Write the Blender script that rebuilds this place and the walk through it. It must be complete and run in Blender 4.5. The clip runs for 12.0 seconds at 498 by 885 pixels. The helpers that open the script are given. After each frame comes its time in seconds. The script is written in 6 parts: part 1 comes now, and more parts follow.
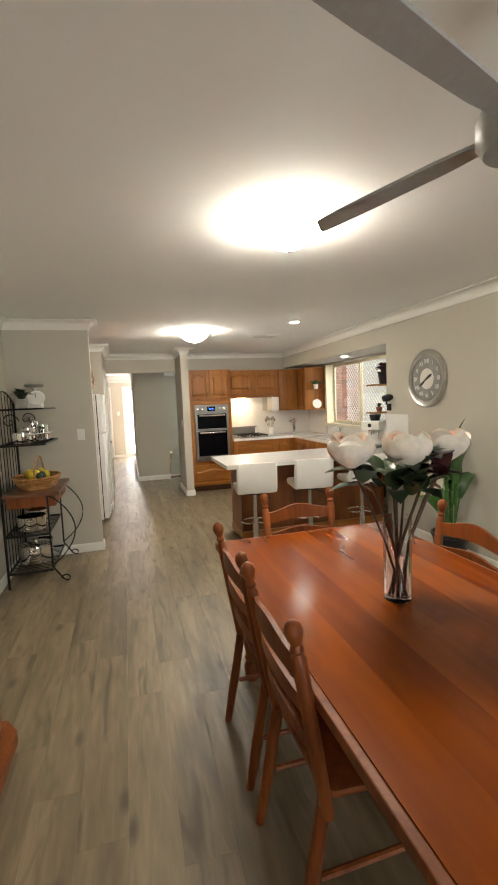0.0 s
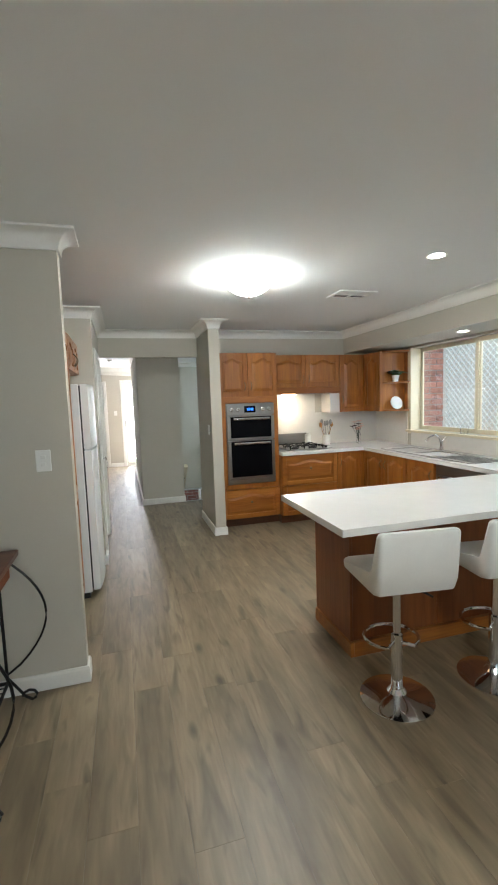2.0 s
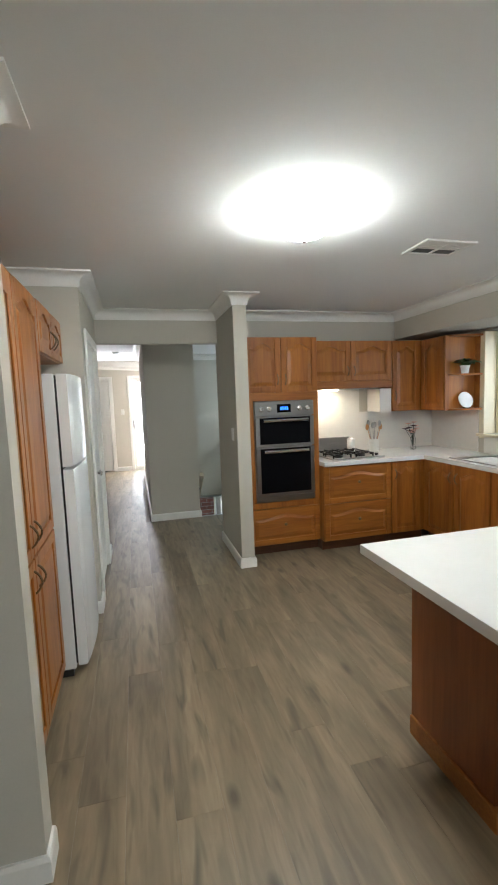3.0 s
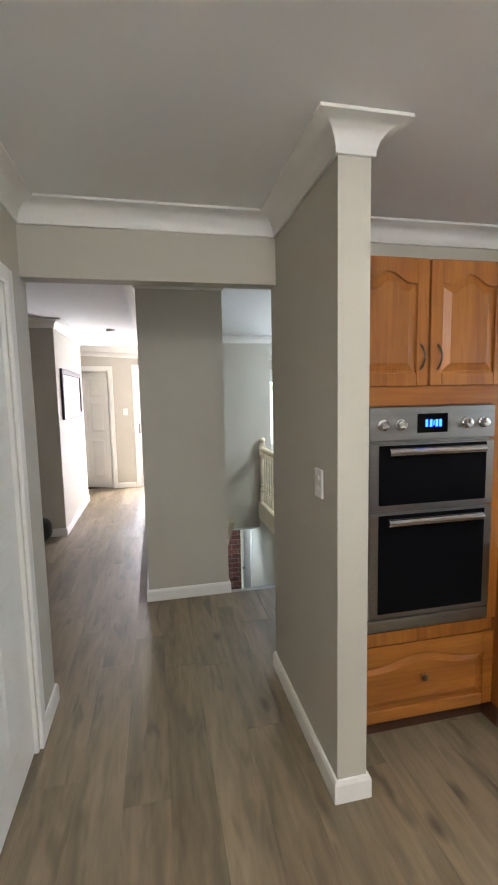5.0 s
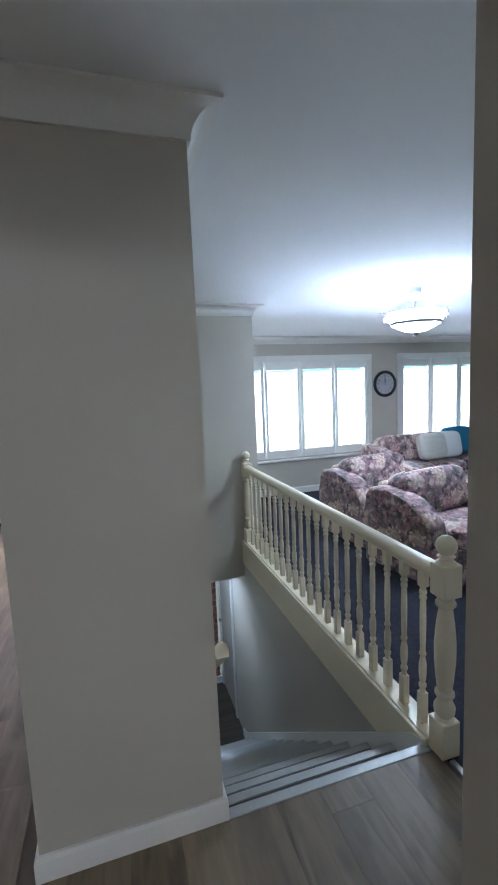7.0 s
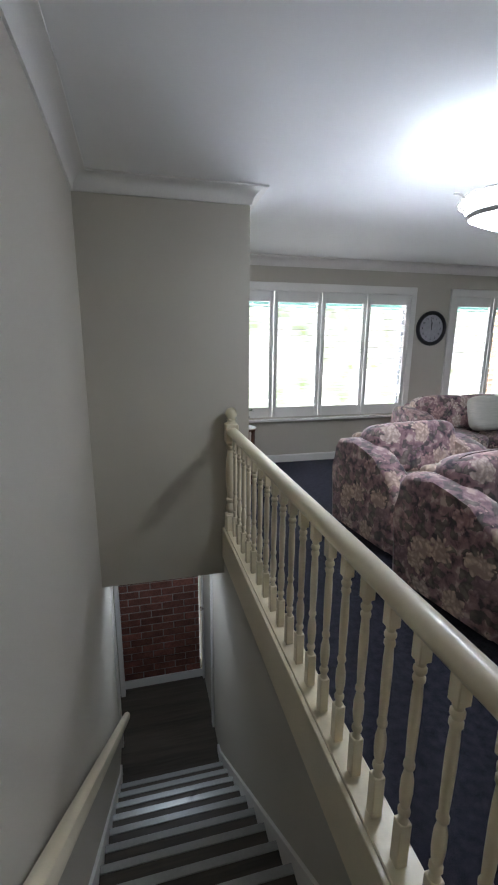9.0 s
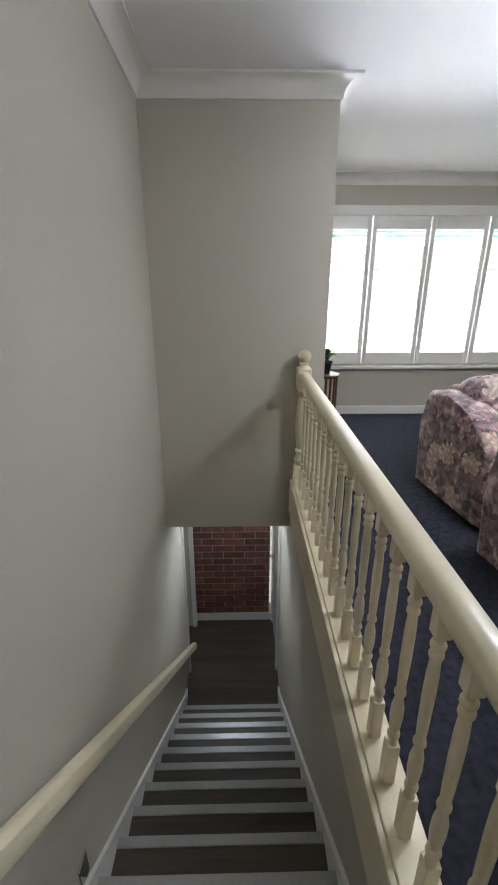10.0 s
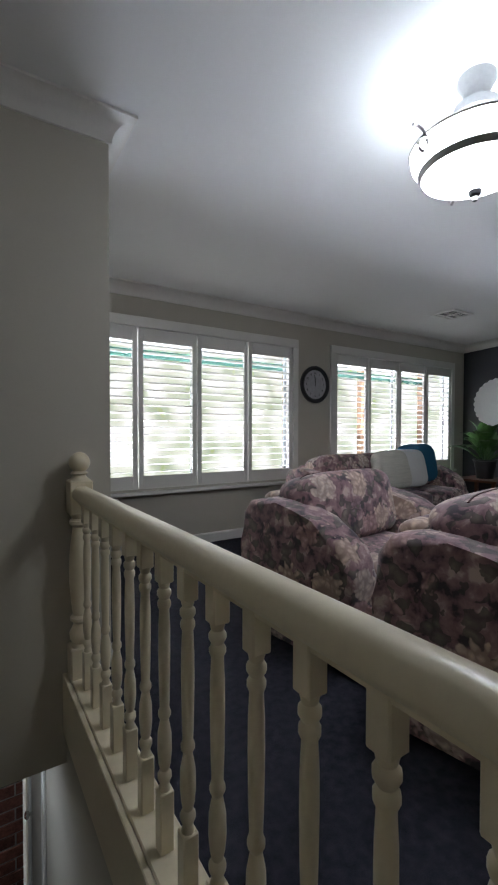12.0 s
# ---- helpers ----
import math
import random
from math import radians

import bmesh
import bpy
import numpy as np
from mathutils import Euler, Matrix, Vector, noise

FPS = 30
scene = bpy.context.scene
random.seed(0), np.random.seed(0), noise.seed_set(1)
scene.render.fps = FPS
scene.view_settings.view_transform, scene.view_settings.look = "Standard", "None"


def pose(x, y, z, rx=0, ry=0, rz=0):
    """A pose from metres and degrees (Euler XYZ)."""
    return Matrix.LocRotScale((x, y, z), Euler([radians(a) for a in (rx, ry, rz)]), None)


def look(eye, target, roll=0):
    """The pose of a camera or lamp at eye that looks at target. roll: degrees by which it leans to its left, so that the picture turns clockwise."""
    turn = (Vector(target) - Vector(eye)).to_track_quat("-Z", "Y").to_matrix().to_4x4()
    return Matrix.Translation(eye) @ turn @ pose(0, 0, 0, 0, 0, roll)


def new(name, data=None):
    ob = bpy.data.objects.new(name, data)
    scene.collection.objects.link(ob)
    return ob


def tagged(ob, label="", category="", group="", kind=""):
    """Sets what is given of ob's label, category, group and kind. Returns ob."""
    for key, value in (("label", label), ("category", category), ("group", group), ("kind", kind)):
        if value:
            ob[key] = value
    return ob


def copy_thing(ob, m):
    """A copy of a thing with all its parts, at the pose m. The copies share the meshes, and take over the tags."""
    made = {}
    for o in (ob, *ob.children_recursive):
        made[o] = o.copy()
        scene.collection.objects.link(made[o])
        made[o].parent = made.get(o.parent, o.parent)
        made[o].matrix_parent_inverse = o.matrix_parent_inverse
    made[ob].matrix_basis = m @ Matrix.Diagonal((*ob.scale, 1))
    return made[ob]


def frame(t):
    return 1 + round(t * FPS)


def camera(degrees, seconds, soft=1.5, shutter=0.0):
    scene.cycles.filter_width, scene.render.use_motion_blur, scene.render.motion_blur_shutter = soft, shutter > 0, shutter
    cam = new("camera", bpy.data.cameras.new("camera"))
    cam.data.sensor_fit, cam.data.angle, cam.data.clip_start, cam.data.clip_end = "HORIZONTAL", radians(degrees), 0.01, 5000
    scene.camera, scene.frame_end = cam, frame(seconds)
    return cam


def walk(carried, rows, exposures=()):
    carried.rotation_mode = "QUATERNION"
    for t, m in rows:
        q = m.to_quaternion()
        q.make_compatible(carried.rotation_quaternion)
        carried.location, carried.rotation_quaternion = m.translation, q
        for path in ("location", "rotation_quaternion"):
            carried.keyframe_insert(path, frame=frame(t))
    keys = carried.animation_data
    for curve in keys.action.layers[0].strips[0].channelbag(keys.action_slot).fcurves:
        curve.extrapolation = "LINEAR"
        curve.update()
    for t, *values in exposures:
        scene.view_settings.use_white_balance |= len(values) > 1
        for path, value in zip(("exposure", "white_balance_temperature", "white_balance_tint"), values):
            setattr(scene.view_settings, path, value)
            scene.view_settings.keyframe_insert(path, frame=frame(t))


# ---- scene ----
cam = camera(59.2, 12.0, soft=2.0)
PATH = [
    (0, (0.475, 0.379, 1.551), (1.005, 2.298, 1.362), -2.4),
    (0.5, (0.459, 0.943, 1.558), (0.887, 2.888, 1.367), -1.9),
    (1, (0.401, 1.575, 1.559), (0.892, 3.505, 1.376), -1.8),
    (1.5, (0.415, 2.189, 1.554), (0.997, 4.093, 1.362), -1.6),
    (2, (0.419, 2.795, 1.556), (0.964, 4.709, 1.361), -2.0),
    (2.5, (0.445, 3.358, 1.566), (0.988, 5.272, 1.364), -2.1),
    (3, (0.508, 3.888, 1.556), (1.004, 5.814, 1.351), -2.1),
    (5, (0.753, 6.237, 1.57), (1.166, 8.182, 1.357), -1.2),
    (5.5, (0.756, 6.747, 1.584), (1.16, 8.694, 1.369), -1.2),
    (6, (0.809, 7.217, 1.591), (1.232, 9.161, 1.39), -2.0),
    (6.5, (0.902, 7.698, 1.596), (1.387, 9.627, 1.383), -2.0),
    (7.2, (1.029, 8.307, 1.583), (1.631, 10.197, 1.33), -2.6),
    (9, (1.61, 9.303, 1.45), (2.087, 11.189, 0.985), 0.4),
    (9.5, (1.774, 9.458, 1.414), (1.874, 11.326, 0.707), 1.1),
    (10, (1.831, 9.51, 1.387), (1.868, 11.384, 0.689), 0.0),
    (10.5, (1.821, 9.797, 1.454), (1.929, 11.728, 0.947), -0.3),
    (11, (1.875, 9.969, 1.329), (2.276, 11.913, 1.084), 0.6),
    (11.5, (1.869, 10.172, 1.159), (2.686, 11.996, 1.081), 0.8),
    (12, (1.848, 10.426, 1.05), (2.935, 12.104, 1.002), 0.1),
]
EXPOSURES = [(0, 0.36, 7000, 8), (0.5, 0.38, 6100, 3), (1.2, 0.38, 5800, 3), (3, 0.1, 5800, 4), (5, 0.42, 6000, 9), (5.5, 0.5, 6000, 11), (6, 0.6, 5850, 11), (6.5, 0.3, 5650, 11), (7.2, -0.2, 5200, 12), (9, -0.75, 6100, 16), (9.5, -0.2, 6350, 16), (10, -0.2, 6400, 16), (10.5, -0.15, 6400, 16), (11, -0.95, 6350, 16), (11.5, -1.55, 6300, 16), (12, -1.6, 6300, 16)]
walk(cam, [(t, look(eye, target, roll)) for t, eye, target, roll in PATH], EXPOSURES)

# world: bright hazy daylight
world = bpy.data.worlds.new("sky")
scene.world = world
world.use_nodes = True
wn = world.node_tree.nodes
sky = wn.new("ShaderNodeTexSky")
sky.sky_type, sky.sun_disc = "NISHITA", False
sky.sun_elevation, sky.sun_rotation = radians(48), radians(-20)
wn["Background"].inputs["Strength"].default_value = 0.15
world.node_tree.links.new(sky.outputs["Color"], wn["Background"].inputs["Color"])
sun = new("sun", bpy.data.lights.new("sun", "SUN"))
sun.data.energy, sun.data.angle, sun.data.color = 1.2, radians(10), (1.0, 0.96, 0.9)
sun.matrix_world = look((0, 0, 30), (6, -14, 0))

LAMP_CEILING, LAMP_DOWN, LAMP_HOOD, LAMP_LOUNGE, GARDEN, COURT = 88.0, 110.0, 150.0, 62.0, 3.4, 5.0


# ---- materials ----
def mat(name, col, rough=0.5, metal=0.0, var=0.08, fine=60.0, coarse=3.0, bump=0.02, stretch=(1, 1, 1), coat=0.0, emit=0.0, trans=0.0, ior=1.45, spec=0.5, per_object=0.0, dark=None):
    """A surface with fine grain and broad uneven tone, at real size."""
    m = bpy.data.materials.new(name)
    m.use_nodes = True
    nt = m.node_tree
    b = nt.nodes["Principled BSDF"]
    b.inputs["Roughness"].default_value = rough
    b.inputs["Metallic"].default_value = metal
    b.inputs["Coat Weight"].default_value = coat
    b.inputs["Coat Roughness"].default_value = 0.12
    b.inputs["Transmission Weight"].default_value = trans
    b.inputs["IOR"].default_value = ior
    b.inputs["Specular IOR Level"].default_value = spec
    tc = nt.nodes.new("ShaderNodeTexCoord")
    mp = nt.nodes.new("ShaderNodeMapping")
    mp.inputs["Scale"].default_value = stretch
    nt.links.new(tc.outputs["Object"], mp.inputs["Vector"])
    vec = mp.outputs["Vector"]
    if per_object:
        oi = nt.nodes.new("ShaderNodeObjectInfo")
        mul = nt.nodes.new("ShaderNodeMath")
        mul.operation = "MULTIPLY"
        mul.inputs[1].default_value = 37.0
        nt.links.new(oi.outputs["Random"], mul.inputs[0])
        add = nt.nodes.new("ShaderNodeVectorMath")
        add.operation = "ADD"
        nt.links.new(vec, add.inputs[0])
        nt.links.new(mul.outputs[0], add.inputs[1])
        vec = add.outputs[0]
    n1 = nt.nodes.new("ShaderNodeTexNoise")
    n1.inputs["Scale"].default_value = fine
    n1.inputs["Detail"].default_value = 4
    n2 = nt.nodes.new("ShaderNodeTexNoise")
    n2.inputs["Scale"].default_value = coarse
    n2.inputs["Detail"].default_value = 3
    for n in (n1, n2):
        nt.links.new(vec, n.inputs["Vector"])
    mx = nt.nodes.new("ShaderNodeMix")
    mx.inputs[0].default_value = 0.5
    nt.links.new(n1.outputs["Fac"], mx.inputs[2])
    nt.links.new(n2.outputs["Fac"], mx.inputs[3])
    ramp = nt.nodes.new("ShaderNodeValToRGB")
    lo = dark if dark else tuple(c * (1 - 2.2 * var) for c in col)
    ramp.color_ramp.elements[0].position, ramp.color_ramp.elements[1].position = 0.3, 0.68
    ramp.color_ramp.elements[0].color = (*lo, 1)
    ramp.color_ramp.elements[1].color = (*(min(1, c * (1 + var)) for c in col), 1)
    nt.links.new(mx.outputs[0], ramp.inputs["Fac"])
    out = ramp.outputs["Color"]
    if per_object:
        hs = nt.nodes.new("ShaderNodeHueSaturation")
        mr = nt.nodes.new("ShaderNodeMapRange")
        mr.inputs["To Min"].default_value, mr.inputs["To Max"].default_value = 1 - per_object, 1 + per_object
        nt.links.new(oi.outputs["Random"], mr.inputs["Value"])
        nt.links.new(mr.outputs["Result"], hs.inputs["Value"])
        nt.links.new(out, hs.inputs["Color"])
        out = hs.outputs["Color"]
    nt.links.new(out, b.inputs["Base Color"])
    if bump:
        bp = nt.nodes.new("ShaderNodeBump")
        bp.inputs["Strength"].default_value = min(1, bump * 10)
        bp.inputs["Distance"].default_value = 0.002
        nt.links.new(n1.outputs["Fac"], bp.inputs["Height"])
        nt.links.new(bp.outputs["Normal"], b.inputs["Normal"])
    if emit:
        b.inputs["Emission Color"].default_value = (*col, 1)
        b.inputs["Emission Strength"].default_value = emit
    return m


def wood(name, light, dark, rough, axis, rings=9.0, coat=0.0, per_object=0.0, knots=False, smudges=False, along=0.07, relief=0.12, spec=0.5):
    """Timber with long grain along an axis, streaks of two sizes and a little relief."""
    m = bpy.data.materials.new(name)
    m.use_nodes = True
    nt = m.node_tree
    L = nt.links.new
    b = nt.nodes["Principled BSDF"]
    b.inputs["Coat Weight"].default_value = coat
    b.inputs["Coat Roughness"].default_value = 0.1
    tc = nt.nodes.new("ShaderNodeTexCoord")
    mp = nt.nodes.new("ShaderNodeMapping")
    mp.inputs["Scale"].default_value = [along if i == axis else 1.0 for i in range(3)]
    L(tc.outputs["Object"], mp.inputs["Vector"])
    oi = nt.nodes.new("ShaderNodeObjectInfo")
    mul = nt.nodes.new("ShaderNodeMath")
    mul.operation = "MULTIPLY"
    mul.inputs[1].default_value = 53.0
    L(oi.outputs["Random"], mul.inputs[0])
    add = nt.nodes.new("ShaderNodeVectorMath")
    L(mp.outputs["Vector"], add.inputs[0])
    L(mul.outputs[0], add.inputs[1])
    grain = nt.nodes.new("ShaderNodeTexNoise")
    grain.inputs["Scale"].default_value, grain.inputs["Detail"].default_value, grain.inputs["Distortion"].default_value = rings * 9, 5, 0.6
    band = nt.nodes.new("ShaderNodeTexNoise")
    band.inputs["Scale"].default_value, band.inputs["Detail"].default_value, band.inputs["Distortion"].default_value = rings, 3, 1.2
    L(add.outputs[0], grain.inputs["Vector"])
    L(add.outputs[0], band.inputs["Vector"])
    mx = nt.nodes.new("ShaderNodeMix")
    mx.inputs[0].default_value = 0.62
    L(grain.outputs["Fac"], mx.inputs[2])
    L(band.outputs["Fac"], mx.inputs[3])
    ramp = nt.nodes.new("ShaderNodeValToRGB")
    e = ramp.color_ramp.elements
    e[0].position, e[1].position = 0.34, 0.66
    e[0].color, e[1].color = (*dark, 1), (*light, 1)
    L(mx.outputs[0], ramp.inputs["Fac"])
    out = ramp.outputs["Color"]
    if knots:
        vk = nt.nodes.new("ShaderNodeTexVoronoi")
        vk.inputs["Scale"].default_value = 3.4
        mk = nt.nodes.new("ShaderNodeMapping")
        mk.inputs["Scale"].default_value = [0.5 if i == axis else 1.2 for i in range(3)]
        L(tc.outputs["Object"], mk.inputs["Vector"])
        ak = nt.nodes.new("ShaderNodeVectorMath")
        L(mk.outputs["Vector"], ak.inputs[0])
        L(mul.outputs[0], ak.inputs[1])
        L(ak.outputs[0], vk.inputs["Vector"])
        mr = nt.nodes.new("ShaderNodeMapRange")
        mr.inputs["From Min"].default_value, mr.inputs["From Max"].default_value = 0.04, 0.13
        mr.inputs["To Min"].default_value, mr.inputs["To Max"].default_value = 0.75, 0.0
        L(vk.outputs["Distance"], mr.inputs["Value"])
        mk2 = nt.nodes.new("ShaderNodeMix")
        mk2.data_type = "RGBA"
        L(mr.outputs["Result"], mk2.inputs[0])
        L(out, mk2.inputs[6])
        mk2.inputs[7].default_value = (*(c * 0.35 for c in dark), 1)
        out = mk2.outputs[2]
    if smudges:
        for size, amount, lo, hi in ((13.0, 0.85, 0.56, 0.74), (5.0, 0.62, 0.46, 0.72)):
            ms = nt.nodes.new("ShaderNodeMapping")
            ms.inputs["Scale"].default_value = [0.17 if i == axis else 1.0 for i in range(3)]
            L(tc.outputs["Object"], ms.inputs["Vector"])
            sa = nt.nodes.new("ShaderNodeVectorMath")
            L(ms.outputs["Vector"], sa.inputs[0])
            L(mul.outputs[0], sa.inputs[1])
            sn = nt.nodes.new("ShaderNodeTexNoise")
            sn.inputs["Scale"].default_value, sn.inputs["Detail"].default_value, sn.inputs["Distortion"].default_value = size, 2, 0.8
            L(sa.outputs[0], sn.inputs["Vector"])
            sr = nt.nodes.new("ShaderNodeMapRange")
            sr.inputs["From Min"].default_value, sr.inputs["From Max"].default_value = lo, hi
            sr.inputs["To Min"].default_value, sr.inputs["To Max"].default_value = 0.0, amount
            L(sn.outputs["Fac"], sr.inputs["Value"])
            sm = nt.nodes.new("ShaderNodeMix")
            sm.data_type = "RGBA"
            L(sr.outputs["Result"], sm.inputs[0])
            L(out, sm.inputs[6])
            sm.inputs[7].default_value = (*(c * 0.62 for c in dark), 1)
            out = sm.outputs[2]
    if per_object:
        hs = nt.nodes.new("ShaderNodeHueSaturation")
        mr2 = nt.nodes.new("ShaderNodeMapRange")
        mr2.inputs["To Min"].default_value, mr2.inputs["To Max"].default_value = 1 - per_object, 1 + per_object
        L(oi.outputs["Random"], mr2.inputs["Value"])
        L(mr2.outputs["Result"], hs.inputs["Value"])
        L(out, hs.inputs["Color"])
        out = hs.outputs["Color"]
    L(out, b.inputs["Base Color"])
    rr = nt.nodes.new("ShaderNodeMapRange")
    rr.inputs["To Min"].default_value, rr.inputs["To Max"].default_value = rough + 0.08, rough - 0.05
    L(grain.outputs["Fac"], rr.inputs["Value"])
    L(rr.outputs["Result"], b.inputs["Roughness"])
    bp = nt.nodes.new("ShaderNodeBump")
    bp.inputs["Strength"].default_value, bp.inputs["Distance"].default_value = relief, 0.001
    b.inputs["Specular IOR Level"].default_value = spec
    L(grain.outputs["Fac"], bp.inputs["Height"])
    L(bp.outputs["Normal"], b.inputs["Normal"])
    return m


def floral(name):
    """Upholstery print: mauve ground, cream and dusty pink blooms, grey-green leaves."""
    m = bpy.data.materials.new(name)
    m.use_nodes = True
    nt = m.node_tree
    L = nt.links.new
    b = nt.nodes["Principled BSDF"]
    b.inputs["Roughness"].default_value = 0.9
    b.inputs["Sheen Weight"].default_value = 0.3
    tc = nt.nodes.new("ShaderNodeTexCoord")
    wob = nt.nodes.new("ShaderNodeTexNoise")
    wob.inputs["Scale"].default_value, wob.inputs["Detail"].default_value = 14, 3
    L(tc.outputs["Object"], wob.inputs["Vector"])
    mixv = nt.nodes.new("ShaderNodeMix")
    mixv.data_type = "VECTOR"
    mixv.inputs[0].default_value = 0.07
    L(tc.outputs["Object"], mixv.inputs[4])
    L(wob.outputs["Color"], mixv.inputs[5])
    def cells(scale):
        v = nt.nodes.new("ShaderNodeTexVoronoi")
        v.inputs["Scale"].default_value = scale
        L(mixv.outputs[1], v.inputs["Vector"])
        return v

    def ramp(socket, stops, step=False):
        r = nt.nodes.new("ShaderNodeValToRGB")
        if step:
            r.color_ramp.interpolation = "CONSTANT"
        e = r.color_ramp.elements
        for k in (0, 1):
            e[k].position, e[k].color = stops[k][0], (*stops[k][1], 1)
        for p, c in stops[2:]:
            e.new(p).color = (*c, 1)
        L(socket, r.inputs["Fac"])
        return r.outputs["Color"]

    def blend(fac, a, b2, kind="MIX"):
        x = nt.nodes.new("ShaderNodeMix")
        x.data_type, x.blend_type = "RGBA", kind
        if isinstance(fac, float):
            x.inputs[0].default_value = fac
        else:
            L(fac, x.inputs[0])
        L(a, x.inputs[6])
        L(b2, x.inputs[7])
        return x.outputs[2]

    def split(socket, k):
        s = nt.nodes.new("ShaderNodeSeparateColor")
        L(socket, s.inputs["Color"])
        return s.outputs[k]

    # mauve ground, mottled, with dark sprays
    ground = nt.nodes.new("ShaderNodeTexNoise")
    ground.inputs["Scale"].default_value, ground.inputs["Detail"].default_value = 16, 6
    L(mixv.outputs[1], ground.inputs["Vector"])
    base = ramp(ground.outputs["Fac"], [(0.36, (0.045, 0.032, 0.042)), (0.45, (0.22, 0.125, 0.14)), (0.56, (0.33, 0.205, 0.21)), (0.64, (0.56, 0.43, 0.38))])
    # grey-green leaves
    lv = cells(24.0)
    leaf_on = ramp(split(lv.outputs["Color"], 1), [(0.0, (0, 0, 0)), (0.66, (0.75, 0.75, 0.75))], True)
    base = blend(split(leaf_on, 0), base, ramp(lv.outputs["Distance"], [(0.0, (0.20, 0.19, 0.145)), (0.6, (0.05, 0.05, 0.045))]))
    # large blooms of many petals
    vo, petals = cells(6.5), cells(36.0)
    bloom = ramp(split(vo.outputs["Color"], 0), [(0.0, (0.76, 0.60, 0.47)), (0.3, (0.60, 0.39, 0.36)), (0.55, (0.74, 0.62, 0.52)), (0.82, (0.34, 0.22, 0.25))], True)
    shade = ramp(petals.outputs["Distance"], [(0.1, (1.0, 1.0, 1.0)), (0.62, (0.42, 0.36, 0.38))])
    bloom = blend(0.85, bloom, shade, "MULTIPLY")
    warp = nt.nodes.new("ShaderNodeMath")
    warp.operation = "MULTIPLY_ADD"
    warp.inputs[1].default_value = 0.28
    L(petals.outputs["Distance"], warp.inputs[0])
    L(vo.outputs["Distance"], warp.inputs[2])
    inside = ramp(warp.outputs[0], [(0.56, (0.92, 0.92, 0.92)), (0.62, (0, 0, 0))])
    L(blend(split(inside, 0), base, bloom), b.inputs["Base Color"])
    wv = nt.nodes.new("ShaderNodeTexNoise")
    wv.inputs["Scale"].default_value = 400
    L(tc.outputs["Object"], wv.inputs["Vector"])
    bp = nt.nodes.new("ShaderNodeBump")
    bp.inputs["Strength"].default_value, bp.inputs["Distance"].default_value = 0.25, 0.002
    L(wv.outputs["Fac"], bp.inputs["Height"])
    L(bp.outputs["Normal"], b.inputs["Normal"])
    return m


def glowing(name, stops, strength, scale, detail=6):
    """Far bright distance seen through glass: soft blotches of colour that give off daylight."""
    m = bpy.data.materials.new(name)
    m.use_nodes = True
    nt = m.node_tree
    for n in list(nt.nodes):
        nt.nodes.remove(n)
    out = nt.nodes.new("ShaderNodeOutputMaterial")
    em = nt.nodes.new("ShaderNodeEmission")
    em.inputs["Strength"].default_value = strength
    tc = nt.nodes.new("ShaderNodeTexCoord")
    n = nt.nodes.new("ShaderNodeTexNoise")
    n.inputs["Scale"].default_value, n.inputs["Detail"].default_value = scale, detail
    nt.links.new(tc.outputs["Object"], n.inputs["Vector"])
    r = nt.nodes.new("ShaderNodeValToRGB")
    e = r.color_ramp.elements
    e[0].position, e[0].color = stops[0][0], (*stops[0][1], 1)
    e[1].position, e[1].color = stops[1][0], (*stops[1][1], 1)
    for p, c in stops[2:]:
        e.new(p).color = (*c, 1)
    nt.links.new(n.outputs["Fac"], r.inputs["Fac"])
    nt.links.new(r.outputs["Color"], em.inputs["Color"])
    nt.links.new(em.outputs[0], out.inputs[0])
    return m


WALL = mat("wall_paint", (0.52, 0.485, 0.41), 0.75, var=0.02, fine=220, coarse=1.5, bump=0.012)
CEIL = mat("ceiling_paint", (0.84, 0.84, 0.82), 0.85, var=0.015, fine=260, coarse=1.2, bump=0.012)
TRIM = mat("white_gloss_trim", (0.80, 0.78, 0.73), 0.32, var=0.02, fine=90, coarse=4, bump=0.006)
CREAM = mat("cream_gloss_paint", (0.78, 0.69, 0.50), 0.28, var=0.025, fine=70, coarse=5, bump=0.01)
BLACKWALL = mat("charcoal_paint", (0.035, 0.035, 0.04), 0.7, var=0.05, bump=0.01)
PLANK = wood("oak_look_plank", (0.275, 0.214, 0.132), (0.135, 0.101, 0.06), 0.42, 1, rings=4.0, per_object=0.09, knots=True, smudges=True, along=0.13)
GAP = mat("floor_joint", (0.16, 0.125, 0.09), 0.7)
CARPET = mat("charcoal_carpet", (0.034, 0.034, 0.046), 0.97, var=0.35, fine=420, coarse=30, bump=0.1, spec=0.1)
OAK = wood("honey_oak", (0.40, 0.150, 0.022), (0.22, 0.068, 0.010), 0.36, 2, rings=7.0, coat=0.1, per_object=0.06)
OAKPANEL = wood("dark_oak_panel", (0.27, 0.082, 0.015), (0.15, 0.042, 0.008), 0.42, 2, rings=5.0, coat=0.05, per_object=0.04)
OAKX = wood("honey_oak_cross", (0.39, 0.146, 0.022), (0.215, 0.066, 0.010), 0.36, 0, rings=7.0, coat=0.1, per_object=0.06)
PINE = wood("red_stained_pine", (0.26, 0.058, 0.006), (0.115, 0.019, 0.003), 0.17, 1, rings=1.3, coat=0.0, per_object=0.1, along=0.16, relief=0.02, spec=0.28)
PINEZ = wood("red_stained_pine_turned", (0.25, 0.070, 0.015), (0.12, 0.027, 0.006), 0.46, 2, rings=6.0, coat=0.0, per_object=0.08, spec=0.3)
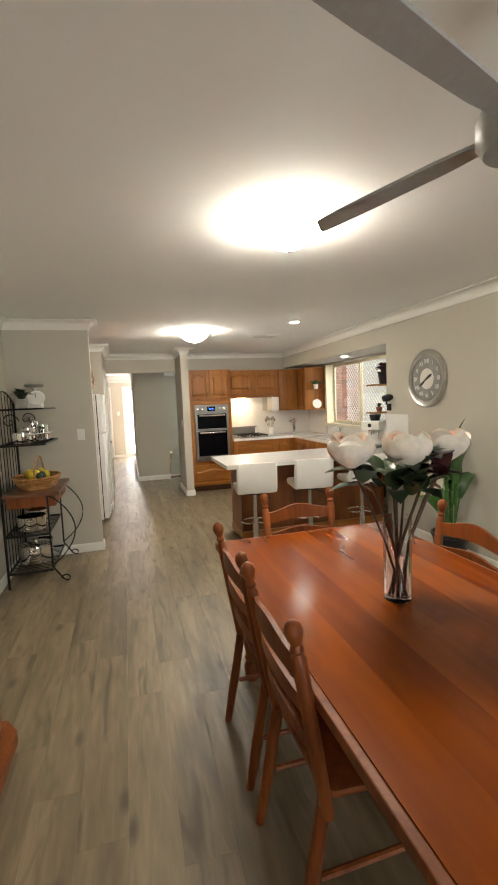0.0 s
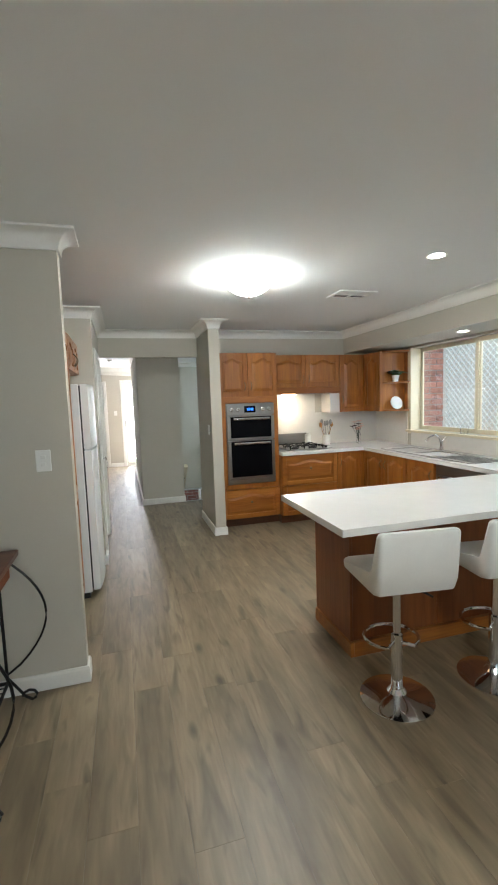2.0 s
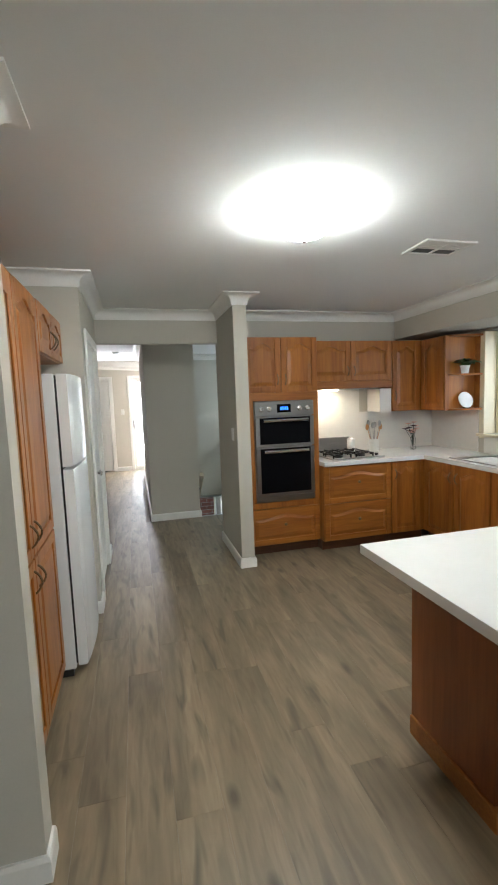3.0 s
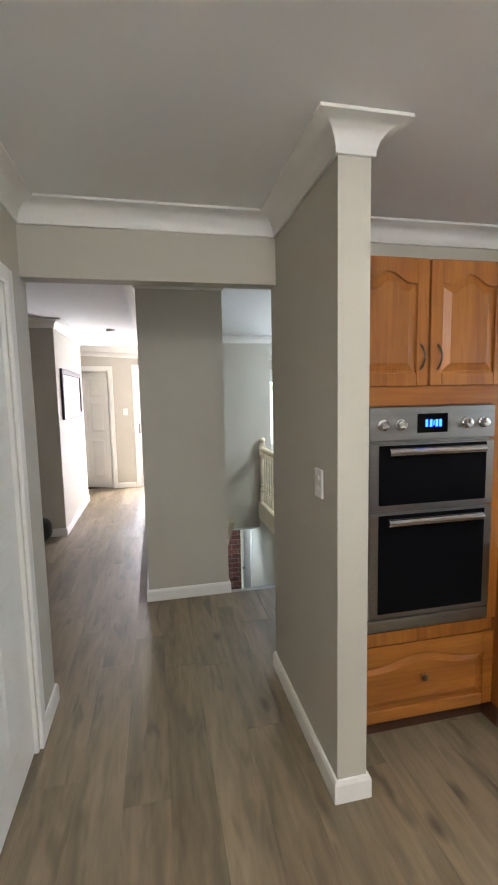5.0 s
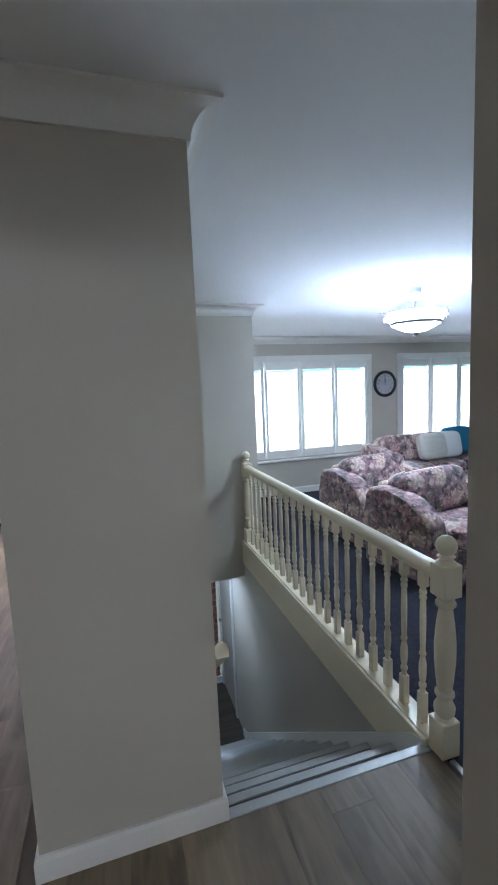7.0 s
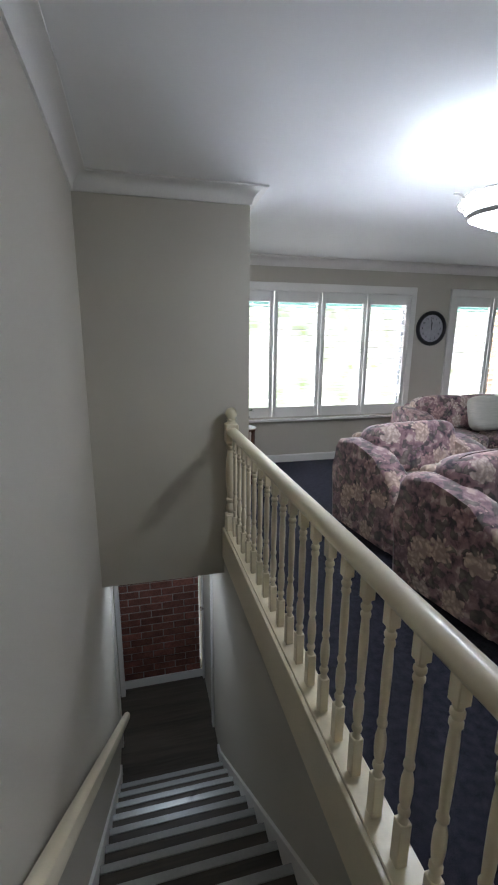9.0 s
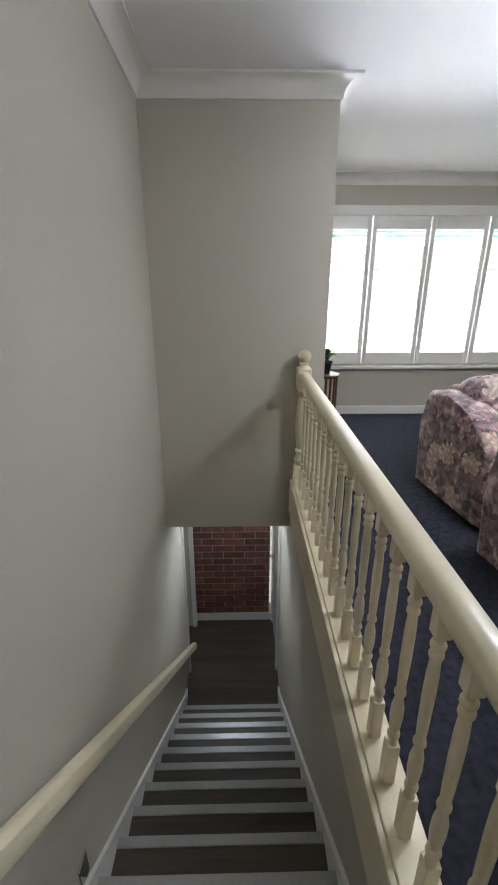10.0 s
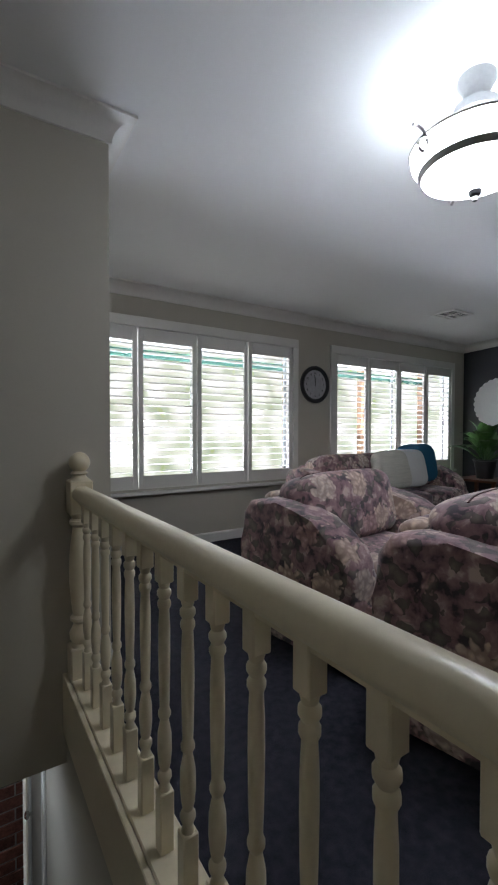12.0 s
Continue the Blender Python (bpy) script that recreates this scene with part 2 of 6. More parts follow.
DARKTIMBER = wood("dark_timber", (0.13, 0.05, 0.022), (0.06, 0.022, 0.010), 0.35, 0, rings=6.0, coat=0.2)
BENCH = mat("white_stone_benchtop", (0.80, 0.79, 0.76), 0.18, var=0.02, fine=300, coarse=8, bump=0.0, coat=0.2)
SPLASH = mat("white_splashback", (0.78, 0.75, 0.70), 0.25, var=0.02, fine=20, coarse=2, bump=0.004)
STEEL = mat("brushed_steel", (0.35, 0.34, 0.325), 0.32, 1.0, var=0.06, fine=40, coarse=4, stretch=(1, 1, 14), bump=0.006)
CHROME = mat("chrome", (0.82, 0.82, 0.83), 0.07, 1.0, var=0.02, bump=0)
BLACKGLASS = mat("black_oven_glass", (0.005, 0.005, 0.006), 0.15, var=0.1, bump=0, spec=0.05)
BLACK = mat("black_plastic", (0.015, 0.015, 0.016), 0.4, var=0.1, bump=0.01)
IRON = mat("black_wrought_iron", (0.018, 0.017, 0.016), 0.45, 0.6, var=0.25, fine=90, bump=0.05)
WHITELEATHER = mat("white_leatherette", (0.74, 0.72, 0.68), 0.42, var=0.03, fine=240, coarse=9, bump=0.03)
FRIDGE = mat("white_enamel", (0.74, 0.75, 0.74), 0.25, var=0.015, fine=160, coarse=2, bump=0.006, coat=0.2)
PLASTICW = mat("white_plastic", (0.78, 0.77, 0.73), 0.35, var=0.02, bump=0.0)
BRONZE = mat("antique_bronze", (0.20, 0.15, 0.10), 0.35, 0.9, var=0.2, bump=0.02)
GREYFAN = mat("grey_fan_metal", (0.40, 0.40, 0.39), 0.45, 0.2, var=0.06, bump=0.01)
LAMPGLASS = mat("lit_opal_glass", (1.0, 0.955, 0.87), 0.4, var=0.0, bump=0, emit=LAMP_CEILING)
LAMPLED = mat("lit_downlight", (1.0, 0.96, 0.9), 0.4, var=0.0, bump=0, emit=LAMP_DOWN)
LAMPCOOL = mat("lit_cool_glass", (0.78, 0.90, 1.0), 0.4, var=0.0, bump=0, emit=75.0)
LAMPHOOD = mat("lit_hood_lamp", (1.0, 0.80, 0.55), 0.4, var=0.0, bump=0, emit=LAMP_HOOD)
LAMPBOWL = mat("lit_frosted_bowl", (0.86, 0.94, 1.0), 0.4, var=0.0, bump=0, emit=LAMP_LOUNGE)
LAMPINNER = mat("lit_bowl_lining", (0.86, 0.94, 1.0), 0.4, var=0.0, bump=0, emit=LAMP_LOUNGE * 0.33)
GLASS = mat("clear_glass", (1, 1, 1), 0.0, var=0.0, bump=0, trans=1.0)
FLORAL = floral("floral_upholstery")
# outside brick: daylight painted in as a lighter colour than BRICK
BRICKDAYLIT = mat("daylit_red_brick", (0.42, 0.19, 0.135), 0.85, var=0.25, fine=70, coarse=10, bump=0.09, per_object=0.22)
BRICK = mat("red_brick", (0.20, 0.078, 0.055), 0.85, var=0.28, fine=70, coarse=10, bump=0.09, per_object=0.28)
MORTAR = mat("mortar", (0.30, 0.27, 0.24), 0.95, var=0.15, fine=120, bump=0.08)
LEAF = mat("leaf_green", (0.05, 0.13, 0.03), 0.4, var=0.3, fine=30, coarse=6, bump=0.02)
LEAFDARK = mat("leaf_dark", (0.025, 0.045, 0.02), 0.3, var=0.3, fine=30, coarse=6, bump=0.02)
PETAL = mat("petal_cream", (0.86, 0.77, 0.66), 0.7, var=0.08, fine=40, coarse=9, bump=0.02)
PETALPINK = mat("petal_pink", (0.84, 0.53, 0.42), 0.7, var=0.15, fine=40, coarse=9, bump=0.02)
for petal in (PETAL, PETALPINK):
    petal.node_tree.nodes["Principled BSDF"].inputs["Subsurface Weight"].default_value = 0.25
    petal.node_tree.nodes["Principled BSDF"].inputs["Subsurface Radius"].default_value = (0.05, 0.03, 0.02)
    petal.node_tree.nodes["Principled BSDF"].inputs["Subsurface Scale"].default_value = 0.6
MAROON = mat("maroon_leaf", (0.06, 0.012, 0.015), 0.5, var=0.3, bump=0.02)
STEM = mat("brown_stem", (0.07, 0.035, 0.02), 0.7, var=0.2, bump=0.03)
WICKER = mat("wicker", (0.45, 0.215, 0.07), 0.7, var=0.3, fine=120, coarse=30, bump=0.1)
LEMON = mat("lemon_peel", (0.72, 0.55, 0.04), 0.45, var=0.1, fine=160, bump=0.04)
BLUE = mat("teal_cushion", (0.012, 0.11, 0.20), 0.85, var=0.12, fine=300, bump=0.05)
KNIT = mat("cream_knit", (0.66, 0.63, 0.55), 0.92, var=0.08, fine=50, coarse=12, stretch=(0.3, 1, 6), bump=0.1)
SOIL = mat("dark_soil", (0.03, 0.022, 0.016), 0.95, var=0.4, fine=90, bump=0.1)
TERRA = mat("terracotta", (0.32, 0.13, 0.07), 0.8, var=0.15, bump=0.03)
SILVER = mat("aged_silver", (0.50, 0.49, 0.46), 0.28, 0.9, var=0.12, fine=12, coarse=3, bump=0.01)
CLOCKFACE = mat("grey_clock_face", (0.26, 0.26, 0.245), 0.5, var=0.12, fine=12, coarse=5, bump=0.01)
CLOCKPALE = mat("pale_grey_clock_face", (0.42, 0.41, 0.43), 0.6, var=0.1, fine=30, coarse=6, bump=0)
PAPER = mat("white_paper", (0.76, 0.75, 0.72), 0.8, var=0.03, bump=0)
SCREENBLUE = mat("blue_display", (0.05, 0.2, 1.0), 0.3, var=0, bump=0, emit=3.0)
ALU = mat("pale_aluminium", (0.42, 0.43, 0.43), 0.4, 0.6, var=0.05, bump=0.01)
AWNING = mat("green_awning", (0.04, 0.13, 0.10), 0.8, var=0.1, bump=0.02)
POST = wood("orange_post", (0.62, 0.40, 0.24), (0.5, 0.30, 0.17), 0.6, 2)
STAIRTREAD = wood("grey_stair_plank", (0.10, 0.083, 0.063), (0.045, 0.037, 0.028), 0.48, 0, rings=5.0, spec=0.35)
NOSING = mat("aluminium_nosing", (0.40, 0.40, 0.385), 0.36, 0.35, var=0.06, fine=60, bump=0.02)
CONCRETE = mat("patio_ground", (0.33, 0.31, 0.28), 0.9, var=0.15, bump=0.05)
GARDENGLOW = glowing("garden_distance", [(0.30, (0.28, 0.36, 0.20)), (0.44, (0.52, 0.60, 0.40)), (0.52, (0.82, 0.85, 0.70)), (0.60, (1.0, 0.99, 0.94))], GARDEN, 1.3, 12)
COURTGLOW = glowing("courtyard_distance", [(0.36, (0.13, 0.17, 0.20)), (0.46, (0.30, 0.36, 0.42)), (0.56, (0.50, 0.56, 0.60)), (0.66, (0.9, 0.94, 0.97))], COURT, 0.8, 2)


# ---- mesh helpers ----
def thing(name, label, category, group="", at=(0, 0, 0), rz=0.0):
    ob = new(name)
    ob.matrix_basis = pose(*at, 0, 0, rz)
    return tagged(ob, label, category, group)


def part(name, bm, material, parent=None, label="", smooth=False):
    me = bpy.data.meshes.new(name)
    bmesh.ops.recalc_face_normals(bm, faces=bm.faces)
    for f in bm.faces:
        f.smooth = smooth
    bm.to_mesh(me)
    bm.free()
    me.materials.append(material)
    ob = new(name, me)
    if smooth:
        me.set_sharp_from_angle(angle=radians(38))
    if parent:
        ob.parent = parent
    if label:
        ob["label"] = label
    return ob


def solid(name, bm, material, label, category="", kind="structure", smooth=False, group=""):
    return tagged(part(name, bm, material, None, "", smooth), label, category, group, kind)


def box(bm, x0, x1, y0, y1, z0, z1, bev=0.0, seg=1):
    m = Matrix.Translation(((x0 + x1) / 2, (y0 + y1) / 2, (z0 + z1) / 2)) @ Matrix.Diagonal((abs(x1 - x0), abs(y1 - y0), abs(z1 - z0), 1))
    vs = bmesh.ops.create_cube(bm, size=1, matrix=m)["verts"]
    if bev:
        es = {e for v in vs for e in v.link_edges}
        bmesh.ops.bevel(bm, geom=list(es), offset=bev, segments=seg, profile=0.5, affect="EDGES")
    return bm


def boxes(*items, bev=0.0, seg=1):
    bm = bmesh.new()
    for b in items:
        box(bm, *b, bev=bev, seg=seg)
    return bm


def lathe(bm, prof, seg=16, m=None, cap=True):
    """Turned shape: (radius, height) pairs round the z axis of m."""
    m = m or Matrix()
    rings = []
    for r, z in prof:
        if r < 1e-5:
            rings.append([bm.verts.new(m @ Vector((0, 0, z)))])
        else:
            rings.append([bm.verts.new(m @ Vector((r * math.cos(2 * math.pi * i / seg), r * math.sin(2 * math.pi * i / seg), z))) for i in range(seg)])
    for a, b in zip(rings, rings[1:]):
        for i in range(seg):
            j = (i + 1) % seg
            q = [a[i % len(a)], a[j % len(a)], b[j % len(b)], b[i % len(b)]]
            q = list(dict.fromkeys(q))
            if len(q) > 2:
                bm.faces.new(q)
    for ring in (rings[0], rings[-1]):
        if cap and len(ring) > 2:
            bm.faces.new(ring)
    return bm


def sweep(bm, pts, r, n=6, taper=None):
    """A round bar along points."""
    pts = [Vector(p) for p in pts]
    rings = []
    up = Vector((0, 0, 1))
    for i, p in enumerate(pts):
        d = (pts[min(i + 1, len(pts) - 1)] - pts[max(i - 1, 0)]).normalized()
        a = d.cross(up)
        if a.length < 0.1:
            a = d.cross(Vector((1, 0, 0)))
        a.normalize()
        b = d.cross(a)
        rr = r if taper is None else r * (1 + (taper - 1) * i / (len(pts) - 1))
        rings.append([bm.verts.new(p + rr * (math.cos(2 * math.pi * k / n) * a + math.sin(2 * math.pi * k / n) * b)) for k in range(n)])
    for s, t in zip(rings, rings[1:]):
        for k in range(n):
            bm.faces.new((s[k], s[(k + 1) % n], t[(k + 1) % n], t[k]))
    bm.faces.new(rings[0])
    bm.faces.new(rings[-1])
    return bm


def prism(bm, poly, place, w0, w1):
    """A flat outline (u, v), thickened from w0 to w1; place(u, v, w) gives the point."""
    a = [bm.verts.new(place(u, v, w0)) for u, v in poly]
    b = [bm.verts.new(place(u, v, w1)) for u, v in poly]
    n = len(poly)
    bm.faces.new(a)
    bm.faces.new(b[::-1])
    for i in range(n):
        bm.faces.new((a[i], a[(i + 1) % n], b[(i + 1) % n], b[i]))
    return bm


def moulding(bm, pts, prof, closed=False):
    """A trim of profile (out from the wall, height) mitred along a plan line with the room on its left."""
    P = [Vector(p) for p in pts]
    n = len(P)
    rows = []
    for i in range(n):
        d1 = (P[i] - P[i - 1]).normalized() if (i or closed) else None
        d2 = (P[(i + 1) % n] - P[i]).normalized() if (i < n - 1 or closed) else None
        n1 = Vector((-d1.y, d1.x)) if d1 else None
        n2 = Vector((-d2.y, d2.x)) if d2 else None
        off = (n1 + n2) / (1 + n1.dot(n2)) if n1 and n2 else (n1 or n2)
        rows.append([bm.verts.new((P[i].x + off.x * o, P[i].y + off.y * o, z)) for o, z in prof])
    k = len(prof)
    for i in range(n if closed else n - 1):
        a, b = rows[i], rows[(i + 1) % n]
        for j in range(k):
            bm.faces.new((a[j], a[(j + 1) % k], b[(j + 1) % k], b[j]))
    if not closed:
        bm.faces.new(rows[0])
        bm.faces.new(rows[-1])
    return bm


def pillow(bm, c, s, e=0.6, nu=20, nv=12, m=None):
    """A stuffed, rounded block of half sizes s about c."""
    m = m or Matrix()
    def p(a, q):
        return math.copysign(abs(a) ** q, a)
    rows = []
    for j in range(nv + 1):
        v = -math.pi / 2 + math.pi * j / nv
        cv, sv = p(math.cos(v), e), p(math.sin(v), e)
        if j in (0, nv):
            rows.append([bm.verts.new(m @ Vector((c[0], c[1], c[2] + s[2] * sv)))])
        else:
            rows.append([bm.verts.new(m @ Vector((c[0] + s[0] * cv * p(math.cos(2 * math.pi * i / nu), e), c[1] + s[1] * cv * p(math.sin(2 * math.pi * i / nu), e), c[2] + s[2] * sv))) for i in range(nu)])
    for a, b in zip(rows, rows[1:]):
        for i in range(nu):
            q = list(dict.fromkeys([a[i % len(a)], a[(i + 1) % nu % len(a)], b[(i + 1) % nu % len(b)], b[i % len(b)]]))
            if len(q) > 2:
                bm.faces.new(q)
    return bm


def leaf(bm, base, tip, width, droop=0.0, n=6):
    """One curved blade from base to tip."""
    a, b = Vector(base), Vector(tip)
    d = b - a
    side = d.cross(Vector((0, 0, 1)))
    if side.length < 1e-4:
        side = Vector((1, 0, 0))
    side.normalize()
    up = side.cross(d).normalized()
    L, R, M = [], [], []
    for i in range(n + 1):
        t = i / n
        w = width * math.sin(math.pi * min(1, t * 0.92 + 0.08)) ** 0.8
        c = a + d * t + up * (0.25 * d.length * droop * math.sin(math.pi * t)) + Vector((0, 0, -abs(droop) * d.length * 0.3 * t * t))
        M.append(bm.verts.new(c))
        L.append(bm.verts.new(c + side * w + up * w * 0.25))
        R.append(bm.verts.new(c - side * w + up * w * 0.25))
    for i in range(n):
        bm.faces.new((M[i], M[i + 1], L[i + 1], L[i]))
        bm.faces.new((M[i], R[i], R[i + 1], M[i + 1]))
    return bm


def disc(bm, c, r, axis, t, seg=24):
    """A short round plate, thickness t along an axis letter."""
    rot = {"z": Matrix(), "x": Matrix.Rotation(radians(90), 4, "Y"), "y": Matrix.Rotation(radians(-90), 4, "X")}[axis]
    return lathe(bm, [(r, 0), (r, t)], seg, Matrix.Translation(c) @ rot)


H = 2.45  # ceiling


# ---- structure ----
def wall(name, *items, material=WALL, label="smooth greige painted plaster wall"):
    return solid(name, boxes(*items), material, label, "wall")


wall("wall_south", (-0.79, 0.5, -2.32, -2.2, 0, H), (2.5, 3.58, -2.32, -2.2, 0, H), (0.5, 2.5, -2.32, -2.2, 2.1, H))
wall("wall_dining_west", (-0.79, -0.67, -2.2, 7.2, 0, H))
wall("wall_dining_east", (3.46, 3.58, -2.2, 4.97, 0, H))
wall("wall_window_return", (3.58, 4.15, 4.85, 4.97, 0, H))
wall("wall_nib", (-0.67, 0.14, 5.32, 5.42, 0, H))
wall("wall_fridge_end", (-0.79, 0.18, 7.2, 7.3, 0, H))
wall("wall_pantry_door", (0.08, 0.18, 7.3, 7.44, 0, H), (0.08, 0.18, 8.22, 8.455, 0, H), (0.08, 0.18, 7.44, 8.22, 2.06, H))
wall("wall_lintel", (0.08, 1.38, 8.455, 8.55, 2.125, H), (0.08, 0.18, 8.455, 8.55, 0, 2.125))
wall("wall_column", (1.38, 1.5, 7.68, 8.55, 0, H))
wall("wall_kitchen_back", (1.5, 4.15, 8.45, 8.55, 0, H), (4.15, 8.12, 8.44, 8.55, 0, H))
WY0, WY1, WZ0, WZ1 = 5.35, 7.62, 1.10, 2.13
wall("wall_kitchen_window", (3.97, 4.15, 4.97, WY0, 0, H), (3.97, 4.15, WY1, 8.45, 0, H), (3.97, 4.15, WY0, WY1, 0, WZ0), (3.97, 4.15, WY0, WY1, WZ1, H))
wall("wall_bulkhead", (3.46, 3.97, 4.97, 8.45, 2.155, H))
wall("wall_hall_nook", (-1.92, -1.8, 8.54, 11.64, 0, H), (-1.8, 0.08, 8.44, 8.55, 0, H), (-1.8, -0.43, 11.52, 11.64, 0, H))
wall("wall_hall_west", (-0.43, -0.31, 11.52, 13.3, 0, H), (-1.72, -0.43, 13.18, 13.3, 0, H), (-1.72, -1.6, 13.3, 14.15, 0, H))
wall("wall_hall_end", (-1.72, -0.80, 14.15, 14.27, 0, H), (0.0, 0.45, 14.15, 14.27, 0, H), (-0.80, 0.0, 14.15, 14.27, 2.05, H), (0.45, 1.4, 14.15, 14.27, 2.07, H), (1.28, 1.4, 14.15, 14.27, 0, 2.07))
wall("wall_stair_west", (0.648, 1.275, 9.587, 13.0, -2.5, H), (0.648, 1.275, 13.0, 13.2, -0.36, H), (1.275, 1.4, 13.2, 14.15, 0, H))
wall("wall_stair_end", (1.275, 2.387, 12.388, 12.5, -0.36, H), (1.275, 2.387, 12.5, 14.0, -0.36, -0.24))
wall("wall_lounge_west", (2.27, 2.387, 12.5, 14.13, 0, H))
wall("wall_stair_east", (2.195, 2.31, 9.62, 14.0, -2.5, -0.02))
wall("wall_stair_lower", (0.2, 1.275, 13.62, 13.74, -2.5, -0.36), (0.2, 0.648, 13.0, 13.1, -2.5, -0.36))
W1 = (2.54, 4.80, 0.55, 1.955)
W2 = (5.415, 7.68, 0.55, 1.955)
wall("wall_lounge_north", (2.387, W1[0], 14.13, 14.3, 0, H), (W1[1], W2[0], 14.13, 14.3, 0, H), (W2[1], 8.12, 14.13, 14.3, 0, H),
     *[(w[0], w[1], 14.13, 14.3, a, b) for w in (W1, W2) for a, b in ((0, w[2]), (w[3], H))])
wall("wall_lounge_east", (8.0, 8.12, 8.55, 14.13, 0, H), material=BLACKWALL, label="matt charcoal black feature wall")

def fall(x, y):
    """The drop of the ceiling that slopes gently down towards the lounge windows."""
    return 0.055 * max(0.0, y - 11.4) if x > 1.2 else 0.0


bm = boxes((-1.95, 4.15, -2.35, 8.5, H, H + 0.1), (-1.95, 1.26, 8.5, 14.32, H, H + 0.1), (1.26, 8.15, 8.5, 11.4, H, H + 0.1))
prism(bm, [(11.4, H), (14.32, H - fall(5, 14.32)), (14.32, H + 0.1), (11.4, H + 0.1)], lambda u, v, q: (q, u, v), 1.26, 8.15)
solid("ceiling", bm, CEIL, "flat white painted plaster ceiling", "ceiling")
solid("ceiling_lower", boxes((0.2, 2.16, 12.5, 14.0, -0.42, -0.361)), CEIL, "white ceiling of the lower landing", "ceiling")

COVE = [(0, H - 0.095), (0.012, H - 0.095)] + [(0.012 + 0.075 * (1 - math.cos(a)), H - 0.088 + 0.075 * math.sin(a)) for a in (0.15, 0.5, 0.85, 1.2, 1.5)] + [(0.098, H - 0.012), (0.098, H - 0.001), (0, H - 0.001)]
bm = bmesh.new()
moulding(bm, [(-0.67, -2.2), (3.46, -2.2), (3.46, 8.45), (1.5, 8.45), (1.5, 7.68), (1.38, 7.68), (1.38, 8.455), (0.18, 8.455), (0.18, 7.2), (-0.67, 7.2), (-0.67, 5.42), (0.14, 5.42), (0.14, 5.32), (-0.67, 5.32)], COVE, True)
moulding(bm, [(-1.8, 8.55), (8.0, 8.55), (8.0, 11.4), (8.0, 14.13), (2.387, 14.13), (2.387, 12.388), (1.275, 12.388), (1.275, 11.4), (1.275, 9.587), (0.648, 9.587), (0.648, 13.2), (1.275, 13.2), (1.275, 14.15), (-1.6, 14.15), (-1.6, 13.3), (-0.31, 13.3), (-0.31, 11.52), (-1.8, 11.52)], COVE, True)
for v in bm.verts:
    v.co.z -= fall(v.co.x, v.co.y)
solid("cornice", bm, TRIM, "white cove cornice round the ceiling", "cornice", smooth=True)

SK = [(0, 0.0), (0.016, 0.0), (0.016, 0.075), (0.010, 0.09), (0, 0.09)]
bm = bmesh.new()
for run in ([(-0.67, -2.2), (3.46, -2.2), (3.46, 4.99)], [(1.5, 7.8), (1.5, 7.68), (1.38, 7.68), (1.38, 8.55), (1.5, 8.55), (8.0, 8.55), (8.0, 14.13), (2.387, 14.13), (2.387, 12.4)],
            [(-1.8, 8.55), (0.18, 8.55), (0.18, 8.29)], [(0.18, 7.37), (0.18, 7.2), (0.16, 7.2)], [(0.14, 5.42), (0.14, 5.32), (-0.67, 5.32), (-0.67, -2.2)],
            [(1.275, 9.66), (1.275, 9.587), (0.648, 9.587), (0.648, 13.2), (1.275, 13.2), (1.275, 14.15)], [(0.38, 14.15), (0.07, 14.15)], [(-0.31, 13.3), (-0.31, 11.52), (-1.8, 11.52), (-1.8, 8.55)]):
    moulding(bm, run, SK)
solid("baseboard", bm, TRIM, "white painted timber skirting along the walls", "skirting")

# ground floor slabs
solid("floor", boxes((-1.95, 3.58, -2.35, 8.55, -0.25, -0.012), (3.58, 4.15, 4.85, 8.55, -0.25, -0.012), (-1.95, 2.235, 8.55, 9.587, -0.25, -0.012), (-1.95, 0.648, 9.587, 14.3, -0.25, -0.012), (0.648, 1.4, 13.2, 14.3, -0.25, -0.012)), GAP, "wood-look plank floor", "floor")
solid("floor_carpet", boxes((2.25, 8.12, 8.55, 14.3, -0.2, -0.002)), CARPET, "dark charcoal carpet in the lounge", "carpet")
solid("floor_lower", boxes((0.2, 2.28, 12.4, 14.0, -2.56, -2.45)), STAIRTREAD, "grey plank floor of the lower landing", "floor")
solid("trim_carpet_edge", boxes((2.225, 2.252, 8.55, 9.5, -0.012, 0.006), bev=0.002), NOSING, "aluminium strip between planks and carpet", "trim")
solid("ground", boxes((-60, 80, -60, 90, -3.2, -2.62)), CONCRETE, "pale paved ground outside", "ground")

# ---- lights of the house ----
def dome_light(x, y):
    t = thing("ceiling_light", "round opal glass ceiling light, lit", "ceiling light", "ceiling lights", (x, y, H))
    bm = bmesh.new()
    lathe(bm, [(0.0, -0.135), (0.05, -0.128), (0.1, -0.109), (0.145, -0.08), (0.178, -0.044), (0.187, -0.022)], 32)
    part("diffuser", bm, LAMPGLASS, t, smooth=True)
    part("base_plate", lathe(bmesh.new(), [(0.172, -0.021), (0.172, 0.0)], 32), PLASTICW, t, smooth=True)
    part("finial", lathe(bmesh.new(), [(0, -0.152), (0.008, -0.15), (0.01, -0.142), (0.006, -0.134)], 10), CHROME, t, smooth=True)
    return t


dome_light(1.335, 2.56)
dome_light(1.365, 5.98)


def downlight(x, y, z):
    t = thing("downlight", "small round recessed white downlight, lit", "downlight", "downlights", (x, y, z))
    part("trim_ring", lathe(bmesh.new(), [(0.045, -0.001), (0.062, -0.006), (0.066, -0.001)], 24, None, False), PLASTICW, t, smooth=True)
    part("lens", lathe(bmesh.new(), [(0.045, -0.003), (0.045, -0.001)], 24), LAMPLED, t)


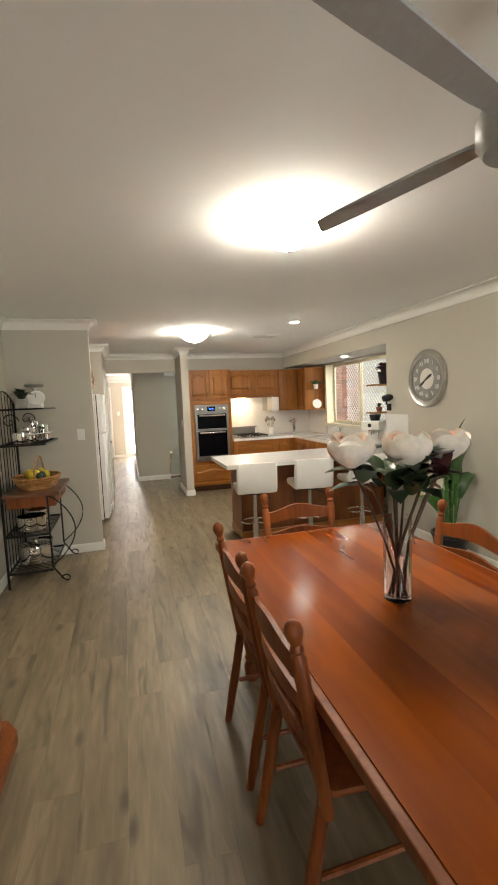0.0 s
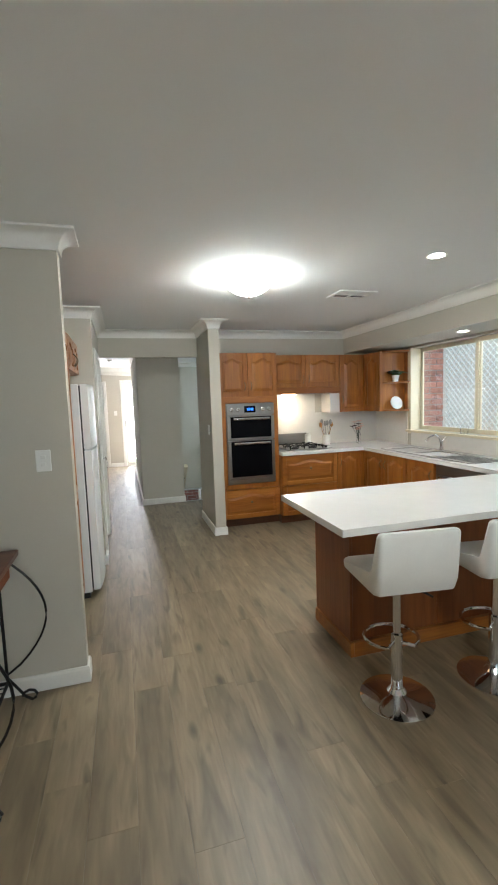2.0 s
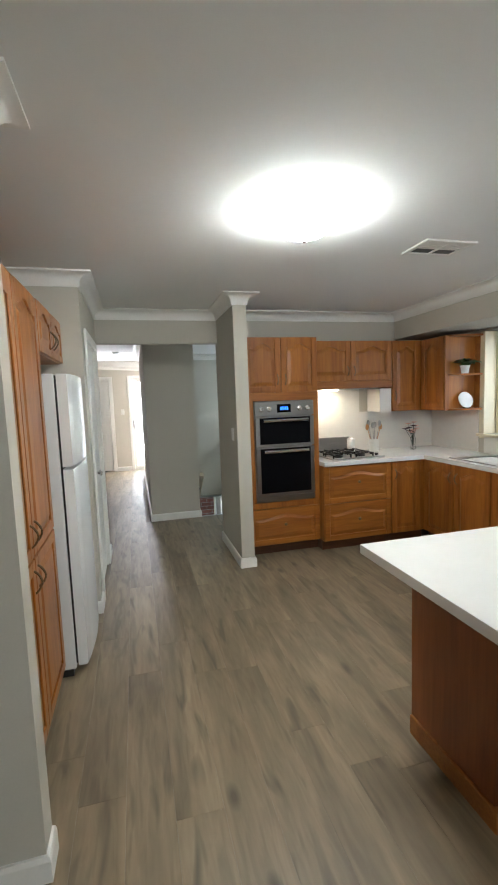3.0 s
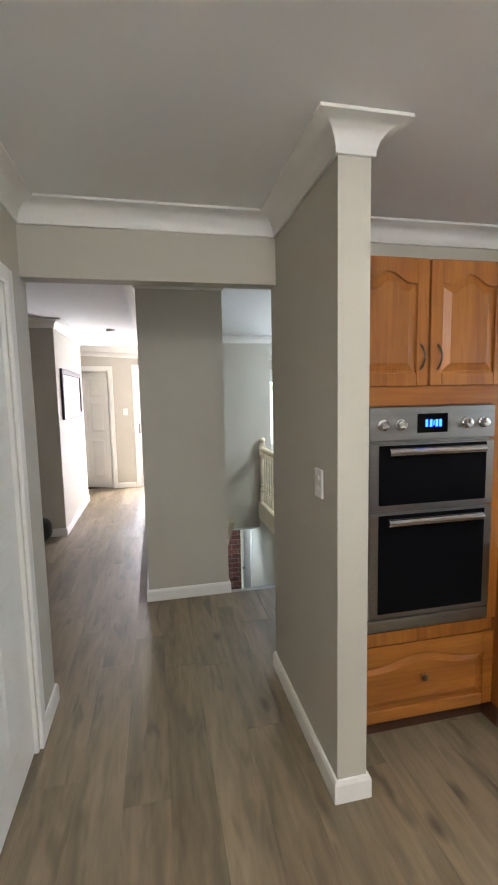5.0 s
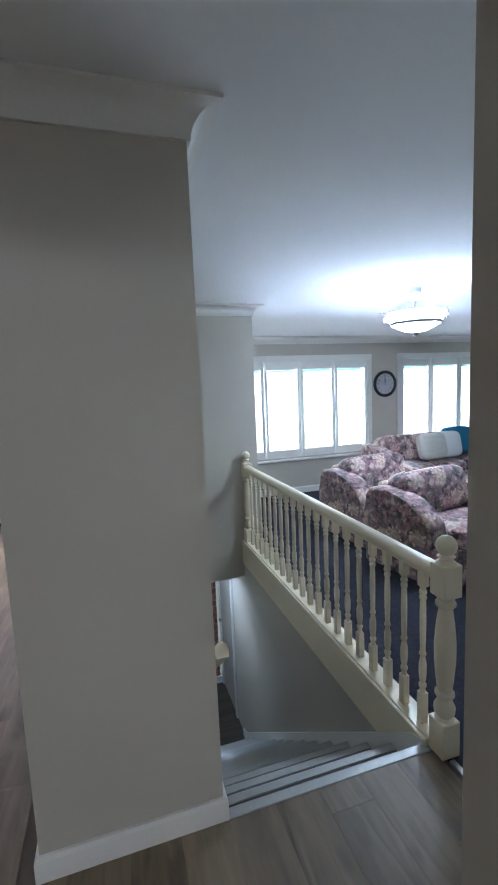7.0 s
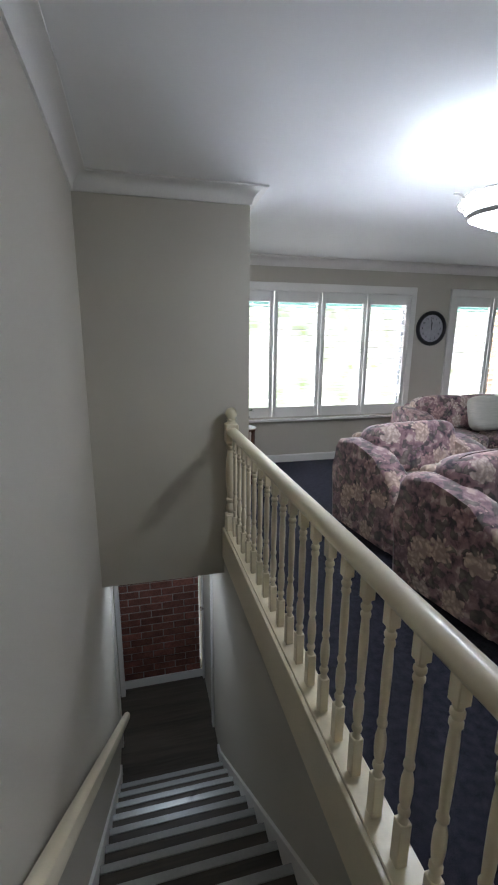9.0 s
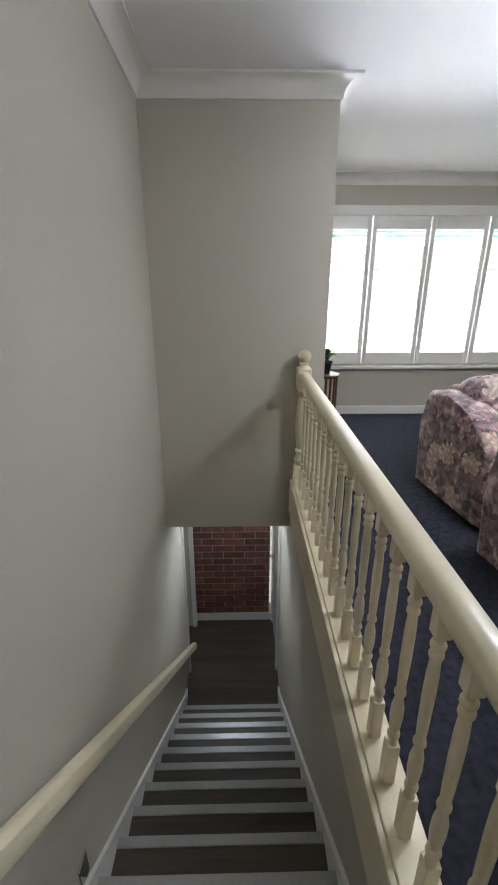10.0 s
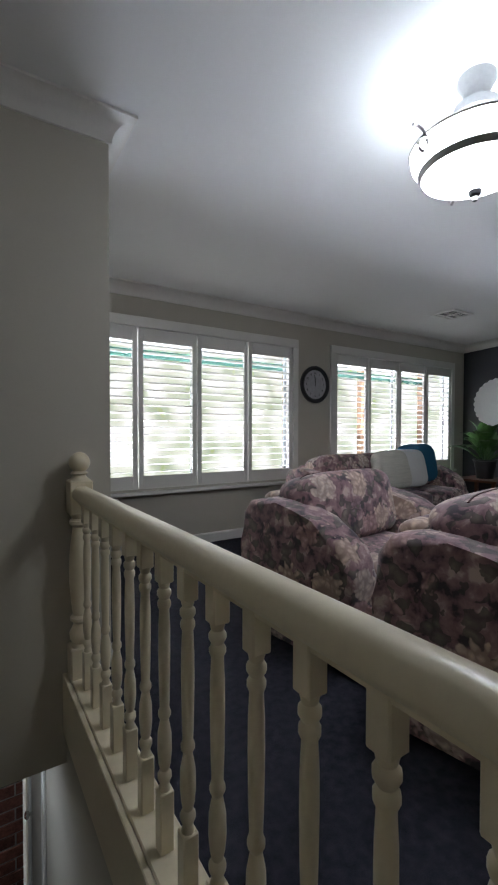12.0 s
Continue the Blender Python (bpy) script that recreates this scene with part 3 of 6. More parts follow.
downlight(2.45, 5.3, H)
downlight(3.7, 6.45, 2.155)


# ---- windows ----
def shutter_window(name, w, panels):
    x0, x1, z0, z1 = w
    t = tagged(new(name), "white plantation shutter window with open louvres", "window", "", "structure")
    y = 14.13
    bm = boxes((x0 - 0.07, x0 + 0.003, y - 0.022, y + 0.1, z0 - 0.02, z1), (x1 - 0.003, x1 + 0.07, y - 0.022, y + 0.1, z0 - 0.02, z1), (x0 - 0.07, x1 + 0.07, y - 0.022, y + 0.1, z1 - 0.003, z1 + 0.085), bev=0.004)
    part("window_frame", bm, TRIM, t)
    part("window_sill", boxes((x0 - 0.09, x1 + 0.09, y - 0.055, y + 0.1, z0 - 0.05, z0 - 0.021), bev=0.006), TRIM, t)
    edges = [x0 + (x1 - x0) * i / panels for i in range(panels + 1)]
    for a, b in zip(edges, edges[1:]):
        p = boxes((a + 0.004, a + 0.048, y - 0.004, y + 0.028, z0, z1 - 0.004), (b - 0.048, b - 0.004, y - 0.004, y + 0.028, z0, z1 - 0.004),
                  (a + 0.048, b - 0.048, y - 0.004, y + 0.028, z0, z0 + 0.115), (a + 0.048, b - 0.048, y - 0.004, y + 0.028, z1 - 0.12, z1 - 0.004), bev=0.003)
        sh = part("shutter_panel", p, TRIM, t)
        n = 18
        lo, hi = z0 + 0.115, z1 - 0.12
        for i in range(n):
            zz = lo + (hi - lo) * (i + 0.5) / n
            bm = bmesh.new()
            prism(bm, [(-0.036, 0), (-0.02, 0.0045), (0.02, 0.0045), (0.036, 0), (0.02, -0.0045), (-0.02, -0.0045)],
                  lambda u, v, q: (q, y + 0.014 + u * math.cos(0.16) + v * math.sin(0.16), zz - u * math.sin(0.16) + v * math.cos(0.16)), a + 0.049, b - 0.049)
            part("louvre", bm, TRIM, sh)
    part("pane", boxes((x0 + 0.001, x1 - 0.001, y + 0.12, y + 0.126, z0 + 0.001, z1 - 0.001)), GLASS, t).visible_shadow = False
    part("outer_sash", boxes(*[(e - 0.018, e + 0.018, y + 0.105, y + 0.119, z0 + 0.001, z1 - 0.001) for e in (x0 + 0.02, (x0 + x1) / 2, x1 - 0.02)]), ALU, t)


shutter_window("window_1", W1, 4)
shutter_window("window_2", W2, 4)
# flat board that glows in place of daylight on the garden
solid("backdrop_garden", boxes((-14, 24, 24.0, 24.1, -2.6, 9)), GARDENGLOW, "self-lit backdrop of garden trees beyond the windows", "garden", "structure")
# cool round light on the ceiling of the lower landing
t = thing("landing_light", "round cool white ceiling light over the lower landing, lit", "ceiling light", "", (1.735, 12.80, -0.421))
part("diffuser", lathe(bmesh.new(), [(0.0, -0.035), (0.06, -0.032), (0.095, -0.02), (0.1, -0.012)], 24), LAMPCOOL, t, smooth=True)
part("base_ring", lathe(bmesh.new(), [(0.09, -0.011), (0.102, -0.011), (0.104, 0.0)], 24, None, False), PLASTICW, t, smooth=True)
# unseen, added: glazed sliding door behind the dining table, with its sky light lamp
t = tagged(new("door_3"), "unseen aluminium framed glazed sliding door, added to let daylight in", "door", "", "structure")
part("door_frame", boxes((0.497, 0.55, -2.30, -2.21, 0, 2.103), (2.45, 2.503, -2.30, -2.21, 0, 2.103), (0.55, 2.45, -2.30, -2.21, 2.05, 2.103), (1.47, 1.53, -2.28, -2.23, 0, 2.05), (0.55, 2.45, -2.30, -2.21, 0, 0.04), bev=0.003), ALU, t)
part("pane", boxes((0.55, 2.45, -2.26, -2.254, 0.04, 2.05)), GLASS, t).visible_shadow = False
south_fill = new("added_south_daylight", bpy.data.lights.new("added_south_daylight", "AREA"))
south_fill.data.shape, south_fill.data.size, south_fill.data.size_y, south_fill.data.energy, south_fill.data.color = "RECTANGLE", 1.9, 2.0, 38.0, (0.92, 0.96, 1.0)
south_fill.matrix_world = look((1.5, -2.4, 1.1), (1.5, 0.0, 1.1))
# sky light through the glazed door at the end of the hall
door_sky = new("garden_door_light", bpy.data.lights.new("garden_door_light", "AREA"))
door_sky.data.shape, door_sky.data.size, door_sky.data.size_y, door_sky.data.energy, door_sky.data.color = "RECTANGLE", 0.74, 1.9, 125.0, (1.0, 0.92, 0.96)
door_sky.matrix_world = look((0.86, 14.36, 1.06), (0.35, 11.6, 0.7))
# sky light at the kitchen window
sink_sky = new("kitchen_window_light", bpy.data.lights.new("kitchen_window_light", "AREA"))
sink_sky.data.shape, sink_sky.data.size, sink_sky.data.size_y, sink_sky.data.energy, sink_sky.data.color = "RECTANGLE", 2.1, 0.4, 40.0, (0.95, 0.97, 1.0)
sink_sky.matrix_world = look((4.60, 6.48, 2.55), (3.3, 6.4, 0.9))
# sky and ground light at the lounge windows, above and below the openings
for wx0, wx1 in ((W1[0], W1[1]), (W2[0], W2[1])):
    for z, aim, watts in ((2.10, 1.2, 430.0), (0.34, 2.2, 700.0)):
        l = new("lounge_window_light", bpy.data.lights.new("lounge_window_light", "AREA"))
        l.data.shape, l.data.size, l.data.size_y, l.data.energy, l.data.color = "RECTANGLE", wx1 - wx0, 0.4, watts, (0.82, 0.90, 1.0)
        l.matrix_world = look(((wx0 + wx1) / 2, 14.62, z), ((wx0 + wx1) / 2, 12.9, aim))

# ---- kitchen joinery ----
def arch(u, w, rise):
    """Cathedral line across a door: flat shoulders and a bell in the middle."""
    s = abs(u - w / 2) / (w / 2)
    return rise * (0.5 + 0.5 * math.cos(math.pi * min(1, s / 0.82)))


def panel_door(name, w, h, parent, at, facing="y", arched=True, handle=None, mirror=False, material=None):
    """A raised-panel timber front, w by h, its lower left front corner at `at`. facing: y faces -y, x faces -x, X faces +x, Y faces +y."""
    fw = 0.055 if h > 0.3 else 0.042
    turn = {"y": 0, "x": -90, "X": 90, "Y": 180}[facing]
    rise = min(0.045, h * 0.14) if arched else 0.0
    bm = bmesh.new()
    box(bm, 0, w, 0.011, 0.02, 0, h)
    for a, b in ((0, fw), (w - fw, w)):
        box(bm, a, b, 0, 0.0109, 0, h, bev=0.003)
    box(bm, fw, w - fw, 0, 0.0109, 0, fw, bev=0.003)
    iw, n = w - 2 * fw, 14
    top = [(fw + iw * i / n, h - fw - rise + arch(iw * i / n, iw, rise)) for i in range(n + 1)]
    prism(bm, [(fw, h)] + top + [(w - fw, h)], lambda u, v, q: (u, q, v), 0, 0.0109)
    g, s = 0.008, 0.032
    low = [(fw + g, fw + g), (w - fw - g, fw + g)] + [(fw + g + (iw - 2 * g) * (1 - i / n), h - fw - rise - g + arch((iw - 2 * g) * (1 - i / n), iw - 2 * g, rise)) for i in range(n + 1)]
    cx, cz = w / 2, (fw + h - fw) / 2
    ku, kv = (iw - 2 * g - 2 * s) / (iw - 2 * g), (h - 2 * fw - 2 * g - 2 * s) / (h - 2 * fw - 2 * g)
    va = [bm.verts.new((u, 0.0112, v)) for u, v in low]
    vb = [bm.verts.new((cx + (u - cx) * ku, -0.0005, cz + (v - cz) * kv)) for u, v in low]
    for i in range(len(low)):
        j = (i + 1) % len(low)
        bm.faces.new((va[i], va[j], vb[j], vb[i]))
    bm.faces.new(vb)
    d = part(name, bm, material or OAK, parent)
    d.matrix_basis = pose(*at, 0, 0, turn)
    if handle:
        kind, hx, hz = handle
        bm = bmesh.new()
        if kind == "bow":
            sweep(bm, [(hx, 0.0, hz - 0.05)] + [(hx, -0.026 * math.sin(math.pi * i / 8) - 0.004, hz - 0.05 + 0.1 * i / 8) for i in range(1, 8)] + [(hx, 0.0, hz + 0.05)], 0.005)
        else:
            lathe(bm, [(0.006, 0), (0.006, 0.012), (0.015, 0.018), (0.015, 0.026), (0.0, 0.03)], 12, Matrix.Translation((hx, 0, hz)) @ Matrix.Rotation(radians(90), 4, "X"))
        part("handle" if kind == "bow" else "knob", bm, BRONZE, d, "antique bronze handle", smooth=True)
    return d


# oven tower
t = thing("oven_tower", "tall honey oak oven cabinet beside the column", "cabinet")
part("body", boxes((1.508, 2.25, 7.91, 8.44, 0.1, 2.11)), OAK, t)
part("kickboard", boxes((1.512, 2.25, 7.96, 8.44, 0.0, 0.1)), DARKTIMBER, t)
part("filler_panel", boxes((1.508, 2.25, 7.89, 7.91, 1.515, 1.59)), OAKX, t)
part("oven_surround", boxes((1.508, 1.576, 7.89, 7.91, 0.53, 1.515), (2.182, 2.25, 7.89, 7.91, 0.53, 1.515), (1.576, 2.182, 7.89, 7.91, 0.47, 0.53)), OAK, t)
panel_door("door", 0.365, 0.515, t, (1.51, 7.89, 1.594), handle=("bow", 0.33, 0.12))
panel_door("door", 0.365, 0.515, t, (1.883, 7.89, 1.594), handle=("bow", 0.035, 0.12))
panel_door("drawer_front", 0.738, 0.36, t, (1.51, 7.89, 0.105), handle=("knob", 0.369, 0.2), material=OAKX)

t = thing("double_oven", "stainless steel double wall oven with black glass doors", "oven", "", (0.02, 0, 0))
part("body", boxes((1.578, 2.18, 7.892, 8.3, 0.532, 1.513), bev=0.003), STEEL, t)
for nm, z0, z1 in (("upper_door", 1.075, 1.36), ("lower_door", 0.60, 1.065)):
    d = part(nm, boxes((1.582, 2.176, 7.872, 7.893, z0, z1), bev=0.004), STEEL, t)
    part("glass", boxes((1.625, 2.135, 7.868, 7.873, z0 + 0.025, z1 - 0.008), bev=0.002), BLACKGLASS, d, "black glass")
    bm = bmesh.new()
    sweep(bm, [(1.655, 7.845, z1 - 0.034), (2.105, 7.845, z1 - 0.034)], 0.017, 10)
    box(bm, 1.675, 1.69, 7.845, 7.874, z1 - 0.038, z1 - 0.022)
    box(bm, 2.07, 2.085, 7.845, 7.874, z1 - 0.038, z1 - 0.022)
    part("handle", bm, CHROME, d, "polished bar handle", smooth=True)
part("vent_strip", boxes((1.582, 2.176, 7.876, 7.893, 0.54, 0.592), bev=0.003), STEEL, t)
cp = part("control_panel", boxes((1.582, 2.176, 7.874, 7.893, 1.37, 1.51), bev=0.003), STEEL, t)
part("display", boxes((1.80, 1.94, 7.87, 7.875, 1.40, 1.48)), BLACKGLASS, cp)
part("digits", boxes((1.835, 1.846, 7.8685, 7.8702, 1.425, 1.455), (1.855, 1.866, 7.8685, 7.8702, 1.425, 1.455), (1.872, 1.876, 7.8685, 7.8702, 1.43, 1.45), (1.882, 1.893, 7.8685, 7.8702, 1.425, 1.455), (1.899, 1.91, 7.8685, 7.8702, 1.425, 1.455)), SCREENBLUE, cp)
for kx in (1.64, 1.72, 2.03, 2.11):
    part("knob", lathe(bmesh.new(), [(0.026, 0), (0.024, 0.012), (0.019, 0.014), (0.017, 0.032), (0, 0.034)], 16, Matrix.Translation((kx, 7.876, 1.437)) @ Matrix.Rotation(radians(90), 4, "X")), CHROME, cp, smooth=True)

# wall units
t = thing("rangehood_cabinet", "honey oak wall cabinet over the cooktop with a slide-out hood", "cabinet")
part("body", boxes((2.255, 3.24, 8.175, 8.44, 1.68, 2.11)), OAK, t)
part("hood_front", boxes((2.255, 3.24, 8.15, 8.175, 1.61, 1.685), bev=0.003), OAKX, t)
part("hood_base", boxes((2.26, 3.0, 8.175, 8.44, 1.60, 1.68)), STEEL, t)
part("lamp", boxes((2.45, 2.62, 8.22, 8.27, 1.594, 1.6)), LAMPHOOD, t, "lit hood lamp")
panel_door("door", 0.485, 0.415, t, (2.262, 8.155, 1.692), handle=("bow", 0.45, 0.1))
panel_door("door", 0.485, 0.415, t, (2.752, 8.155, 1.692), handle=("bow", 0.035, 0.1))
part("side_panel", boxes((3.10, 3.24, 8.17, 8.44, 1.345, 1.6)), SPLASH, t, "pale end panel")

t = thing("corner_wall_cabinet", "honey oak corner wall cabinet", "cabinet")
bm = bmesh.new()
prism(bm, [(3.245, 8.44), (3.245, 8.175), (3.62, 8.175), (3.62, 7.78), (3.965, 7.78), (3.965, 8.44)], lambda u, v, q: (u, v, q), 1.345, 2.11)
part("body", bm, OAK, t)
panel_door("door", 0.34, 0.755, t, (3.248, 8.155, 1.35), handle=("bow", 0.03, 0.16))
panel_door("door", 0.36, 0.755, t, (3.60, 8.15, 1.35), facing="x")
t = thing("open_corner_shelf", "open honey oak display shelf beside the window", "shelf")
part("back_panel", boxes((3.955, 3.966, 7.64, 7.775, 1.345, 2.11)), OAKX, t)
part("side_panel", boxes((3.60, 3.955, 7.758, 7.775, 1.345, 2.11)), OAK, t)
def quarter(z):
    return prism(bmesh.new(), [(3.955, 7.757)] + [(3.955 - 0.32 * math.cos(a), 7.757 - 0.115 * math.sin(a)) for a in [math.pi / 2 * i / 8 for i in range(9)]], lambda u, v, q: (u, v, q), z, z + 0.018)
for z in (1.345, 1.70, 2.092):
    part("shelf_board", quarter(z), OAKX, t)

# base units, back run
t = thing("drawer_unit", "honey oak drawer unit under the cooktop", "cabinet")
part("body", boxes((2.255, 3.0, 7.81, 8.44, 0.1, 0.858)), OAK, t)
part("kickboard", boxes((2.255, 3.0, 7.86, 8.44, 0.0, 0.1)), DARKTIMBER, t)
for z, h in ((0.105, 0.37), (0.48, 0.37)):
    panel_door("drawer_front", 0.735, h, t, (2.26, 7.79, z), handle=("knob", 0.367, h * 0.55), material=OAKX)
t = thing("corner_base_cabinet", "honey oak corner base cabinet", "cabinet")
part("body", boxes((3.003, 3.96, 7.81, 8.44, 0.1, 0.858)), OAK, t)
part("kickboard", boxes((3.003, 3.4, 7.86, 8.44, 0.0, 0.1)), DARKTIMBER, t)
panel_door("door", 0.33, 0.75, t, (3.006, 7.79, 0.105), handle=("bow", 0.035, 0.62))
t = thing("sink_cabinet", "honey oak cabinet under the sink", "cabinet")
part("body", boxes((3.40, 3.96, 6.45, 7.805, 0.1, 0.858)), OAK, t)
part("kickboard", boxes((3.45, 3.96, 6.45, 7.805, 0.0, 0.1)), DARKTIMBER, t)
for i in range(3):
    panel_door("door", 0.43, 0.75, t, (3.38, 7.79 - 0.445 * i, 0.105), facing="x", handle=("bow", 0.035 if i == 1 else 0.395, 0.62))
t = thing("dishwasher", "stainless steel dishwasher under the benchtop", "dishwasher")
part("body", boxes((3.40, 3.96, 5.80, 6.44, 0.1, 0.858)), BLACK, t)
part("door", boxes((3.375, 3.40, 5.805, 6.435, 0.11, 0.75), bev=0.004), STEEL, t)
part("control_strip", boxes((3.375, 3.40, 5.805, 6.435, 0.757, 0.855), bev=0.004), STEEL, t)
part("handle", sweep(bmesh.new(), [(3.35, 5.88, 0.73), (3.35, 6.36, 0.73)], 0.009), CHROME, t, smooth=True)

# peninsula
t = thing("peninsula_cabinet", "flat-panelled red-brown oak breakfast bar base", "cabinet")
part("body", boxes((1.665, 3.455, 5.06, 5.50, 0.09, 0.858)), OAKPANEL, t)
part("kickboard", boxes((1.665, 3.455, 5.02, 5.50, 0.0, 0.09), bev=0.003), OAKX, t)
for i in range(3):
    part("front_panel", boxes((1.668 + 0.596 * i, 1.668 + 0.596 * (i + 1) - 0.003, 5.042, 5.06, 0.092, 0.857), bev=0.002), OAKPANEL, t)
part("end_panel", boxes((1.648, 1.665, 5.04, 5.52, 0.09, 0.858), bev=0.002), OAKPANEL, t)
part("end_kickboard", boxes((1.638, 1.6645, 5.02, 5.52, 0.0, 0.09), bev=0.003), OAKX, t)
t = thing("benchtop", "white stone kitchen benchtop laid on the cabinets", "benchtop")
for outline in ([(1.425, 4.70), (3.458, 4.70), (3.458, 4.975), (3.968, 4.975), (3.968, 5.57), (1.425, 5.57)], [(3.36, 5.5705), (3.968, 5.5705), (3.968, 7.7645), (3.36, 7.7645)], [(2.254, 7.765), (3.968, 7.765), (3.968, 8.448), (2.254, 8.448)]):
    bm = bmesh.new()
    prism(bm, outline, lambda u, v, q: (u, v, q), 0.858, 0.9)
    bmesh.ops.bevel(bm, geom=[e for e in bm.edges if e.verts[0].co.y < 5.6 and e.verts[1].co.y < 5.56], offset=0.004, segments=2, affect="EDGES", profile=0.5)
    part("stone_slab", bm, BENCH, t)
solid("trim_splashback", boxes((2.254, 3.0, 8.442, 8.449, 0.901, 1.60), (3.0, 3.965, 8.442, 8.449, 0.901, 1.344), (3.961, 3.969, 7.7, 8.44, 0.901, 1.344), (3.961, 3.969, 4.98, 7.62, 0.901, 1.07)), SPLASH, "white splashback behind the bench", "splashback")
solid("trim_end_splashback", boxes((3.448, 3.459, 4.55, 4.968, 0.901, 1.33), bev=0.002), BENCH, "white splashback panel on the wall end", "splashback")

# cooktop
t = thing("gas_cooktop", "stainless steel gas cooktop with black trivets", "cooktop")
part("tray", boxes((2.38, 2.97, 7.86, 8.34, 0.9, 0.912), bev=0.004), STEEL, t)
for bx, by in ((2.5, 7.98), (2.5, 8.22), (2.75, 7.98), (2.75, 8.22)):
    part("burner", lathe(bmesh.new(), [(0.05, 0.912), (0.05, 0.925), (0.03, 0.93), (0.03, 0.938), (0, 0.94)], 16, Matrix.Translation((bx, by, 0))), BLACK, t, smooth=True)
    bm = boxes(*[(bx - 0.1, bx + 0.1, by - 0.005, by + 0.005, 0.944, 0.954), (bx - 0.005, bx + 0.005, by - 0.1, by + 0.1, 0.9445, 0.9545), (bx - 0.1, bx - 0.09, by - 0.1, by + 0.1, 0.94, 0.95), (bx + 0.09, bx + 0.1, by - 0.1, by + 0.1, 0.94, 0.95)],
               *[(bx + a - 0.005, bx + a + 0.005, by + b - 0.005, by + b + 0.005, 0.912, 0.945) for a in (-0.095, 0.095) for b in (-0.095, 0.095)])
    part("trivet", bm, IRON, t)
for i in range(4):
    part("knob", lathe(bmesh.new(), [(0.019, 0.912), (0.017, 0.935), (0, 0.937)], 12, Matrix.Translation((2.91, 7.93 + 0.1 * i, 0))), BLACK, t, smooth=True)
solid("trim_hob_splash", boxes((2.38, 2.86, 8.434, 8.441, 0.915, 1.07), bev=0.002), STEEL, "stainless steel strip behind the cooktop", "splashback")

# sink and tap
t = thing("kitchen_sink", "stainless steel double bowl sink with drainer", "sink")
bm = bmesh.new()
for y0, y1, dz in ((7.02, 7.38, 0.16), (6.56, 6.92, 0.16)):
    for b in ((3.47, 3.478, y0, y1, 0.905 - dz, 0.904), (3.812, 3.82, y0, y1, 0.905 - dz, 0.904), (3.478, 3.812, y0, y0 + 0.008, 0.905 - dz, 0.904), (3.478, 3.812, y1 - 0.008, y1, 0.905 - dz, 0.904), (3.478, 3.812, y0 + 0.008, y1 - 0.008, 0.905 - dz, 0.91 - dz)):
        box(bm, *b)
part("bowls", bm, STEEL, t)
part("rim", boxes((3.43, 3.47, 6.05, 7.48, 0.9, 0.907), (3.82, 3.87, 6.05, 7.48, 0.9, 0.907), (3.47, 3.82, 7.38, 7.48, 0.9, 0.907), (3.47, 3.82, 6.92, 7.02, 0.9, 0.907), (3.47, 3.82, 6.05, 6.56, 0.9, 0.905), *[(3.5, 3.79, 6.09 + 0.055 * i, 6.105 + 0.055 * i, 0.9045, 0.909) for i in range(8)]), STEEL, t)
t = thing("kitchen_tap", "chrome mixer tap behind the sink", "tap")
bm = bmesh.new()
lathe(bm, [(0.026, 0.9), (0.024, 0.93), (0.018, 0.95), (0.018, 0.99)], 14, Matrix.Translation((3.89, 6.97, 0)))
part("base", bm, CHROME, t, smooth=True)
part("spout", sweep(bmesh.new(), [(3.89, 6.97, 0.97), (3.86, 6.97, 1.05), (3.80, 6.97, 1.085), (3.72, 6.97, 1.06), (3.68, 6.97, 1.02)], 0.011, 8), CHROME, t, smooth=True)
part("lever", sweep(bmesh.new(), [(3.89, 6.97, 0.99), (3.91, 6.93, 1.06)], 0.008), CHROME, t, smooth=True)

# window over the sink
t = tagged(new("window_3"), "cream aluminium sliding kitchen window with security screen", "window", "", "structure")
part("window_frame", boxes((3.952, 4.1, WY0 - 0.06, WY0 + 0.003, WZ0 - 0.05, WZ1), (3.952, 4.1, WY1 - 0.003, WY1 + 0.06, WZ0 - 0.05, WZ1), bev=0.003), CREAM, t)
part("window_sill", boxes((3.93, 4.14, WY0 - 0.08, WY1 + 0.08, WZ0 - 0.03, WZ0 - 0.001), bev=0.005), CREAM, t)
midy = 6.66
for a, b, x in ((WY0 + 0.002, midy + 0.03, 4.075), (midy - 0.03, WY1 - 0.002, 4.1)):
    s = part("sash", boxes((x, x + 0.022, a, a + 0.045, WZ0, WZ1 - 0.001), (x, x + 0.022, b - 0.045, b, WZ0, WZ1 - 0.001), (x, x + 0.022, a + 0.045, b - 0.045, WZ0, WZ0 + 0.05), (x, x + 0.022, a + 0.045, b - 0.045, WZ1 - 0.05, WZ1 - 0.001), bev=0.002), CREAM, t)
    part("pane", boxes((x + 0.008, x + 0.012, a + 0.045, b - 0.045, WZ0 + 0.05, WZ1 - 0.05)), GLASS, s).visible_shadow = False
bm = bmesh.new()
y0, y1, z0, z1, p = WY0 + 0.01, 7.2, WZ0 + 0.01, WZ1 - 0.01, 0.075
k = int((y1 - y0 + z1 - z0) / p) + 2
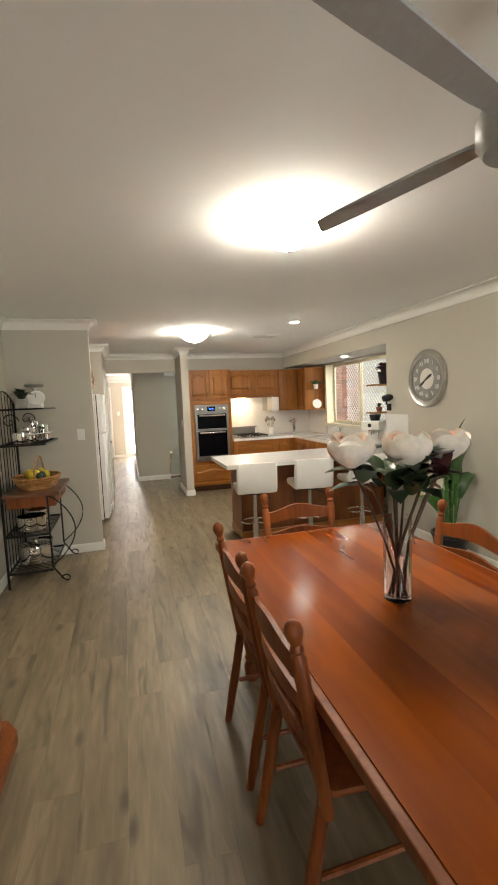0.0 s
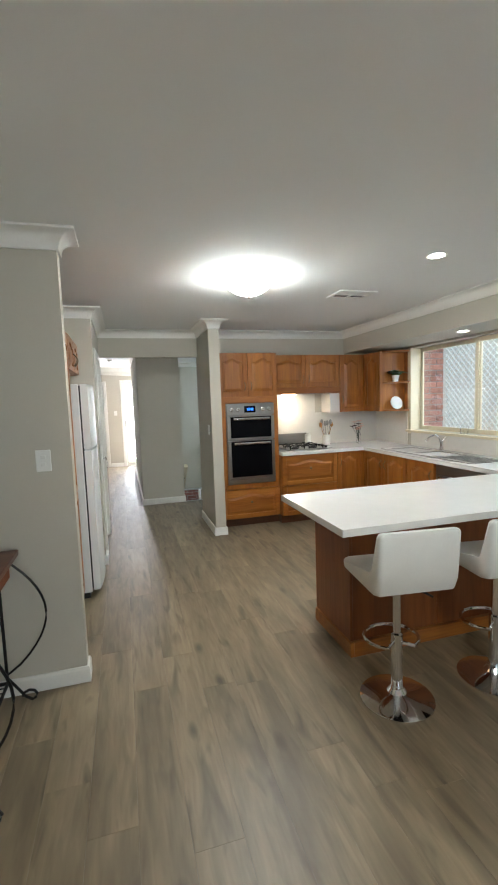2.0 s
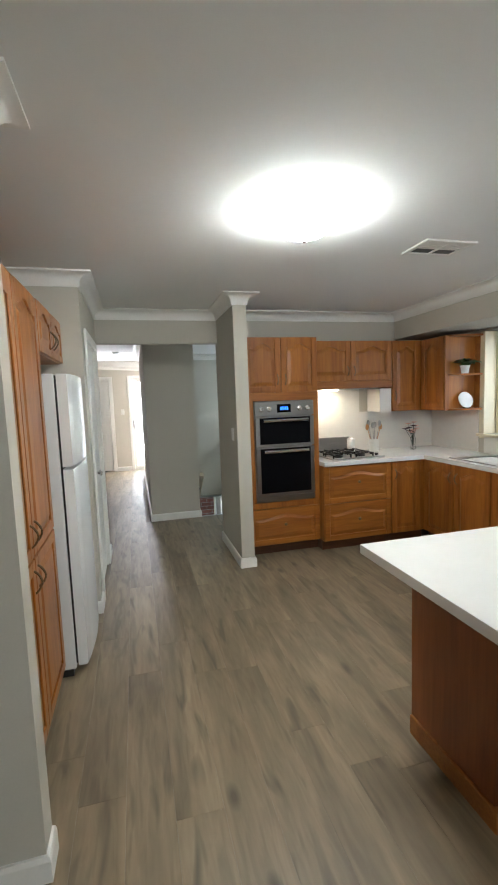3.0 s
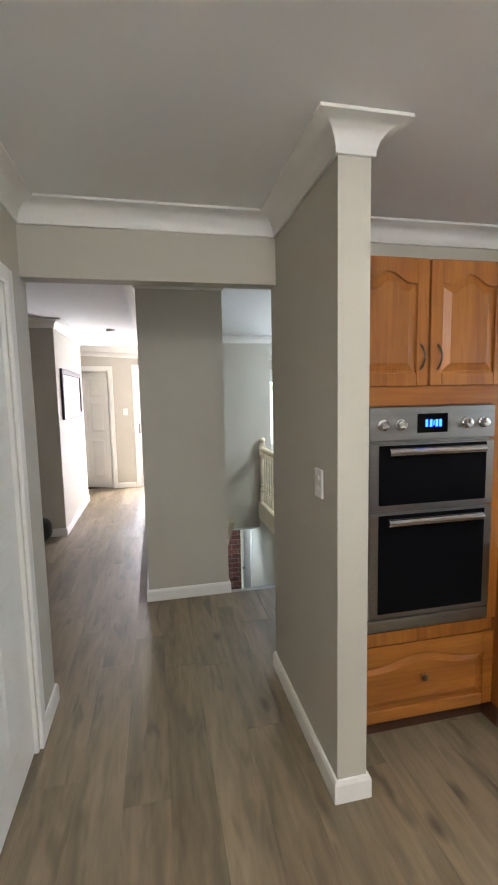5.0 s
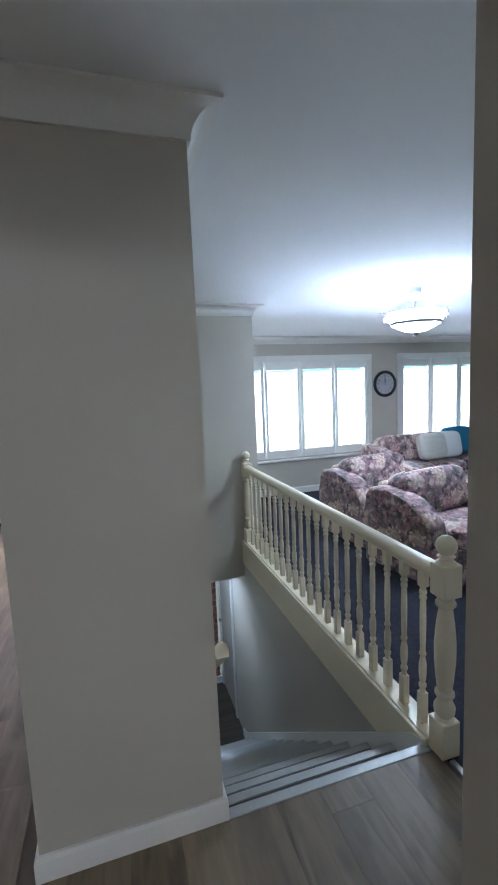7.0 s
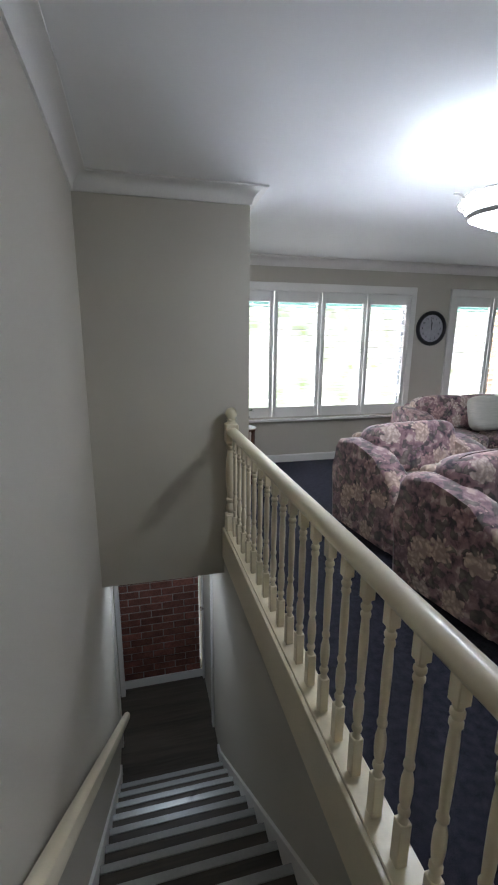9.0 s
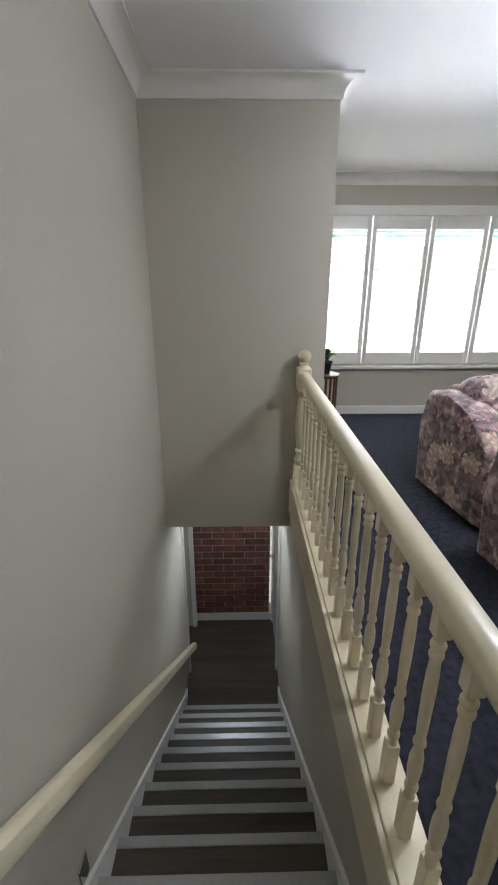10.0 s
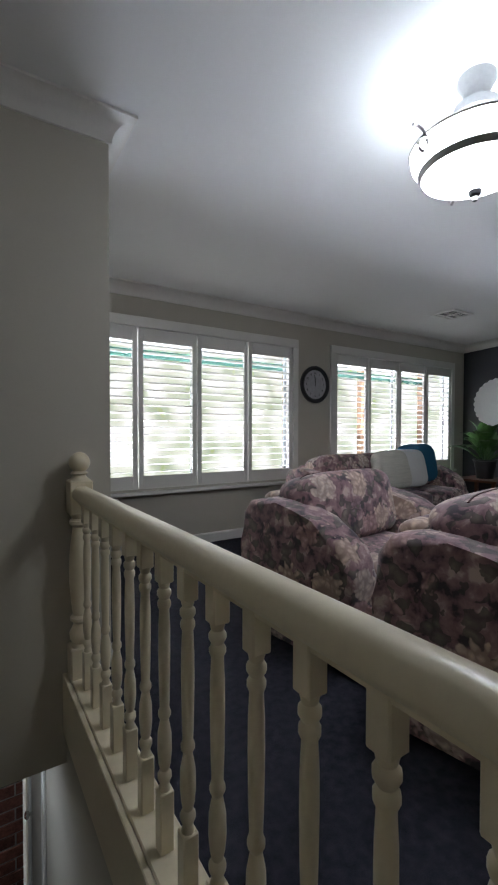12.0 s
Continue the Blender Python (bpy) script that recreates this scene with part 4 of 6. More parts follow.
for i in range(k):
    for sgn in (1, -1):
        c = i * p
        ya, yb = max(0.0, c - (z1 - z0)), min(y1 - y0, c)
        if yb - ya < 0.01:
            continue
        pa, pb = ((y0 + ya, z0 + c - ya), (y0 + yb, z0 + c - yb)) if sgn > 0 else ((y1 - ya, z0 + c - ya), (y1 - yb, z0 + c - yb))
        sweep(bm, [(4.138 + 0.003 * sgn, pa[0], pa[1]), (4.138 + 0.003 * sgn, pb[0], pb[1])], 0.006, 4)
part("security_grille", bm, PLASTICW, t, "diamond mesh security grille")

# seating at the bar
def bar_stool(x, y, rz):
    t = thing("bar_stool", "white leatherette swivel bar stool with chrome base", "bar stool", "stools at the breakfast bar", (x, y, 0), rz)
    part("base_plate", lathe(bmesh.new(), [(0.185, 0), (0.185, 0.006), (0.14, 0.02), (0.05, 0.04), (0.034, 0.06), (0.034, 0.075)], 32), CHROME, t, smooth=True)
    part("pole", lathe(bmesh.new(), [(0.03, 0.07), (0.03, 0.35), (0.02, 0.355), (0.02, 0.62)], 20), CHROME, t, smooth=True)
    bm = bmesh.new()
    sweep(bm, [(0.02, 0, 0.3)] + [(0.14 * math.sin(a), 0.06 + 0.14 * math.cos(a) * 0.9, 0.3) for a in [math.radians(d) for d in range(150, -151, -20)]] + [(-0.02, 0, 0.3)], 0.009, 8)
    part("footrest", bm, CHROME, t, smooth=True)
    part("lever", sweep(bmesh.new(), [(0.03, -0.02, 0.6), (0.11, -0.06, 0.58), (0.15, -0.08, 0.56)], 0.006), BLACK, t, smooth=True)
    part("seat_plate", boxes((-0.1, 0.1, -0.1, 0.1, 0.61, 0.628), bev=0.003), BLACK, t)
    bm = bmesh.new()
    pts = [(0.2, 0.63), (-0.14, 0.63), (-0.19, 0.645), (-0.215, 0.70), (-0.235, 0.93), (-0.225, 0.945), (-0.2, 0.945), (-0.185, 0.93), (-0.165, 0.74), (-0.14, 0.715), (0.19, 0.70), (0.215, 0.685), (0.22, 0.655)]
    prism(bm, pts, lambda u, v, q: (q, u, v), -0.2, 0.2)
    bmesh.ops.bevel(bm, geom=[e for e in bm.edges if abs(e.verts[0].co.x - e.verts[1].co.x) < 1e-6], offset=0.022, segments=3, affect="EDGES", profile=0.5)
    part("seat_shell", bm, WHITELEATHER, t, smooth=True)
    return t


bar_stool(1.69, 4.64, -7)
bar_stool(2.29, 4.62, -8)
bar_stool(2.89, 4.60, -6)

# pantry and fridge
t = thing("pantry_cabinet", "tall honey oak pantry cupboard beside the fridge", "cabinet")
part("body", boxes((-0.66, 0.03, 5.43, 6.40, 0.09, 2.11)), OAK, t)
part("kickboard", boxes((-0.66, -0.01, 5.43, 6.40, 0.0, 0.09)), DARKTIMBER, t)
for i, hx in ((0, 0.44), (1, 0.035)):
    panel_door("door", 0.475, 1.2, t, (0.05, 5.437 + 0.482 * i, 0.90), facing="X", handle=("bow", hx, 0.1))
    panel_door("door", 0.475, 0.79, t, (0.05, 5.437 + 0.482 * i, 0.10), facing="X", arched=False, handle=("bow", hx, 0.70))
t = thing("overfridge_cabinet", "small honey oak cupboard above the fridge", "cabinet")
part("body", boxes((-0.66, 0.03, 6.405, 7.19, 1.83, 2.11)), OAK, t)
for i, hx in ((0, 0.35), (1, 0.035)):
    panel_door("door", 0.385, 0.27, t, (0.05, 6.41 + 0.39 * i, 1.835), facing="X", handle=("bow", hx, 0.1))
t = thing("refrigerator", "white two-door fridge freezer beside the pantry", "refrigerator")
part("body", boxes((-0.6, 0.10, 6.43, 7.13, 0.05, 1.72), bev=0.008, seg=2), FRIDGE, t)
part("plinth", boxes((-0.58, 0.08, 6.45, 7.11, 0.0, 0.05)), BLACK, t)
part("gasket", boxes((0.10, 0.112, 6.44, 7.12, 0.08, 1.71)), BLACK, t)
def bowed(z0, z1):
    bm = bmesh.new()
    n = 10
    prism(bm, [(6.43, 0.112)] + [(6.43 + 0.70 * i / n, 0.165 + 0.022 * math.sin(math.pi * i / n)) for i in range(n + 1)] + [(7.13, 0.112)], lambda u, v, q: (v, u, q), z0, z1)
    bmesh.ops.bevel(bm, geom=[e for e in bm.edges if abs(e.verts[0].co.z - e.verts[1].co.z) < 1e-6 and e.verts[0].co.x > 0.13], offset=0.012, segments=2, affect="EDGES", profile=0.5)
    return bm
part("lower_door", bowed(0.07, 1.20), FRIDGE, t, smooth=True)
part("freezer_door", bowed(1.215, 1.72), FRIDGE, t, smooth=True)

# pantry wall door
def flush_door(name, label, w, h, m, knob_x, ajar=0.0, panels=True):
    """A white panelled door in its lining; m carries the lower left corner of the opening, the room on -y."""
    t = tagged(new(name), label, "door", "", "structure")
    t.matrix_basis = m
    part("architrave", boxes((-0.065, 0.0, -0.018, 0.0, 0, h + 0.065), (w, w + 0.065, -0.018, 0.0, 0, h + 0.065), (0.0, w, -0.018, 0.0, h, h + 0.065), bev=0.004), TRIM, t)
    part("lining", boxes((0.0, 0.018, 0.0, 0.1, 0, h), (w - 0.018, w, 0.0, 0.1, 0, h), (0.018, w - 0.018, 0.0, 0.1, h - 0.018, h)), TRIM, t)
    bm = bmesh.new()
    box(bm, 0.021, w - 0.021, 0.016, 0.046, 0.008, h - 0.021)
    if panels:
        cw = (w - 0.042 - 0.3) / 2
        for cx in (0.021 + 0.1, 0.021 + 0.2 + cw):
            for z0, z1 in ((0.2, 0.86), (1.0, 1.5), (1.6, h - 0.12)):
                lo = [(cx, z0), (cx + cw, z0), (cx + cw, z1), (cx, z1)]
                a = [bm.verts.new((u, 0.0155, v)) for u, v in lo]
                b = [bm.verts.new((u + (0.02 if u == cx else -0.02), 0.009, v + (0.02 if v == z0 else -0.02))) for u, v in lo]
                for i in range(4):
                    bm.faces.new((a[i], a[(i + 1) % 4], b[(i + 1) % 4], b[i]))
                bm.faces.new(b)
    d = part("leaf", bm, TRIM, t)
    if ajar:
        d.matrix_basis = pose(w - 0.021, 0.046, 0, 0, 0, -ajar) @ pose(0.021 - w, -0.046, 0)
    part("door_handle", lathe(bmesh.new(), [(0.026, 0), (0.026, 0.006), (0.01, 0.012), (0.01, 0.035), (0.024, 0.045), (0.026, 0.056), (0.015, 0.066), (0, 0.068)], 16, Matrix.Translation((knob_x, 0.016, 1.0)) @ Matrix.Rotation(radians(90), 4, "X")), CHROME, d, smooth=True)
    return t


flush_door("door_1", "white moulded panel door with chrome knob, closed", 0.78, 2.04, pose(0.18, 7.44, 0, 0, 0, 90), 0.10)

# ---- dining ----
def dining_chair(at, rz):
    t = thing("dining_chair", "red-stained pine ladderback dining chair with turned posts", "chair", "chairs round the dining table", at, rz)
    bm = bmesh.new()
    prism(bm, [(-0.2, -0.17), (-0.17, -0.2), (0.17, -0.2), (0.2, -0.17), (0.225, 0.19), (0.2, 0.215), (-0.2, 0.215), (-0.225, 0.19)], lambda u, v, q: (u, v, q), 0.43, 0.455)
    bmesh.ops.bevel(bm, geom=[e for e in bm.edges if abs(e.verts[0].co.z - e.verts[1].co.z) < 1e-6], offset=0.008, segments=2, affect="EDGES", profile=0.5)
    part("seat", bm, PINEZ, t, smooth=True)
    for s in (-1, 1):
        bm = bmesh.new()
        m = Matrix.Translation((s * 0.205, -0.2, 0.425)) @ Matrix.Rotation(radians(9), 4, "X") @ Matrix.Rotation(radians(s * 1.4), 4, "Y")
        lathe(bm, [(0.02, -0.03), (0.021, 0.1), (0.022, 0.3), (0.021, 0.46), (0.014, 0.475), (0.02, 0.485), (0.014, 0.5), (0.022, 0.518), (0.027, 0.537), (0.022, 0.556), (0.008, 0.567), (0, 0.569)], 12, m)
        part("back_post", bm, PINEZ, t, smooth=True)
        part("back_leg", lathe(bmesh.new(), [(0.016, 0), (0.022, 0.2), (0.02, 0.3), (0.022, 0.44)], 12, Matrix.Translation((s * 0.197, -0.285, 0)) @ Matrix.Rotation(radians(-11), 4, "X")), PINEZ, t, smooth=True)
        part("front_leg", lathe(bmesh.new(), [(0.015, 0), (0.022, 0.12), (0.016, 0.14), (0.025, 0.2), (0.026, 0.3), (0.017, 0.34), (0.022, 0.36), (0.022, 0.44)], 12, Matrix.Translation((s * 0.19, 0.18, 0))), PINEZ, t, smooth=True)
        part("side_stretcher", sweep(bmesh.new(), [(s * 0.195, -0.22, 0.2), (s * 0.19, 0.18, 0.2)], 0.011, 8), PINEZ, t, smooth=True)
    part("front_stretcher", sweep(bmesh.new(), [(-0.19, 0.18, 0.26), (0.19, 0.18, 0.26)], 0.011, 8), PINEZ, t, smooth=True)
    for z, hh, arc in ((0.60, 0.045, 0.015), (0.72, 0.05, 0.02), (0.835, 0.065, 0.035)):
        bm = bmesh.new()
        n = 12
        rows = []
        for i in range(n + 1):
            u = i / n
            x = -0.198 + 0.396 * u
            y = -0.2 - (z - 0.44) * math.tan(radians(9)) - 0.022 * math.sin(math.pi * u)
            top = z + hh / 2 + arc * 0.5 * (1 - math.cos(2 * math.pi * u)) * 1.0
            low = z - hh / 2 + arc * 0.35 * math.sin(math.pi * u)
            rows.append([bm.verts.new((x, y - 0.008, low)), bm.verts.new((x, y + 0.008, low)), bm.verts.new((x, y + 0.006, top)), bm.verts.new((x, y - 0.01, top))])
        for a, b in zip(rows, rows[1:]):
            for k in range(4):
                bm.faces.new((a[k], a[(k + 1) % 4], b[(k + 1) % 4], b[k]))
        bm.faces.new(rows[0])
        bm.faces.new(rows[-1])
        part("back_slat", bm, PINEZ, t, smooth=True)
    return t


chair = dining_chair((1.142, 2.158, 0), -90)
for p in (pose(1.137, 1.612, 0, 0, 0, -90), pose(1.468, 2.606, 0, 0, 0, 180), pose(1.79, 2.10, 0, 0, 0, 91), pose(1.79, 1.5, 0, 0, 0, 89)):
    copy_thing(chair, p)

t = thing("dining_table", "glossy red-stained pine dining table", "table")
for i in range(6):
    a = 0.94 + 1.04 * i / 6
    bm = bmesh.new()
    box(bm, a, a + 1.04 / 6 - 0.0003, 0.62, 2.76, 0.728, 0.76)
    part("tabletop_board", bm, PINE, t)
bm = boxes((0.912, 0.9388, 0.61, 2.77, 0.724, 0.7595), (1.9812, 1.995, 0.61, 2.77, 0.724, 0.7595), (0.9388, 1.9812, 2.7612, 2.775, 0.724, 0.7595), (0.9388, 1.9812, 0.605, 0.6188, 0.724, 0.7595), bev=0.004, seg=2)
part("edge_moulding", bm, PINEZ, t)
part("apron", boxes((1.03, 1.89, 0.72, 0.745, 0.62, 0.727), (1.03, 1.89, 2.635, 2.66, 0.62, 0.727), (1.03, 1.055, 0.745, 2.635, 0.62, 0.727), (1.865, 1.89, 0.745, 2.635, 0.62, 0.727)), PINEZ, t)
for lx in (1.06, 1.86):
    for ly in (0.75, 2.63):
        bm = boxes((lx - 0.045, lx + 0.045, ly - 0.045, ly + 0.045, 0.58, 0.727), bev=0.004)
        lathe(bm, [(0.03, 0), (0.04, 0.03), (0.044, 0.08), (0.03, 0.11), (0.04, 0.13), (0.03, 0.15), (0.05, 0.25), (0.054, 0.36), (0.04, 0.46), (0.03, 0.49), (0.046, 0.51), (0.046, 0.53), (0.032, 0.55), (0.044, 0.58)], 16, Matrix.Translation((lx, ly, 0)))
        part("leg", bm, PINEZ, t, smooth=True)

# vase with magnolias on the table
def cup_petal(bm, c, a, rad, up, wid, curl, nu=6, nv=6):
    """One cupped petal of a bloom standing at c, turned to the angle a."""
    rows = []
    for j in range(nv + 1):
        t = j / nv
        r = rad * math.sin(math.pi * (0.06 + 0.62 * t)) + (curl if j == nv else 0)
        w = wid * math.sin(math.pi * (0.16 + 0.70 * t)) ** 0.7
        rows.append([bm.verts.new((c[0] + r * math.cos(a + w * (2 * i / nu - 1)), c[1] + r * math.sin(a + w * (2 * i / nu - 1)), c[2] + up * t * (1 - 0.12 * (2 * i / nu - 1) ** 2))) for i in range(nu + 1)])
    for p, q in zip(rows, rows[1:]):
        for i in range(nu):
            bm.faces.new((p[i], p[i + 1], q[i + 1], q[i]))


vx, vy = 1.45, 1.82
t = thing("glass_vase", "tall clear glass cylinder vase on the table", "vase", "", (vx, vy, 0.76))
part("cylinder", lathe(bmesh.new(), [(0.0, 0.0), (0.05, 0.0), (0.053, 0.004), (0.053, 0.325), (0.049, 0.325), (0.049, 0.018), (0.0, 0.016)], 32), GLASS, t, smooth=True)
t = thing("magnolia_flowers", "artificial pink and cream magnolias with dark leaves", "flowers", "", (vx, vy, 0.78))
rnd = random.Random(4)
heads = [((-0.19, 0.0, 0.51), 0), ((-0.01, -0.08, 0.51), 1), ((0.24, 0.02, 0.50), 2), ((0.15, -0.06, 0.48), 3)]
for (hx, hy, hz), i in heads:
    foot = (0.02 * math.cos(i * 2), 0.02 * math.sin(i * 2), 0.0)
    part("stem", sweep(bmesh.new(), [foot, (hx * 0.25, hy * 0.25, 0.2), (hx * 0.6, hy * 0.6, 0.36), (hx, hy, hz + 0.01)], 0.005), STEM, t, smooth=True)
    if i == 3:
        bm = bmesh.new()
        for k in range(7):
            a = k * 0.9
            leaf(bm, (hx, hy, hz - 0.03), (hx + 0.08 * math.cos(a), hy + 0.08 * math.sin(a), hz + 0.05 * (k % 3)), 0.035, 0.5)
        part("maroon_leaves", bm, MAROON, t, smooth=True)
        continue
    for ring, (cnt, rad, up, wid, mt) in enumerate(((6, 0.088, 0.112, 0.80, PETAL), (5, 0.074, 0.128, 0.90, PETAL), (5, 0.05, 0.118, 0.95, PETALPINK))):
        bm = bmesh.new()
        for k in range(cnt):
            cup_petal(bm, (hx, hy, hz), 2 * math.pi * k / cnt + ring * 0.5 + i, rad, up, wid, rnd.uniform(-0.01, 0.02))
        part("petals", bm, mt, t, "blush inner petals" if mt is PETALPINK else "", smooth=True)
for k in range(4):
    a = 1.1 + 1.5 * k
    part("stem", sweep(bmesh.new(), [(-0.03 * math.cos(a), -0.03 * math.sin(a), 0.0), (0.02 * math.cos(a), 0.02 * math.sin(a), 0.22), (0.10 * math.cos(a), 0.08 * math.sin(a), 0.44)], 0.006), STEM, t, smooth=True)
bm = bmesh.new()
for k in range(52):
    a, r, z = rnd.uniform(0, 6.28), rnd.uniform(0.04, 0.17), rnd.uniform(0.41, 0.53)
    b = (r * math.cos(a), r * math.sin(a) * 0.7, z)
    leaf(bm, b, (b[0] + 0.11 * math.cos(a + rnd.uniform(-0.6, 0.6)), b[1] + 0.11 * math.sin(a), z + rnd.uniform(-0.04, 0.09)), 0.04, rnd.uniform(0.1, 0.5))
part("leaves", bm, LEAFDARK, t, "dark glossy leaves", smooth=True)

# sideboard edge by the dining wall
t = thing("sideboard", "red-stained timber sideboard with moulded plinth", "sideboard")
part("body", boxes((-0.645, -0.17, 1.2, 2.48, 0.12, 1.02), bev=0.004), PINEZ, t)
part("top", boxes((-0.65, -0.13, 1.16, 2.52, 1.02, 1.05), bev=0.008, seg=2), PINEZ, t)
bm = bmesh.new()
prism(bm, [(-0.65, 0), (-0.115, 0), (-0.115, 0.06), (-0.15, 0.12), (-0.65, 0.12)], lambda u, v, q: (u, q, v), 1.15, 2.535)
part("plinth", bm, PINEZ, t)
for i in range(2):
    panel_door("door", 0.60, 0.84, t, (-0.15, 1.23 + 0.62 * i, 0.15), facing="X", handle=("knob", 0.06 if i else 0.54, 0.45), material=PINEZ)

# ceiling fan
t = thing("ceiling_fan", "grey four-blade ceiling fan", "ceiling fan", "", (1.33, 1.16, -0.07))
part("canopy", lathe(bmesh.new(), [(0.065, H + 0.07), (0.06, H - 0.03), (0.02, H - 0.05)], 20), GREYFAN, t, smooth=True)
part("rod", lathe(bmesh.new(), [(0.014, H - 0.06), (0.014, 2.24)], 12), GREYFAN, t, smooth=True)
part("motor", lathe(bmesh.new(), [(0.03, 2.26), (0.085, 2.235), (0.1, 2.2), (0.1, 2.155), (0.085, 2.13), (0.0, 2.12)], 28), GREYFAN, t, smooth=True)
for k in range(4):
    a = radians(110 + 90 * k)
    bm = bmesh.new()
    prism(bm, [(0.08, -0.018), (0.2, -0.028), (0.5, -0.032), (0.61, -0.031), (0.635, -0.022), (0.60, 0.029), (0.5, 0.031), (0.2, 0.027), (0.08, 0.018)], lambda u, v, q: (u * math.cos(a) - v * math.sin(a), u * math.sin(a) + v * math.cos(a), 2.175 + q + 0.12 * v), -0.004, 0.004)
    part("blade", bm, GREYFAN, t)

# ---- stairs ----
RISE, GO, Y0 = 0.175, 0.2175, 9.587
t = tagged(new("stairs"), "straight flight of grey plank stairs with aluminium nosings", "stairs", "", "structure")
for k in range(14):
    y, z = Y0 + GO * k, -RISE * k
    if k:
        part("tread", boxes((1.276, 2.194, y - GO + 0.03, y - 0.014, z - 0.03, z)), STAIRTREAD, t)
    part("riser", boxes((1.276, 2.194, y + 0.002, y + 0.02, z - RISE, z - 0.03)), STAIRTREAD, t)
    part("nosing", boxes((1.277, 2.193, y - 0.014, y + 0.03, z - 0.03, z + 0.004), bev=0.003), NOSING, t, "aluminium nosing")
sl = RISE / GO
for nm, x0, x1 in (("wall_string", 1.276, 1.293), ("wall_string", 2.176, 2.194)):
    bm = bmesh.new()
    ye = Y0 + GO * 13.8
    prism(bm, [(Y0 + 0.05, -0.30), (Y0 + 0.02, 0.03), (Y0 + 0.1, 0.0), (ye, -sl * (ye - Y0) + 0.09), (ye + 0.12, -2.37), (ye + 0.12, -2.46), (ye - 0.2, -2.46)], lambda u, v, q: (q, u, v), x0, x1)
    part(nm, bm, TRIM, t, "white painted string")

# wall handrail
t = thing("wall_handrail", "white painted wall handrail beside the stairs", "handrail")
a, b = Vector((1.345, 9.80, 0.53)), Vector((1.345, 12.95, -2.075))
d = (b - a).normalized()
bm = bmesh.new()
prism(bm, [(-0.025, -0.03), (0.025, -0.03), (0.03, -0.005), (0.024, 0.02), (0.01, 0.03), (-0.01, 0.03), (-0.024, 0.02), (-0.03, -0.005)], lambda u, v, q: a + d * q + Vector((u, -d.z * v, d.y * v)), 0, (b - a).length)
part("rail", bm, CREAM, t, smooth=True)
for s in (0.3, 1.9, 3.7):
    p = a + d * s
    part("bracket", sweep(bmesh.new(), [(1.276, p.y, p.z - 0.08), (1.33, p.y, p.z - 0.075), (1.345, p.y, p.z - 0.03)], 0.007), CHROME, t, smooth=True)

# balustrade
BX, SHRINK = 2.245, 0.953
t = thing("stair_balustrade", "cream painted timber balustrade with turned balusters", "balustrade")
part("base_rail", boxes((2.20, 2.305, 9.60, 12.386, -0.001, 0.035), bev=0.004), CREAM, t)
part("fascia", boxes((2.181, 2.199, 9.60, 12.386, -0.22, 0.03), bev=0.003), CREAM, t)
bm = bmesh.new()
prism(bm, [(-0.022, 0), (0.022, 0), (0.034, 0.008), (0.04, 0.022), (0.038, 0.036), (0.029, 0.049), (0.015, 0.057), (-0.015, 0.057), (-0.029, 0.049), (-0.038, 0.036), (-0.04, 0.022), (-0.034, 0.008)], lambda u, v, q: (BX + u, q, 0.77 + v), 9.585, 12.31)
part("handrail", bm, CREAM, t, smooth=True)
part("under_rail", boxes((BX - 0.016, BX + 0.016, 9.59, 12.31, 0.758, 0.772)), CREAM, t)
BAL = [(0.013, 0.20), (0.020, 0.215), (0.020, 0.225), (0.013, 0.235), (0.017, 0.25), (0.0205, 0.285), (0.0195, 0.33), (0.012, 0.365), (0.018, 0.375), (0.018, 0.385), (0.0135, 0.395), (0.0155, 0.45), (0.017, 0.54), (0.0165, 0.60), (0.014, 0.645), (0.019, 0.655), (0.019, 0.665), (0.014, 0.673), (0.020, 0.683), (0.020, 0.693), (0.014, 0.70)]
n = 20
first = None
for i in range(n):
    y = 9.69 + 0.1325 * i
    if first is None:
        bm = boxes((BX - 0.018, BX + 0.018, -0.018, 0.018, 0.035, 0.185), (BX - 0.018, BX + 0.018, -0.018, 0.018, 0.69, 0.771), bev=0.003)
        lathe(bm, [(0.016, 0.183)] + [(r * 0.86, z * SHRINK + 0.009) for r, z in BAL] + [(0.016, 0.692)], 12, Matrix.Translation((BX, 0, 0)))
        first = part("baluster", bm, CREAM, t, smooth=True)
        first.location.y = y
    else:
        c = first.copy()
        scene.collection.objects.link(c)
        c.location.y = y
for nm, y in (("newel_post", 9.552), ("newel_post", 12.335)):
    bm = boxes((BX - 0.045, BX + 0.045, y - 0.045, y + 0.045, 0.0, 0.16), (BX - 0.045, BX + 0.045, y - 0.045, y + 0.045, 0.71, 0.85), bev=0.005)
    lathe(bm, [(0.044, 0.158), (0.03, 0.172), (0.042, 0.19), (0.044, 0.215), (0.03, 0.245), (0.028, 0.255), (0.04, 0.268), (0.04, 0.28), (0.03, 0.29), (0.036, 0.34), (0.043, 0.42), (0.044, 0.50), (0.038, 0.58), (0.03, 0.64), (0.028, 0.655), (0.041, 0.67), (0.041, 0.682), (0.03, 0.692), (0.043, 0.712)], 20, Matrix.Translation((BX, y, 0)))
    lathe(bm, [(0.044, 0.849), (0.03, 0.862), (0.026, 0.87), (0.036, 0.878), (0.026, 0.887)] + [(0.043 * math.sin(q), 0.923 - 0.043 * math.cos(q)) for q in (0.65, 1.0, 1.4, 1.8, 2.2, 2.6, 3.0)] + [(0, 0.966)], 20, Matrix.Translation((BX, y, 0)))
    part(nm, bm, CREAM, t, smooth=True)

